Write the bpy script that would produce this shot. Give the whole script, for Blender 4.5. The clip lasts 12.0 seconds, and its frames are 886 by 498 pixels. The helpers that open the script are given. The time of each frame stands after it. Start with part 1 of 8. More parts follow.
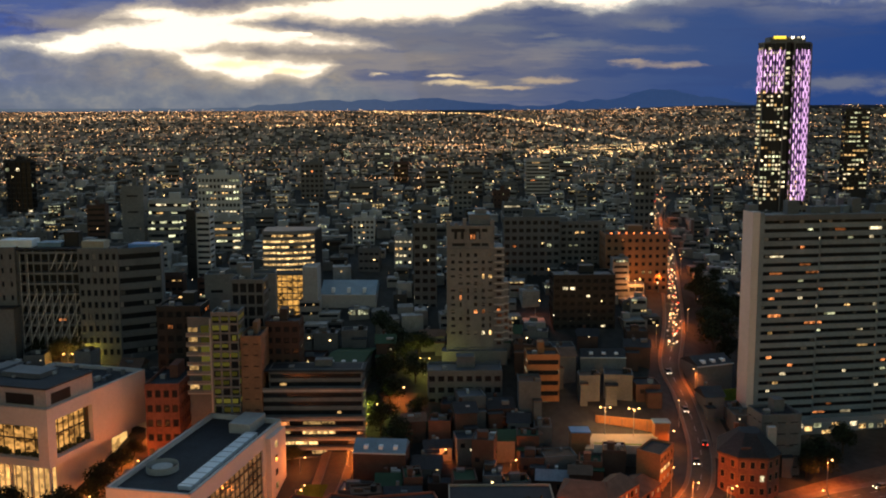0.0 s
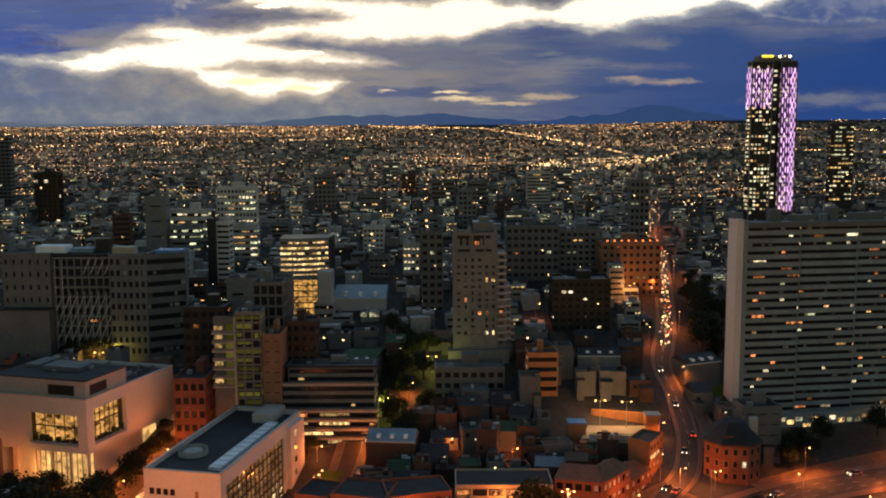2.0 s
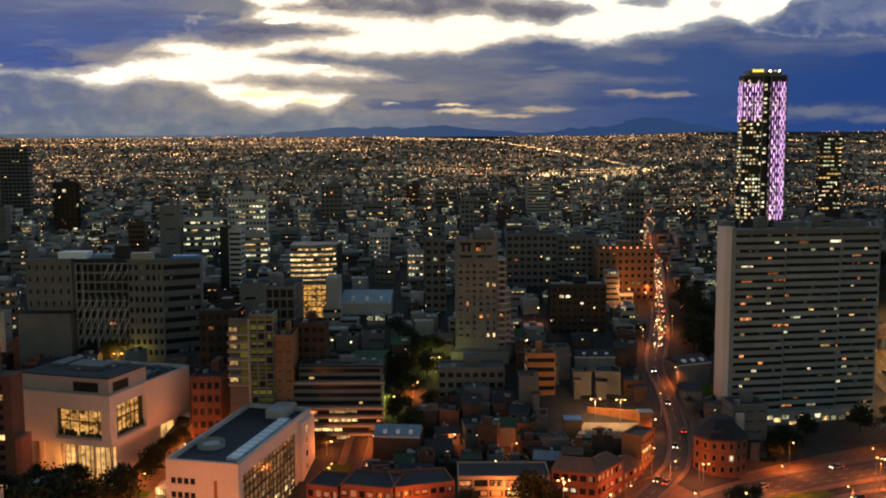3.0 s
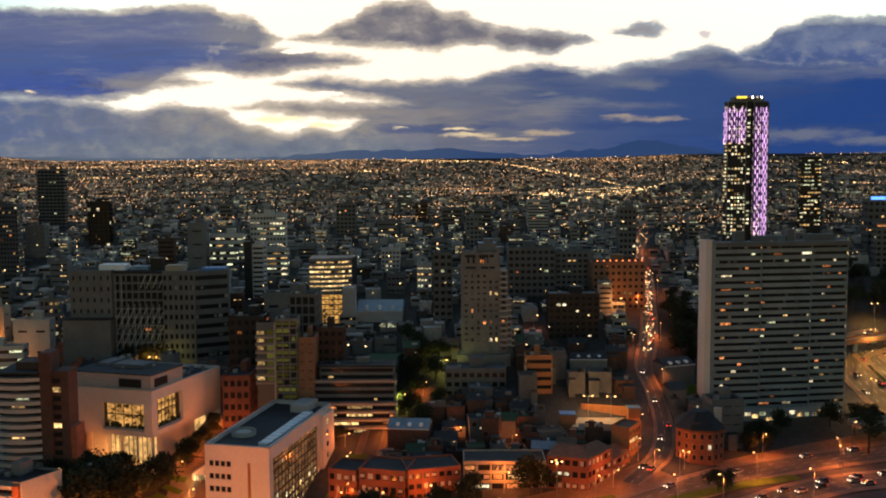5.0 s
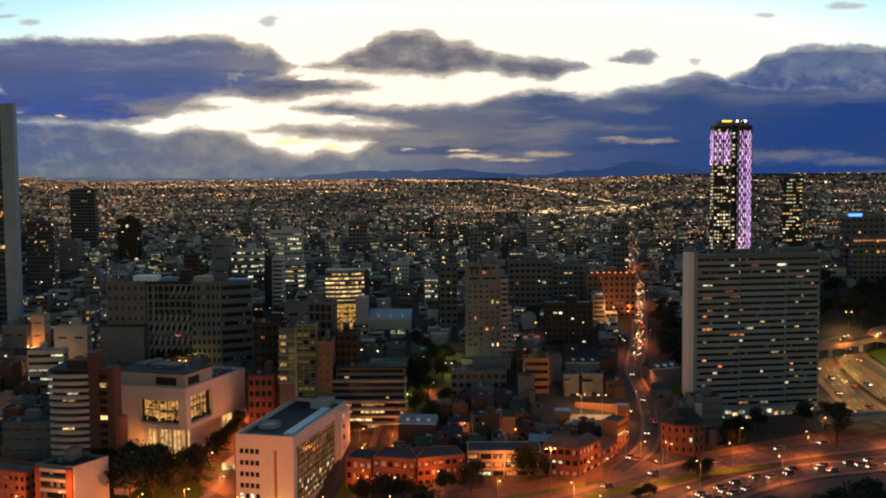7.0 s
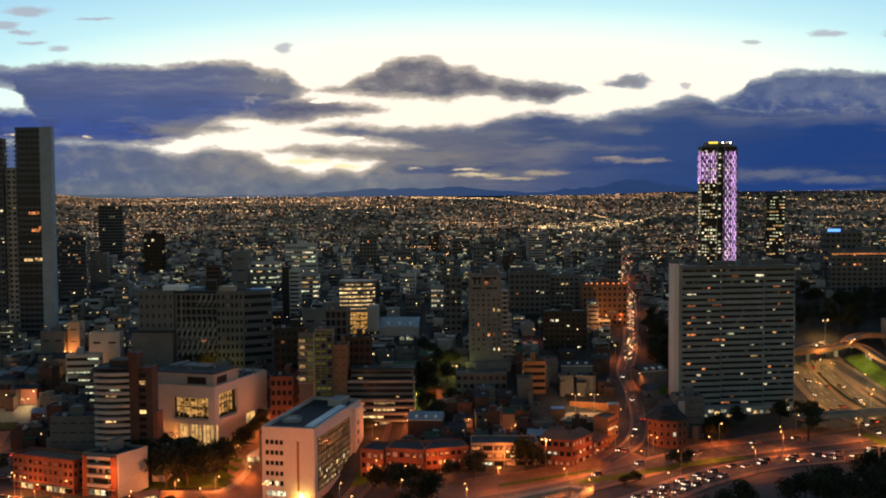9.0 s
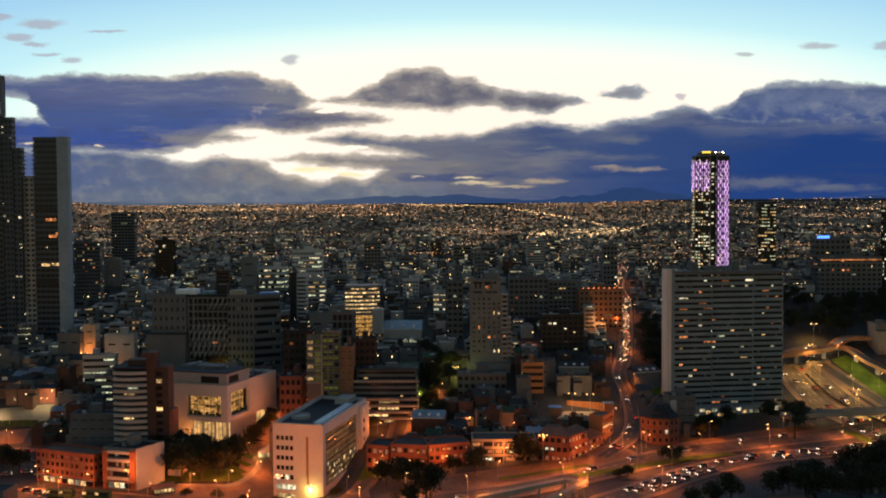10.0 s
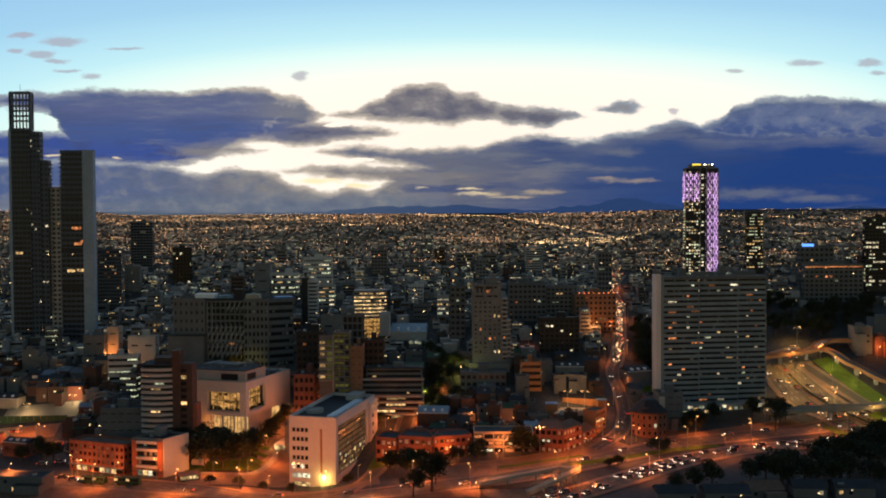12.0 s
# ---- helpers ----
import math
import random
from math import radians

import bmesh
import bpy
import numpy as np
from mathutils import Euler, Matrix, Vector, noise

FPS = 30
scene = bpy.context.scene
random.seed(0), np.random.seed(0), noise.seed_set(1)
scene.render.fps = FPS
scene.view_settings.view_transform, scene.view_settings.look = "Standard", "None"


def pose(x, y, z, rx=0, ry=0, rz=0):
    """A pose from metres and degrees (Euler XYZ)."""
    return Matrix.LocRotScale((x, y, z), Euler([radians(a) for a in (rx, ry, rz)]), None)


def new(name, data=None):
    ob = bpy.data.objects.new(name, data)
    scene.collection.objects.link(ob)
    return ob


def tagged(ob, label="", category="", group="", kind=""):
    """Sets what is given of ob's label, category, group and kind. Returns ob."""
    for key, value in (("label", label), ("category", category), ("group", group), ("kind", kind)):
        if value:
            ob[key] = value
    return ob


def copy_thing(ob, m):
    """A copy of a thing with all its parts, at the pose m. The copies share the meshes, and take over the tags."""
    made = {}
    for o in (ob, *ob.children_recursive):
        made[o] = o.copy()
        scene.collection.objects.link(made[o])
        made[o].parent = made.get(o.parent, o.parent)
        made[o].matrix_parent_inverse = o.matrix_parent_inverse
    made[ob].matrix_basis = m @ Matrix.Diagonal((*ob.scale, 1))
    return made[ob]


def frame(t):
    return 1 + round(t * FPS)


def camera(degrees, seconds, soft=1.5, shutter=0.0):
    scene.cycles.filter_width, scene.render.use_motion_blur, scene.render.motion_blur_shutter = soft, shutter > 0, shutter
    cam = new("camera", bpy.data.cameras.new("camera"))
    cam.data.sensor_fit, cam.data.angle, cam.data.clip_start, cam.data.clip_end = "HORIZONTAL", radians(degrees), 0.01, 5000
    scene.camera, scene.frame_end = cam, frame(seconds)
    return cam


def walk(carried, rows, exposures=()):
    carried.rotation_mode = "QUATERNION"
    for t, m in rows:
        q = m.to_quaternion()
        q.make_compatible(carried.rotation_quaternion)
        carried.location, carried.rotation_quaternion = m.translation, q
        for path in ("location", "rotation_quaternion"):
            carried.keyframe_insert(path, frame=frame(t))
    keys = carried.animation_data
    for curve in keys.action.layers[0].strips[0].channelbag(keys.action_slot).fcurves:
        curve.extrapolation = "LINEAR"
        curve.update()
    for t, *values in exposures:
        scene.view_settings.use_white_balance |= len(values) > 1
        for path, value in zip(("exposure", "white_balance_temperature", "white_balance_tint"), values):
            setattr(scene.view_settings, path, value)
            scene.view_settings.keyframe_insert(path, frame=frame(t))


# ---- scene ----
cam = camera(49.7, 12.0, soft=2.0)
METRES, EYE, TILT, LEAN, TURN = 200.0, 106.0, 0.0, -0.95, 0.0
ROWS = [
    (0.0, 0.0, 0.0, 0.0, -0.16, -7.6, 1.21),
    (0.5, -0.0008, -0.0223, -0.0006, -0.11, -7.45, 1.22),
    (1.0, -0.0024, -0.0492, -0.0011, -0.06, -7.24, 1.23),
    (1.5, -0.0035, -0.0807, -0.001, 0.0, -6.99, 1.21),
    (2.0, -0.0047, -0.1164, -0.0003, 0.07, -6.74, 1.22),
    (2.5, -0.0059, -0.1583, 0.0002, 0.13, -6.46, 1.21),
    (3.0, -0.0066, -0.202, 0.0012, 0.19, -6.1, 1.21),
    (5.0, -0.008, -0.3789, 0.0001, 0.53, -4.8, 1.31),
    (5.5, -0.0075, -0.4243, -0.0014, 0.62, -4.47, 1.34),
    (6.0, -0.0075, -0.469, -0.0023, 0.7, -4.15, 1.38),
    (6.5, -0.0073, -0.5146, -0.0018, 0.77, -3.88, 1.36),
    (7.0, -0.0077, -0.5598, -0.0016, 0.83, -3.61, 1.36),
    (9.0, -0.0106, -0.7467, -0.001, 1.02, -2.61, 1.34),
    (9.5, -0.0112, -0.7951, -0.0007, 1.05, -2.41, 1.33),
    (10.0, -0.0119, -0.8431, -0.0007, 1.08, -2.18, 1.29),
    (10.5, -0.0123, -0.8893, -0.0013, 1.12, -1.97, 1.29),
    (11.0, -0.0129, -0.9301, -0.002, 1.14, -1.8, 1.26),
    (11.5, -0.0138, -0.9673, -0.0045, 1.17, -1.64, 1.27),
    (12.0, -0.0144, -0.9995, -0.0059, 1.18, -1.53, 1.26),
]
walk(cam, [(t, pose(0, 0, EYE, TILT, LEAN, TURN) @ pose(METRES * x, METRES * y, METRES * z, 90 + pitch, roll, yaw)) for t, x, y, z, yaw, pitch, roll in ROWS],
     exposures=[(0.0, 0.42, 7480, 9), (3.0, 0.39, 7300, 9), (5.5, 0.33, 7120, 9), (7.0, 0.26, 7000, 9), (9.0, 0.18, 6850, 9), (12.0, 0.14, 6740, 9)])

# ---- light: dusk sky, the glow behind the clouds, sodium street lamps (further down, with their posts) ----
world = bpy.data.worlds.new("dusk")
world.use_nodes = True
scene.world = world
wn = world.node_tree.nodes
sky = wn.new("ShaderNodeTexSky")
sky.sky_type = 'NISHITA'
sky.sun_disc = False
sky.sun_elevation, sky.sun_rotation, sky.altitude = radians(2.0), radians(0.0), 2600
warmer = wn.new("ShaderNodeVectorMath")  # the evening haze tints the skylight a little
warmer.operation = 'MULTIPLY'
warmer.inputs[1].default_value = (1.0, 1.0, 0.98)
world.node_tree.links.new(sky.outputs[0], warmer.inputs[0])
world.node_tree.links.new(warmer.outputs[0], wn["Background"].inputs[0])
wn["Background"].inputs[1].default_value = 0.15

rnd = random.Random(7)


# ---- terrain ----
def smooth01(k):
    k = min(1.0, max(0.0, k))
    return k * k * (3 - 2 * k)


def gz(x, y):
    """Height of the ground: level by the avenue, then rising steadily with the distant city."""
    y0 = 256 + 44 * smooth01((x - 60) / 60)
    dip = -10 * math.exp(-((y - 225) / 45) ** 2 - ((x + 72) / 30) ** 2)
    q = (y - y0) / 14
    soft = q if q > 30 else math.log1p(math.exp(q))
    rise = smooth01((y - 440) / 95) * (1.6 * smooth01((x - 95) / 60) + 4.0 * smooth01((-x - 255) / 60))
    return 110.6 / (541 - y0) * 14 * soft + dip + rise


# ---- materials ----
def mat(name, col, rough=0.8, metal=0.0, var=0.3, scale=0.25, bump=0.0, each=0.0, spec=0.3, island=0.0):
    m = bpy.data.materials.new(name)
    m.use_nodes = True
    nt = m.node_tree
    n, l = nt.nodes, nt.links
    b = n["Principled BSDF"]
    b.inputs["Roughness"].default_value = rough
    b.inputs["Metallic"].default_value = metal
    b.inputs["Specular IOR Level"].default_value = spec
    where = n.new("ShaderNodeNewGeometry").outputs["Position"]
    big = n.new("ShaderNodeTexNoise")
    big.inputs["Scale"].default_value = scale
    big.inputs["Detail"].default_value = 6
    fine = n.new("ShaderNodeTexNoise")
    fine.inputs["Scale"].default_value = scale * 9
    fine.inputs["Detail"].default_value = 4
    l.new(where, big.inputs["Vector"])
    l.new(where, fine.inputs["Vector"])
    add = n.new("ShaderNodeMath")
    add.operation = 'ADD'
    l.new(big.outputs["Fac"], add.inputs[0])
    l.new(fine.outputs["Fac"], add.inputs[1])
    ramp = n.new("ShaderNodeMapRange")
    ramp.inputs["From Min"].default_value, ramp.inputs["From Max"].default_value = 0.6, 1.4
    ramp.inputs["To Min"].default_value, ramp.inputs["To Max"].default_value = 1 - var, 1 + var
    l.new(add.outputs[0], ramp.inputs["Value"])
    value = ramp.outputs[0]
    if each or island:
        src = n.new("ShaderNodeObjectInfo").outputs["Random"] if each else n.new("ShaderNodeNewGeometry").outputs["Random Per Island"]
        r2 = n.new("ShaderNodeMapRange")
        a = each or island
        r2.inputs["To Min"].default_value, r2.inputs["To Max"].default_value = 1 - a, 1 + a
        l.new(src, r2.inputs["Value"])
        mul = n.new("ShaderNodeMath")
        mul.operation = 'MULTIPLY'
        l.new(value, mul.inputs[0])
        l.new(r2.outputs[0], mul.inputs[1])
        value = mul.outputs[0]
    vm = n.new("ShaderNodeVectorMath")
    vm.operation = 'SCALE'
    vm.inputs[0].default_value = col
    l.new(value, vm.inputs["Scale"])
    l.new(vm.outputs[0], b.inputs["Base Color"])
    if bump:
        bp = n.new("ShaderNodeBump")
        bp.inputs["Strength"].default_value = bump
        bp.inputs["Distance"].default_value = 0.1
        l.new(fine.outputs["Fac"], bp.inputs["Height"])
        l.new(bp.outputs[0], b.inputs["Normal"])
    return m


def glow(name, col, strength, island=0.0, sampled=False, skew=1.0, rooms=0.0):
    """A surface that gives off light: lamps, lit windows. rooms: cell size in metres of a brightness pattern standing
    in for lamps and blinds behind a window.
    """
    m = bpy.data.materials.new(name)
    m.use_nodes = True
    nt = m.node_tree
    nt.nodes.clear()
    e = nt.nodes.new("ShaderNodeEmission")
    o = nt.nodes.new("ShaderNodeOutputMaterial")
    e.inputs[0].default_value = (*col, 1)
    e.inputs[1].default_value = strength
    if island:
        g = nt.nodes.new("ShaderNodeNewGeometry") if island > 0 else nt.nodes.new("ShaderNodeObjectInfo")
        r = nt.nodes.new("ShaderNodeMapRange")
        r.inputs["To Min"].default_value, r.inputs["To Max"].default_value = strength * (1 - abs(island)), strength * (1 + abs(island))
        pw = nt.nodes.new("ShaderNodeMath")  # many faint ones, few bright ones
        pw.operation = 'POWER'
        pw.inputs[1].default_value = skew
        nt.links.new(g.outputs["Random Per Island" if island > 0 else "Random"], pw.inputs[0])
        nt.links.new(pw.outputs[0], r.inputs["Value"])
        nt.links.new(r.outputs[0], e.inputs[1])
    if rooms:
        vor = nt.nodes.new("ShaderNodeTexVoronoi")
        vor.distance = 'CHEBYCHEV'
        vor.inputs["Scale"].default_value = 1 / rooms
        st = nt.nodes.new("ShaderNodeVectorMath")
        st.operation = 'MULTIPLY'
        st.inputs[1].default_value = (1.0, 0.2, 0.75)
        nt.links.new(nt.nodes.new("ShaderNodeNewGeometry").outputs["Position"], st.inputs[0])
        nt.links.new(st.outputs[0], vor.inputs["Vector"])
        hue = nt.nodes.new("ShaderNodeSeparateColor")
        nt.links.new(vor.outputs["Color"], hue.inputs[0])
        rr_ = nt.nodes.new("ShaderNodeMapRange")
        rr_.inputs["To Min"].default_value, rr_.inputs["To Max"].default_value = 0.12, 1.75
        nt.links.new(hue.outputs[0], rr_.inputs["Value"])
        mul = nt.nodes.new("ShaderNodeMath")
        mul.operation = 'MULTIPLY'
        mul.inputs[0].default_value = strength
        if e.inputs[1].links:
            nt.links.new(e.inputs[1].links[0].from_socket, mul.inputs[0])
        nt.links.new(rr_.outputs[0], mul.inputs[1])
        nt.links.new(mul.outputs[0], e.inputs[1])
    nt.links.new(e.outputs[0], o.inputs[0])
    if not sampled:
        m.cycles.emission_sampling = 'NONE'
    return m


M_GROUND = mat("city_ground", (0.045, 0.045, 0.045), 0.9, var=0.45, scale=0.05, bump=0.2)
M_ASPHALT = mat("asphalt", (0.155, 0.14, 0.12), 0.75, var=0.3, scale=0.12, bump=0.15)
M_LANE = mat("lane_paint", (0.6, 0.6, 0.58), 0.6, var=0.25, scale=1.0)
M_PAVE = mat("brick_paving", (0.31, 0.23, 0.18), 0.85, var=0.25, scale=0.3, bump=0.2)
M_PAVE2 = mat("worn_brick_paving", (0.27, 0.185, 0.125), 0.85, var=0.4, scale=0.08, bump=0.2)
M_KERB = mat("kerb_concrete", (0.36, 0.35, 0.33), 0.85, var=0.2, scale=0.8)
M_GRASS = mat("grass", (0.12, 0.19, 0.03), 0.95, var=0.4, scale=0.3, bump=0.5)
M_WHITE = mat("white_stucco", (0.60, 0.545, 0.52), 0.85, var=0.10, scale=0.12, bump=0.1)
M_CONC = mat("grey_concrete", (0.36, 0.355, 0.35), 0.85, var=0.2, scale=0.15, bump=0.15)
M_CONCL = mat("pale_concrete", (0.46, 0.45, 0.44), 0.85, var=0.18, scale=0.15, bump=0.1)
M_TOWER = mat("blue_grey_cladding", (0.052, 0.072, 0.105), 0.45, var=0.25, scale=0.15, spec=0.3)
M_CONCD = mat("dark_concrete", (0.122, 0.126, 0.132), 0.85, var=0.25, scale=0.15, bump=0.1)
M_BLOCK = mat("aged_concrete_panels", (0.205, 0.243, 0.268), 0.85, var=0.25, scale=0.12, bump=0.15, each=0.12)
M_CURTAIN = mat("curtained_pane", (0.16, 0.15, 0.14), 0.7, var=0.3, scale=0.5, each=0.7)
M_BLIND = mat("white_window_frame", (0.46, 0.43, 0.39), 0.7, var=0.3, scale=0.8, each=0.35)
M_CREAM = mat("cream_render", (0.34, 0.30, 0.24), 0.85, var=0.2, scale=0.2)
M_CONCM = mat("mid_grey_concrete", (0.155, 0.157, 0.16), 0.85, var=0.3, scale=0.15, bump=0.15)
M_STONE = mat("weathered_stone", (0.175, 0.177, 0.182), 0.85, var=0.25, scale=0.2, bump=0.2)
M_BRICK = mat("red_brick", (0.25, 0.088, 0.056), 0.85, var=0.3, scale=0.4, bump=0.3)
# orange of rendered walls, and of walls turned orange by lamplight
M_ORANGE = mat("orange_render_and_lamplight", (0.34, 0.15, 0.07), 0.85, var=0.25, scale=0.2)
# terracotta surfaces, and walls whose red or orange lamplight is painted in
M_TERRA = mat("terracotta_render_and_lamplight", (0.24, 0.13, 0.08), 0.85, var=0.3, scale=0.2)
M_TILE = mat("clay_tile", (0.13, 0.075, 0.052), 0.85, var=0.4, scale=0.5, bump=0.4)
M_ROOF = mat("bitumen_roof", (0.030, 0.033, 0.040), 0.8, var=0.4, scale=0.15, bump=0.2, spec=0.2)
M_ROOFL = mat("zinc_roof", (0.14, 0.155, 0.18), 0.35, metal=0.3, var=0.35, scale=0.2)
M_BLUE = mat("blue_sheet", (0.08, 0.22, 0.48), 0.5, var=0.3, scale=0.3)
M_SLATE = mat("blue_grey_sheet", (0.14, 0.23, 0.31), 0.6, var=0.3, scale=0.3)
M_GREENROOF = mat("green_sheet", (0.026, 0.062, 0.034), 0.9, var=0.3, scale=0.2)
M_GLASS = mat("dark_glazing", (0.016, 0.018, 0.022), 0.2, var=0.3, scale=0.3, spec=0.22)
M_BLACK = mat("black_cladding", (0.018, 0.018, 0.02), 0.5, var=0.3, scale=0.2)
M_METAL = mat("grey_steel", (0.3, 0.3, 0.31), 0.5, metal=0.6, var=0.2, scale=0.6)
M_BARK = mat("bark", (0.07, 0.05, 0.035), 0.9, var=0.3, scale=1.0)
M_LEAF = mat("foliage", (0.022, 0.030, 0.014), 0.8, var=0.4, scale=0.4, island=0.5)
M_TYRE = mat("rubber", (0.02, 0.02, 0.02), 0.9)
M_CAR = mat("car_paint", (0.17, 0.17, 0.18), 0.3, var=0.05, each=0.85, spec=0.5)
M_FAR = mat("far_building_walls", (0.222, 0.220, 0.218), 0.8, var=0.4, scale=0.35, island=0.8)
M_FARROOF = mat("far_sheet_roofs", (0.25, 0.255, 0.26), 0.55, var=0.35, scale=0.4, island=0.7)

G_WARM = glow("warm_window", (1.0, 0.62, 0.26), 0.62, island=-0.85, rooms=0.8)
G_ORANGE = glow("orange_window", (1.0, 0.34, 0.12), 0.5, island=-0.85, rooms=0.8)
G_COOL = glow("cool_window", (0.86, 0.92, 0.60), 0.5, island=-0.85, rooms=0.8)
G_WHITE = glow("white_window", (1.0, 0.86, 0.58), 0.62, island=-0.85, rooms=0.8)
G_FARWIN = glow("far_window", (1.0, 0.74, 0.36), 0.5, island=0.95)
G_FARCOOL = glow("far_office_window", (0.90, 0.96, 0.66), 0.4, island=0.9)
G_SODIUM = glow("sodium_lamp", (1.0, 0.55, 0.20), 8.0)
G_DOT = glow("distant_sodium_lamps", (1.0, 0.52, 0.25), 2.2, island=0.95, skew=2.6)
G_DOTW = glow("distant_white_lamps", (1.0, 0.84, 0.64), 1.7, island=0.95, skew=2.6)
G_BRIGHT = glow("bright_distant_lamps", (1.0, 0.64, 0.30), 4.0, island=0.7)
G_PORCH = glow("porch_lamp_glow", (1.0, 0.72, 0.36), 3.0, island=-0.8)
G_HEAD = glow("headlight_glow", (1.0, 0.86, 0.64), 8.0)
G_TAIL = glow("tail_light_glow", (1.0, 0.06, 0.03), 3.0)
G_LILAC = glow("lilac_tower_lights", (0.84, 0.50, 1.0), 0.95, island=-0.5)
G_VIOLET = glow("violet_tower_lights", (0.42, 0.16, 0.85), 0.16)
G_BLUE = glow("blue_sign_light", (0.1, 0.3, 1.0), 2.0)
G_YGREEN = glow("dim_green_glass", (0.50, 0.46, 0.10), 0.085, island=-0.6)
G_BAND = glow("warm_office_band", (1.0, 0.66, 0.30), 0.85, island=-0.45, rooms=0.9)
LIT = [G_WARM, G_WARM, G_WHITE, G_COOL, G_ORANGE]


def room_glow(name, col, lo, hi, scale, strength):
    """A glazed room seen from far: dark glass whose own emission carries a noise pattern in place of lamplit rooms."""
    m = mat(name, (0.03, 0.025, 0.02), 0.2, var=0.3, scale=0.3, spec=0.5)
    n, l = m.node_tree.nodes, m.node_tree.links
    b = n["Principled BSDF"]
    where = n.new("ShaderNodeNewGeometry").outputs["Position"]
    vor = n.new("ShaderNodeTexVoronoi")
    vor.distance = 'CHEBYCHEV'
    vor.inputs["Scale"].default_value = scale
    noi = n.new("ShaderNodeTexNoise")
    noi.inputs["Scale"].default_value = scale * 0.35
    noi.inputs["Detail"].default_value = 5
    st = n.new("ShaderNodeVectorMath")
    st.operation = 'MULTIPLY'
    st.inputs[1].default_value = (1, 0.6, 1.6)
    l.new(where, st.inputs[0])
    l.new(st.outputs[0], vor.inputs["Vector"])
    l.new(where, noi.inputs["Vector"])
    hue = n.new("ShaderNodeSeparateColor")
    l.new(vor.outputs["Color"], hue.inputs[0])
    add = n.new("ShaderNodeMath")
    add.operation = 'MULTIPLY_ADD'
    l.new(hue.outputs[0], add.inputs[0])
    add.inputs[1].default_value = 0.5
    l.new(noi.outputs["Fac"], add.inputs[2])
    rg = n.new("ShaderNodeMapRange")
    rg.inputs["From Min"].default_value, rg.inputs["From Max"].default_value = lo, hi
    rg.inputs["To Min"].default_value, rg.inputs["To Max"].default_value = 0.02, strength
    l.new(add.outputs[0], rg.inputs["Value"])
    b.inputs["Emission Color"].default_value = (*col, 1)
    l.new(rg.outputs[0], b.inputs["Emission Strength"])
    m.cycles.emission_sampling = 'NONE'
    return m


M_ROOM = room_glow("lamplit_reading_room", (1.0, 0.50, 0.15), 0.48, 1.06, 0.7, 0.72)
M_HALL = room_glow("golden_stair_hall", (1.0, 0.52, 0.14), 0.48, 1.05, 0.9, 0.75)
M_ROOMD = room_glow("dim_glazed_rooms", (1.0, 0.48, 0.22), 0.40, 1.2, 0.4, 0.22)
M_ROOMB = room_glow("bright_glazed_hall", (1.0, 0.56, 0.20), 0.36, 0.98, 0.5, 0.85)

# ---- building helpers ----
def part(name, bm, material, parent=None, label=""):
    me = bpy.data.meshes.new(name)
    bmesh.ops.recalc_face_normals(bm, faces=bm.faces)
    bm.to_mesh(me)
    bm.free()
    me.materials.append(material)
    ob = new(name, me)
    ob.parent = parent
    if label:
        ob["label"] = label
    return ob


def thing(name, label, category, group="", kind=""):
    return tagged(new(name), label, category, group, kind)


def obox(bm, o, e, n, a0, a1, b0, b1, z0, z1):
    """A box along e and n from the corner o."""
    vs = []
    for z in (z0, z1):
        for a, b in ((a0, b0), (a1, b0), (a1, b1), (a0, b1)):
            vs.append(bm.verts.new((o[0] + e[0] * a + n[0] * b, o[1] + e[1] * a + n[1] * b, z)))
    for f in ((0, 1, 2, 3), (4, 5, 6, 7), (0, 1, 5, 4), (1, 2, 6, 5), (2, 3, 7, 6), (3, 0, 4, 7)):
        bm.faces.new([vs[i] for i in f])


def abox(bm, x0, x1, y0, y1, z0, z1):
    obox(bm, (x0, y0), (1, 0), (0, 1), 0, x1 - x0, 0, y1 - y0, z0, z1)


def prism(bm, foot, z0, z1, grow=0.0):
    c = (sum(p[0] for p in foot) / len(foot), sum(p[1] for p in foot) / len(foot))
    out = []
    for p in foot:
        d = Vector((p[0] - c[0], p[1] - c[1]))
        d *= 1 + grow / max(d.length, 0.1)
        out.append((c[0] + d.x, c[1] + d.y))
    lo = [bm.verts.new((*p, z0)) for p in out]
    hi = [bm.verts.new((*p, z1)) for p in out]
    bm.faces.new(lo)
    bm.faces.new(hi)
    k = len(out)
    for i in range(k):
        bm.faces.new((lo[i], lo[(i + 1) % k], hi[(i + 1) % k], hi[i]))


def rect(cx, front, w, d, rot=0.0):
    """Footprint: front left, front right, back right, back left; rot in degrees about the front's middle."""
    c, s = math.cos(radians(rot)), math.sin(radians(rot))
    return [(cx + a * c - b * s, front + a * s + b * c) for a, b in ((-w / 2, 0), (w / 2, 0), (w / 2, d), (-w / 2, d))]


def edge(foot, i):
    """Origin, unit direction, outward normal and length of a footprint's side."""
    p, q = Vector(foot[i]), Vector(foot[(i + 1) % len(foot)])
    e = q - p
    ln = e.length
    e /= ln
    n = Vector((e.y, -e.x))
    c = sum((Vector(f) for f in foot), Vector((0, 0))) / len(foot)
    if n.dot((p + q) / 2 - c) < 0:
        n = -n
    return p, e, n, ln


def inset(foot, by):
    out = []
    for i, q in enumerate(foot):
        n0, n1 = edge(foot, i - 1 if i else len(foot) - 1)[2], edge(foot, i)[2]
        v = Vector(q) - (n0 + n1) * (by / max(0.3, 1 + n0.dot(n1)))
        out.append(tuple(v))
    return out


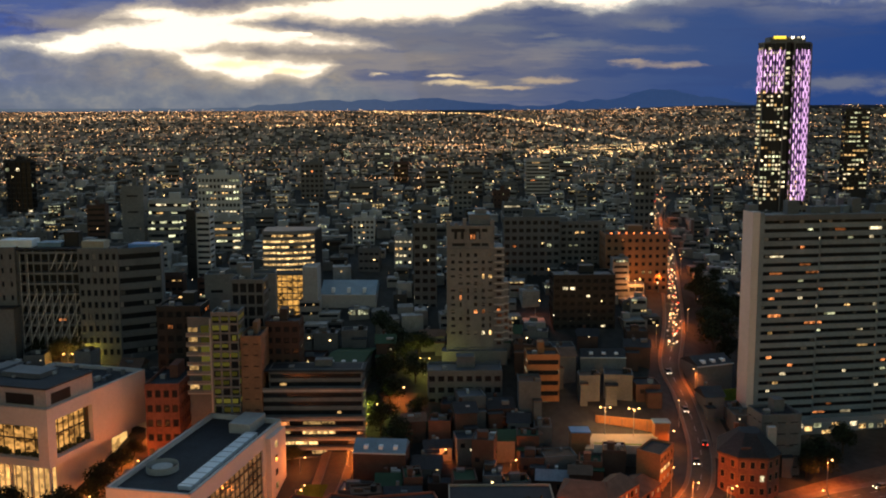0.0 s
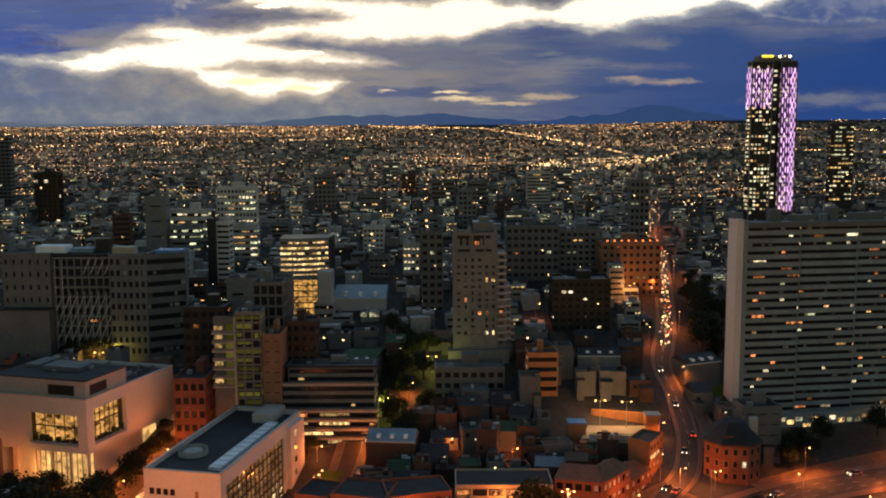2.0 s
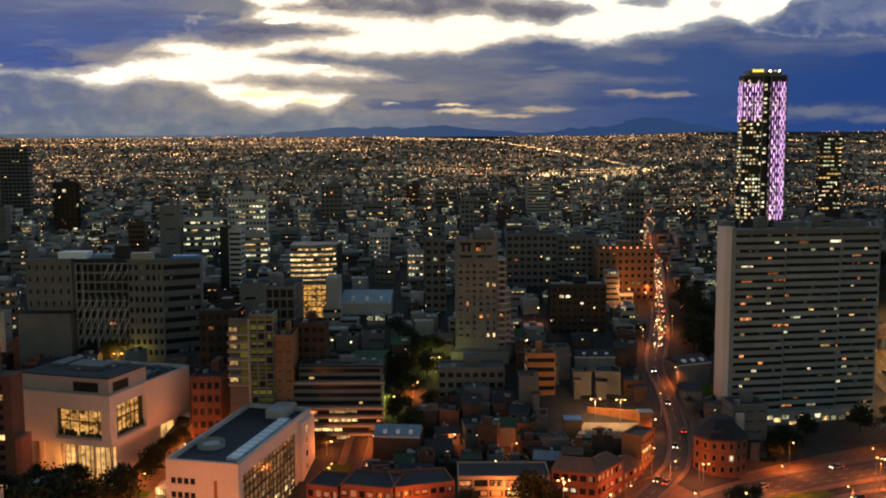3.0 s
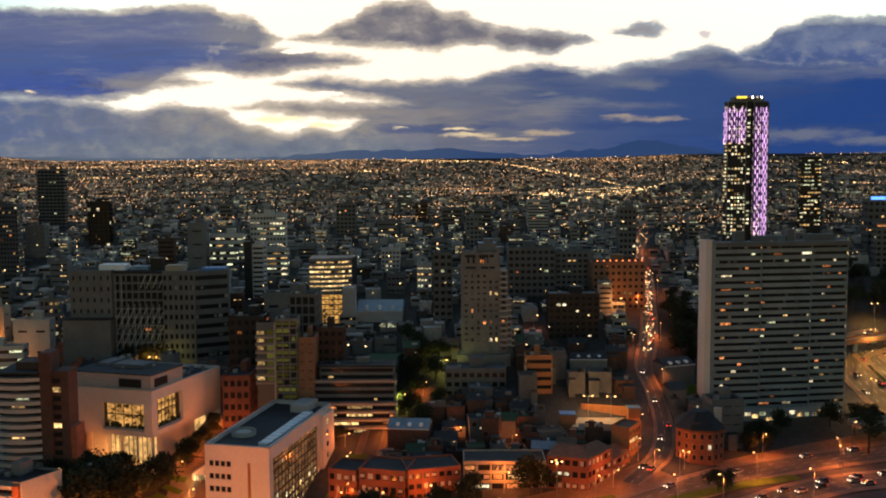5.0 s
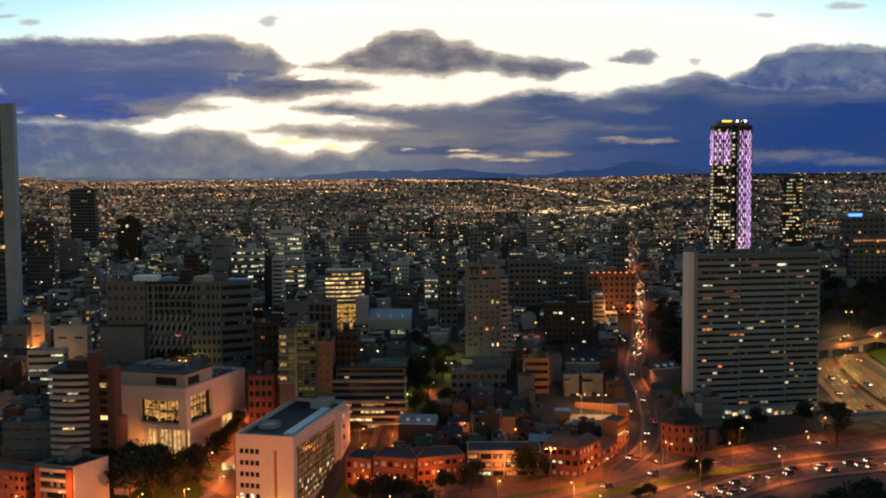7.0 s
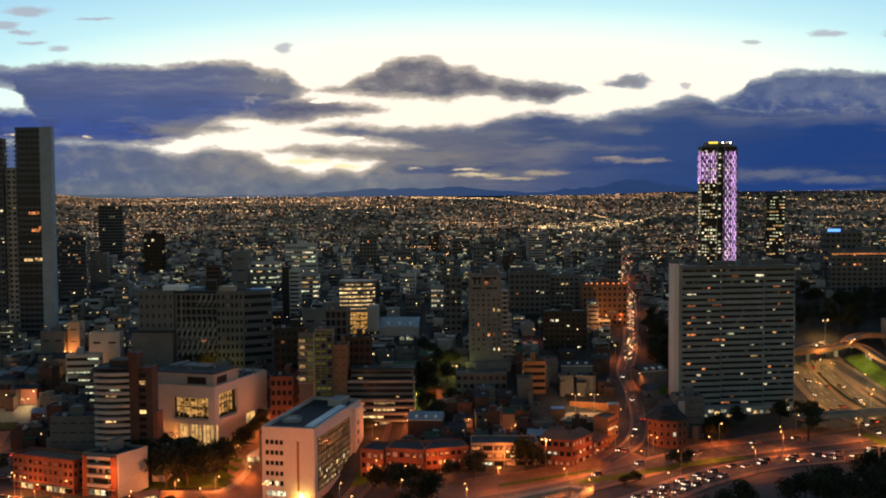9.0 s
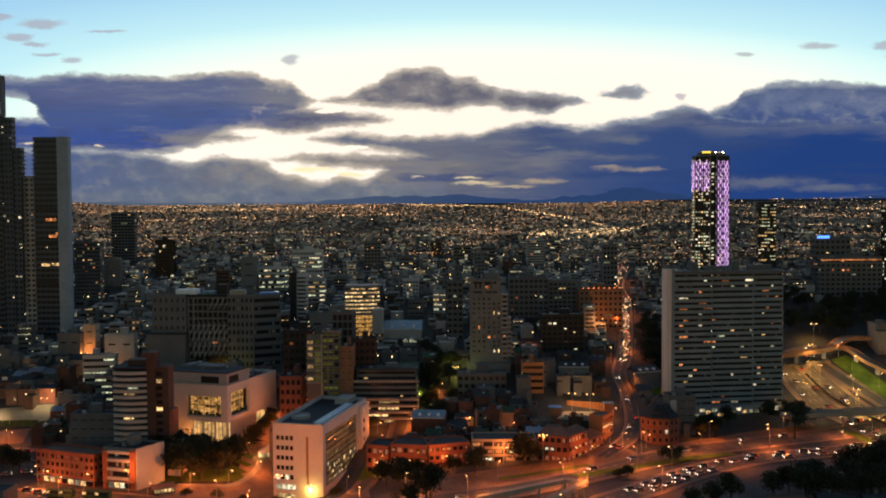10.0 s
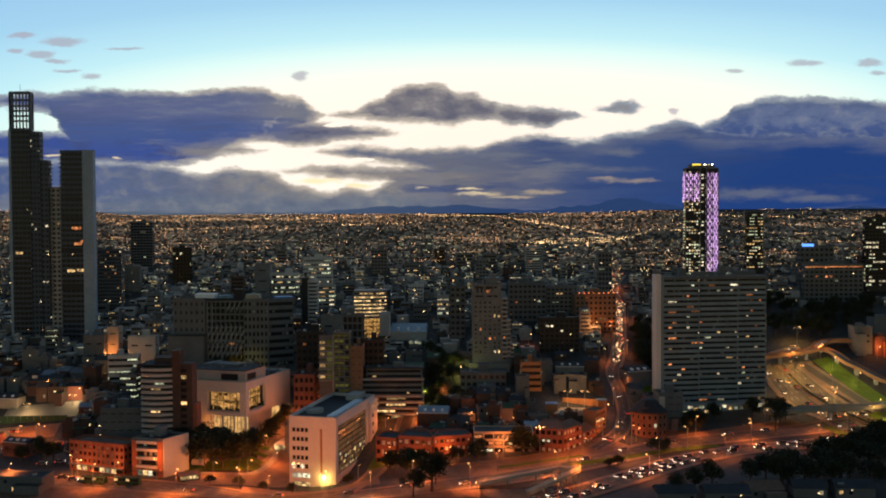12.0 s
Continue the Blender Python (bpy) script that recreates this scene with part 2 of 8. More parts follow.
def unit_mesh(name, material):
    me = bpy.data.meshes.new(name)
    bm = bmesh.new()
    bmesh.ops.create_cube(bm, size=1)
    bm.to_mesh(me)
    bm.free()
    me.materials.append(material)
    return me


PANES = {}


def unit(material):
    if material.name not in PANES:
        PANES[material.name] = unit_mesh("unit_" + material.name, material)
    return PANES[material.name]


def bar(name, material, parent, p, e, n, a0, a1, b0, b1, z0, z1):
    """A box between a0..a1 along a wall, b0..b1 out of it and z0..z1, as a part."""
    ob = new(name, unit(material))
    ob.parent = parent
    a, b = (a0 + a1) / 2, (b0 + b1) / 2
    ob.matrix_basis = Matrix.LocRotScale((p[0] + e[0] * a + n[0] * b, p[1] + e[1] * a + n[1] * b, (z0 + z1) / 2),
                                         Euler((0, 0, math.atan2(e[1], e[0]))), (a1 - a0, abs(b1 - b0), z1 - z0))
    return ob



def pane(name, material, parent, p, e, a, out, z, w, h, n, depth=0.12):
    ob = new(name, unit(material))
    ob.parent = parent
    x, y = p.x + e.x * a + n.x * out, p.y + e.y * a + n.y * out
    ob.matrix_basis = Matrix.LocRotScale((x, y, z), Euler((0, 0, math.atan2(e.y, e.x))), (w, depth, h))
    return ob


def building(name, label, foot, z0, z1, floors, bay=3.2, wall=M_CONC, glass=M_GLASS, roof=M_ROOF, lit=0.08, colours=None,
             sill=0.5, pier=0.35, sides=(0, 1, 3), plant=True, category="building", seed=0, parapet=0.9, ribbon=False, group="", into=None, fine=True, curtains=0.0, blind=None):
    """A block of flats or offices: recessed glazing behind spandrels and piers, a roof with a parapet, lit panes."""
    r = random.Random(seed * 131 + int(abs(foot[0][0]) * 7) + floors)
    top = into or thing(name, label, category, group)
    fine = fine and foot[0][1] < 330
    g = bmesh.new()
    prism(g, inset(foot, 0.4), z0 - 3, z1 - 0.3)
    part("glazing", g, glass, top)
    fh = (z1 - z0) / floors
    joined = bmesh.new()

    def put(nm, *box):
        if fine:
            bar(nm, wall, top, *box)
        else:
            obox(joined, *box)

    for i in range(4):
        p, e, n, ln = edge(foot, i)
        if i not in sides:
            put("wall", p, e, n, 0, ln, -0.3, 0, z0 - 3, z1)
            continue
        for k in range(floors + 1):
            zc = z0 + k * fh
            put("spandrel", p, e, n, 0, ln, -0.3, 0.0, zc - fh * sill / 2 - (3 if k == 0 else 0), min(z1, zc + fh * sill / 2))
        bays = max(1, round(ln / bay))
        bw = ln / bays
        for k in range(bays + 1):
            if ribbon and 0 < k < bays:
                continue
            half = bw * pier / 2
            put("pier", p, e, n, max(0, k * bw - half), min(ln, k * bw + half), -0.28, 0.03, z0, z1 - 0.02)
        for k in range(floors):
            b = 0
            while b < bays:
                if r.random() < lit * (0.75 if lit < 0.5 else 1):
                    run = min(bays - b, r.choice((1, 1, 1, 2)) if lit < 0.2 else r.choice((1, 2, 2, 3, 4)))
                    gl_ = r.choice(colours or LIT)
                    w_ = (run - 1) * bw + bw * (1 - pier) * r.uniform(0.5, 0.95)
                    pane("lit_window", gl_, top, p, e, (b + run / 2) * bw, -0.22, z0 + (k + 0.5) * fh + r.uniform(-0.05, 0.1) * fh, w_, fh * (1 - sill) * r.uniform(0.45, 0.8), n)
                    b += run
                elif curtains and r.random() < curtains:
                    pane("curtained_window", blind or M_CURTAIN, top, p, e, (b + r.uniform(0.3, 0.7)) * bw, -0.24, z0 + (k + 0.5) * fh, bw * r.uniform(0.3, 0.8), fh * (1 - sill) * r.uniform(0.5, 0.95), n)
                b += 1
    if not fine and lit > 0:
        p, e, n, ln = edge(foot, 0)
        pane("entrance_lamp", G_PORCH, top, p, e, r.uniform(0.05, 0.95) * ln, 0.3, z0 + r.uniform(0.2, 0.9) * (z1 - z0), 0.4, 0.35, n, 0.3)
    if not fine:
        tagged(part("facade", joined, wall, top), kind="stuff")
    rf = bmesh.new()
    prism(rf, inset(foot, 0.25), z1 - 0.25, z1 + 0.02)
    part("roof", rf, roof, top)
    if parapet:
        pp = bmesh.new()
        for i in range(4):
            p, e, n, ln = edge(foot, i)
            obox(pp, p, e, n, -0.02, ln + 0.02, -0.3, 0.05, z1 - 0.2, z1 + parapet)
        part("parapet", pp, wall, top)
    if plant:
        c = sum((Vector(f) for f in foot), Vector((0, 0))) / 4
        p, e, n, ln = edge(foot, 0)
        _, _, _, dp = edge(foot, 1)
        h = min(4.0, fh * 1.1)
        pr = bmesh.new()
        a = ln * r.uniform(0.18, 0.3)
        off = ln * r.uniform(-0.15, 0.15)
        o = c + e * (off - a / 2) - n * (dp * 0.2)
        obox(pr, o, e, -n, 0, a, -dp * 0.2, dp * 0.2, z1, z1 + h)
        part("plant_room", pr, wall, top)
        vt = bmesh.new()
        o2 = c - e * (ln * 0.3)
        obox(vt, o2, e, n, 0, 1.6, 0, 1.6, z1, z1 + 1.3)
        part("roof_vent", vt, M_METAL, top)
    return top


def holed(bm, p, e, n, ln, z0, z1, holes, b0=-0.5, b1=0.0, make=None):
    """A wall with real openings: holes are (a0, a1, z0, z1)."""
    av = sorted({0.0, ln, *[h[0] for h in holes], *[h[1] for h in holes]})
    zv = sorted({z0, z1, *[h[2] for h in holes], *[h[3] for h in holes]})
    for a0, a1 in zip(av, av[1:]):
        start = None
        for c0, c1 in zip(zv, zv[1:]):
            am, cm = (a0 + a1) / 2, (c0 + c1) / 2
            solid = not any(h[0] < am < h[1] and h[2] < cm < h[3] for h in holes)
            if solid and start is None:
                start = c0
            if not solid and start is not None:
                (make or obox)(bm, p, e, n, a0, a1, b0, b1, start, c0)
                start = None
        if start is not None:
            (make or obox)(bm, p, e, n, a0, a1, b0, b1, start, z1)


# ---- ground ----
gxs = [-640 + 8 * i for i in range(161)]
gys = [-330 + 16 * i for i in range(30)] + [150 + 5 * i for i in range(79)] + [545.5]
verts = [(x, y, gz(x, y)) for y in gys for x in gxs]
nx = len(gxs)
faces = [(j * nx + i, j * nx + i + 1, (j + 1) * nx + i + 1, (j + 1) * nx + i) for j in range(len(gys) - 1) for i in range(nx - 1)]
me = bpy.data.meshes.new("ground")
me.from_pydata(verts, [], faces)
for poly in me.polygons:
    poly.use_smooth = True
me.materials.append(M_GROUND)
ground = tagged(new("ground", me), "dark city ground of asphalt and earth", "ground", kind="structure")


def spline(pts, step=3.0):
    out = []
    for i in range(len(pts) - 1):
        p0, p1 = Vector(pts[max(i - 1, 0)]), Vector(pts[i])
        p2, p3 = Vector(pts[i + 1]), Vector(pts[min(i + 2, len(pts) - 1)])
        k = max(2, int((p2 - p1).length / step))
        for j in range(k):
            t = j / k
            out.append(0.5 * (2 * p1 + (p2 - p0) * t + (2 * p0 - 5 * p1 + 4 * p2 - p3) * t * t + (3 * p1 - p0 - 3 * p2 + p3) * t ** 3))
    out.append(Vector(pts[-1]))
    return out


def strip(name, label, category, line, width, material, lift=0.15, thick=0.0, offset=0.0, cross=5, height=None):
    """A ribbon of road, verge or kerb that follows the ground."""
    bm = bmesh.new()
    rows = []
    for i, p in enumerate(line):
        d = (line[min(i + 1, len(line) - 1)] - line[max(i - 1, 0)]).normalized()
        s = Vector((d.y, -d.x))
        row = []
        for c in range(cross):
            q = p + s * (offset + width * (c / (cross - 1) - 0.5))
            row.append(bm.verts.new((q.x, q.y, (gz(q.x, q.y) if height is None else height(q.x, q.y)) + lift)))
        rows.append(row)
    for a, b in zip(rows, rows[1:]):
        for c in range(cross - 1):
            bm.faces.new((a[c], a[c + 1], b[c + 1], b[c]))
    if thick:
        bmesh.ops.solidify(bm, geom=bm.faces[:], thickness=-thick)
    ob = part(name, bm, material)
    return tagged(ob, label, category, kind="structure")


def solid_ribbon(name, line, parent, material, off, width, lo, hi):
    """A closed beam of box section that follows a line between two heights."""
    bm = bmesh.new()
    rows = []
    for i, p in enumerate(line):
        d = (line[min(i + 1, len(line) - 1)] - line[max(i - 1, 0)]).normalized()
        s = Vector((d.y, -d.x))
        q0, q1 = p + s * (off - width / 2), p + s * (off + width / 2)
        rows.append([bm.verts.new((q.x, q.y, z)) for q, z in ((q0, lo), (q1, lo), (q1, hi), (q0, hi))])
    for a, b in zip(rows, rows[1:]):
        for k in range(4):
            bm.faces.new((a[k], a[(k + 1) % 4], b[(k + 1) % 4], b[k]))
    bm.faces.new(rows[0])
    bm.faces.new(rows[-1])
    return part(name, bm, material, parent)


def road(label, pts, width, lanes=2, kerbs=True, walk_wide=2.6):
    line = spline(pts)
    strip("road", label, "road", line, width, M_ASPHALT, 0.18, 0.3)
    if kerbs:
        for side in (-1, 1):
            strip("pavement", "pale concrete pavement beside the road", "pavement", line, walk_wide, M_PAVE, 0.34, 0.4, side * (width / 2 + 0.05 + walk_wide / 2), 3)
            strip("kerb", "worn concrete kerb stones", "kerb", line, 0.25, M_KERB, 0.37, 0.4, side * (width / 2 + 0.05), 2)
    for k in range(1, lanes):
        bm = bmesh.new()
        off = width * (k / lanes - 0.5)
        for i in range(0, len(line) - 1, 2):
            d = (line[i + 1] - line[i]).normalized()
            s = Vector((d.y, -d.x))
            q0, q1 = line[i] + s * off, line[i] + s * off + d * 2.6
            vs = []
            for q, w in ((q0, -0.09), (q0, 0.09), (q1, 0.09), (q1, -0.09)):
                v = q + s * w
                vs.append(bm.verts.new((v.x, v.y, gz(v.x, v.y) + 0.2)))
            bm.faces.new(vs)
        tagged(part("lane_marking", bm, M_LANE), "broken white lane line", "lane marking", kind="structure")
    return line


AVENUE = road("wide orange-lit avenue of worn asphalt", [(-260, 190), (-175, 194), (-110, 180), (-50, 172), (-9, 181), (28, 197), (72, 227), (102, 246), (128, 256), (160, 266), (185, 275), (240, 290), (300, 300)], 13, 4)
QUEUE = road("lower carriageway with a queue of cars", [(-40, 118), (0, 138), (34, 162), (64, 188), (88, 210), (118, 229), (151, 238), (205, 254), (300, 270)], 11, 3)
STREET = road("long straight street climbing between buildings", [(55, 233), (64, 246), (70.5, 257), (75.3, 273), (77, 288), (77.3, 303), (76.2, 312), (77.3, 321), (83, 340), (87, 358), (91.5, 385), (94, 403), (93, 418), (96, 433), (100.5, 443), (104, 449)], 5.6, 2, walk_wide=1.2)
HIGHWAY = road("curving highway under the street lamps", [(190, 225), (185, 258), (183, 286), (175, 303), (172, 319), (170.5, 334), (173, 345), (182, 351), (193, 353)], 12, 4)
SLIP = road("second carriageway climbing the interchange", [(212, 248), (200, 280), (190.5, 305), (185.5, 322), (181.5, 336), (179, 345)], 8, 3)
RAMP = road("outer slip road beside the green verge", [(226, 270), (210, 295), (203, 313), (195, 329), (188, 343)], 5.5, 1)
ALLEY = road("side street beside the white building", [(-52, 182), (-46, 204), (-39, 240), (-34, 260), (-32, 276)], 5.5, 1)
WESTST = road("street past the low houses", [(-275, 226), (-240, 238), (-222, 246), (-200, 250), (-178, 240)], 6, 2)

GRASSES = [
    ("triangular lawn between the carriageways", [(40, 207), (64, 217), (91, 231), (112, 238)], 5.5),
    ("mown grass verge of the interchange", [(199.5, 349), (204.5, 336), (209.5, 322), (214, 309), (219, 298)], 11),
    ("grass strip beside the avenue", [(10, 205), (30, 214), (48, 222)], 3.0),
    ("small lawn of the traffic island", [(205, 291), (209, 281), (213, 268)], 11),
    ("small lawn of the traffic island", [(173, 271), (175, 262), (176, 252)], 6),
    ("walled lawn behind the white building", [(-44, 222), (-42, 240), (-38, 262)], 8),
    ("lawn with trees beside the plaza", [(-128, 214), (-112, 222), (-98, 232)], 14),
]
strip("median", "dark clipped hedge between the carriageways", "hedge", spline([(199, 258), (192.3, 286), (183.5, 308), (179.3, 322), (176.6, 334)]), 1.8, M_LEAF, 1.1, 1.1, cross=3)
for lab, pts, w in GRASSES:
    strip("lawn", lab, "grass", spline(pts), w, M_GRASS, 0.42, 0.2)
strip("plaza", "orange-lit paved university plaza", "pavement", spline([(-122, 196), (-104, 204), (-90, 214), (-90, 234), (-92, 250), (-94, 264)]), 20, M_PAVE, 0.3, 0.3, cross=9)
strip("plaza", "paved lane climbing behind the library", "pavement", spline([(-93, 264), (-90, 276), (-85, 288)]), 12, M_PAVE, 0.3, 0.3, cross=7)
strip("pavement", "red-lit lane between brick house and stair tower", "pavement", spline([(-77, 256), (-76.5, 266), (-75, 278)]), 6, M_PAVE, 0.3, 0.3, cross=5)
strip("pavement", "pale curved path round the plaza lawn", "pavement", spline([(-93.6, 251), (-93.2, 244), (-94.1, 236), (-96.7, 222), (-101, 214), (-108, 209.5), (-118, 207)]), 2.6, M_KERB, 0.6, 0.3, cross=3)
for x0, y0, x1, y1 in ((-103, 250, -97, 250), (-103, 244, -96.5, 242), (-104, 238, -97, 234)):
    strip("lawn", "small reddish lawn bed on the plaza", "grass", spline([(x0, y0), (x1, y1)]), 3.4, M_GRASS, 0.55, 0.2)
strip("plaza", "broad worn paved ground along the avenue", "pavement", spline([(-270, 168), (-180, 172), (-110, 160), (-40, 152), (30, 150)], 8), 46, M_PAVE2, 0.1, 0.1, cross=13)
strip("plaza", "worn paved ground under the avenue lamps", "pavement", spline([(-20, 196), (30, 214), (70, 240)], 6), 26, M_PAVE2, 0.11, 0.1, cross=9)
strip("plaza", "paved ground beside the avenue and tower", "pavement", spline([(92, 244), (125, 262), (165, 276)], 6), 20, M_PAVE2, 0.11, 0.1, cross=9)
strip("car_park", "reddish paved yard with two parked cars", "pavement", spline([(-246, 262), (-226, 265), (-206, 268)], 6), 14, M_PAVE2, 0.12, 0.1, cross=9)
strip("car_park", "pale lit gravel yard behind a green fence", "pavement", spline([(-240, 284), (-224, 286), (-203, 289)], 6), 15, M_CREAM, 0.12, 0.1, cross=9)
strip("pavement", "pale forecourt beside the bend of the street", "pavement", spline([(82, 272), (84.5, 286), (83.5, 300)], 6), 6, M_PAVE, 0.3, 0.2, cross=5)
strip("plaza", "paved forecourt by the avenue", "pavement", spline([(-96, 188), (-70, 192), (-40, 196)]), 14, M_PAVE, 0.26, 0.3, cross=9)


# ---- sky backdrop: dusk clouds behind the city ----
BACK = Matrix.Translation((-18.2, 545.8, 112.3)) @ Matrix.Rotation(radians(0.25), 4, 'Y') @ Matrix.Scale(44.0, 4)


class Nodes:
    """Short hand for shader arithmetic."""

    def __init__(self, tree):
        self.n, self.l = tree.nodes, tree.links

    def put(self, sock, v):
        if hasattr(v, "links"):
            self.l.new(v, sock)
        else:
            sock.default_value = v

    def math(self, op, a, b=0.0, clamp=False):
        m = self.n.new("ShaderNodeMath")
        m.operation, m.use_clamp = op, clamp
        self.put(m.inputs[0], a)
        self.put(m.inputs[1], b)
        return m.outputs[0]

    def vec(self, op, a, b, out=0):
        m = self.n.new("ShaderNodeVectorMath")
        m.operation = op
        self.put(m.inputs[0], a)
        self.put(m.inputs[1], b)
        return m.outputs[out]

    def mix(self, f, a, b):
        m = self.n.new("ShaderNodeMix")
        m.data_type = 'RGBA'
        self.put(m.inputs[0], f)
        self.put(m.inputs[6], a if hasattr(a, "links") else (*a, 1))
        self.put(m.inputs[7], b if hasattr(b, "links") else (*b, 1))
        return m.outputs[2]

    def step(self, v, lo, hi):
        m = self.n.new("ShaderNodeMapRange")
        m.interpolation_type = 'SMOOTHSTEP'
        self.put(m.inputs[0], v)
        m.inputs[1].default_value, m.inputs[2].default_value = lo, hi
        return m.outputs[0]

    def noise(self, vec, scale, detail=6.0, rough=0.55, out=0):
        m = self.n.new("ShaderNodeTexNoise")
        self.put(m.inputs["Vector"], vec)
        m.inputs["Scale"].default_value, m.inputs["Detail"].default_value, m.inputs["Roughness"].default_value = scale, detail, rough
        return m.outputs[out]

    def ramp(self, v, stops):
        m = self.n.new("ShaderNodeValToRGB")
        self.put(m.inputs[0], v)
        while len(m.color_ramp.elements) < len(stops):
            m.color_ramp.elements.new(0.5)
        for el, (p, c) in zip(m.color_ramp.elements, stops):
            el.position, el.color = p, (*c, 1)
        return m.outputs[0]

    def blob(self, p, cx, cz, rx, rz):
        """1 at the middle of an ellipse, 0 on its rim, negative outside."""
        d = self.vec('SUBTRACT', p, (cx, 0, cz))
        d = self.vec('DIVIDE', d, (rx, 1, rz))
        return self.math('SUBTRACT', 1.0, self.vec('LENGTH', d, (0, 0, 0), 1))

    def most(self, fields):
        out = fields[0]
        for f in fields[1:]:
            out = self.math('MAXIMUM', out, f)
        return out


M_SKY = bpy.data.materials.new("cloudy_dusk_sky")
M_SKY.use_nodes = True
M_SKY.node_tree.nodes.clear()
N = Nodes(M_SKY.node_tree)
co = N.n.new("ShaderNodeTexCoord").outputs["Object"]
flat = N.vec('MULTIPLY', co, (1, 0, 1))
sep = N.n.new("ShaderNodeSeparateXYZ")
N.l.new(flat, sep.inputs[0])
U, Vv = sep.outputs[0], sep.outputs[2]
wide = N.vec('MULTIPLY', flat, (0.5, 1, 1.4))
warp = N.vec('MULTIPLY', N.vec('SUBTRACT', N.noise(wide, 1.6, 3, 0.5, 1), (0.5, 0.5, 0.5)), (0.22, 0, 0.05))
curl = N.vec('MULTIPLY', N.vec('SUBTRACT', N.noise(wide, 6.0, 8, 0.66, 1), (0.5, 0.5, 0.5)), (0.20, 0, 0.12))
P = N.vec('ADD', N.vec('ADD', flat, warp), curl)
psep = N.n.new("ShaderNodeSeparateXYZ")
N.l.new(P, psep.inputs[0])
PU, PV = psep.outputs[0], psep.outputs[2]
SPAN = 11.0


def outline(u, pts):
    """The height of a cloud's edge along the sky."""
    pts = [(min(max(a, -SPAN), SPAN), b) for a, b in pts]
    k = N.math('DIVIDE', N.math('ADD', u, SPAN), 2 * SPAN)
    return N.math('MULTIPLY', N.ramp(k, [((a + SPAN) / (2 * SPAN), ((b + 1) / 4,) * 3) for a, b in pts]), 4.0)


def cloud(top, bottom=None):
    """How far inside a cloud's outline a point lies, in the backdrop's units; negative outside."""
    v1 = N.math('ADD', PV, 1.0)
    inside = N.math('SUBTRACT', outline(PU, top), v1)
    if bottom:
        inside = N.math('MINIMUM', inside, N.math('SUBTRACT', v1, outline(PU, bottom)))
        for end, sign in ((top[0], 1), (top[-1], -1)):
            if abs(end[0]) < 8.5:
                inside = N.math('MINIMUM', inside, N.math('MULTIPLY', N.math('SUBTRACT', PU, end[0]), 0.35 * sign))
    return inside


# the cloud banks, left to right and top to bottom
BANK = cloud([(-9.93, 2.31), (-7.89, 2.14), (-7.28, 2.16), (-6.88, 2.16), (-6.62, 2.21), (-6.17, 2.24), (-4.85, 2.19), (-4.35, 2.18), (-3.84, 2.23), (-3.44, 2.26), (-3.14, 2.23), (-2.94, 2.16), (-2.74, 2.10), (-2.49, 2.06), (-2.32, 1.92), (-2.19, 1.81), (-2.04, 1.73)],
             [(-9.94, 1.91), (-7.90, 1.88), (-7.29, 1.83), (-7.03, 1.77), (-7.00, 1.66), (-6.83, 1.52), (-6.64, 1.18), (-5.87, 1.17), (-4.26, 1.17), (-3.90, 1.23), (-3.45, 1.29), (-3.05, 1.33), (-2.79, 1.39), (-2.39, 1.52), (-2.14, 1.66), (-2.04, 1.73)])
SHELF = cloud([(-9.94, 1.46), (-7.29, 1.47), (-6.68, 1.46), (-5.87, 1.48), (-4.86, 1.53), (-3.04, 1.65), (-2.44, 1.66), (-2.09, 1.64), (-1.64, 1.58), (-1.14, 1.52), (-0.79, 1.42)],
              [(-9.95, 0.82), (-7.91, 0.90), (-6.89, 0.88), (-5.68, 0.83), (-4.97, 0.81), (-4.66, 0.85), (-4.36, 0.91), (-4.03, 0.99), (-3.90, 1.05), (-3.85, 1.15), (-3.45, 1.25), (-3.05, 1.27), (-2.85, 1.22), (-2.62, 1.17), (-2.24, 1.21), (-1.84, 1.28), (-1.34, 1.31), (-0.94, 1.37), (-0.79, 1.42)])
TONGUE = cloud([(-4.75, 1.19), (-4.30, 1.25), (-3.85, 1.25), (-3.55, 1.22), (-3.15, 1.13)], [(-4.75, 1.05), (-4.30, 1.00), (-3.85, 1.01), (-3.55, 1.05), (-3.15, 1.13)])
ISLE = cloud([(-2.09, 1.72), (-1.84, 1.77), (-1.54, 1.82), (-1.42, 1.91), (-1.29, 2.01), (-1.01, 2.06), (-0.92, 2.19), (-0.64, 2.28), (-0.19, 2.31), (0.11, 2.25), (0.19, 2.15), (0.56, 2.12), (0.68, 2.00), (1.01, 1.93), (1.46, 1.90), (2.05, 1.86), (2.35, 1.78), (2.51, 1.70)],
             [(-2.09, 1.72), (-1.84, 1.69), (-1.24, 1.65), (-0.84, 1.59), (-0.34, 1.60), (-0.09, 1.55), (0.16, 1.56), (0.56, 1.64), (0.96, 1.61), (1.21, 1.54), (1.46, 1.55), (1.68, 1.48), (1.88, 1.47), (2.02, 1.56), (2.20, 1.64), (2.51, 1.70)])
PUFF = cloud([(2.65, 1.83), (2.90, 1.89), (3.04, 1.98), (3.34, 2.01), (3.48, 1.93), (3.54, 1.84)], [(2.65, 1.83), (2.90, 1.77), (3.14, 1.76), (3.34, 1.74), (3.48, 1.80), (3.54, 1.84)])
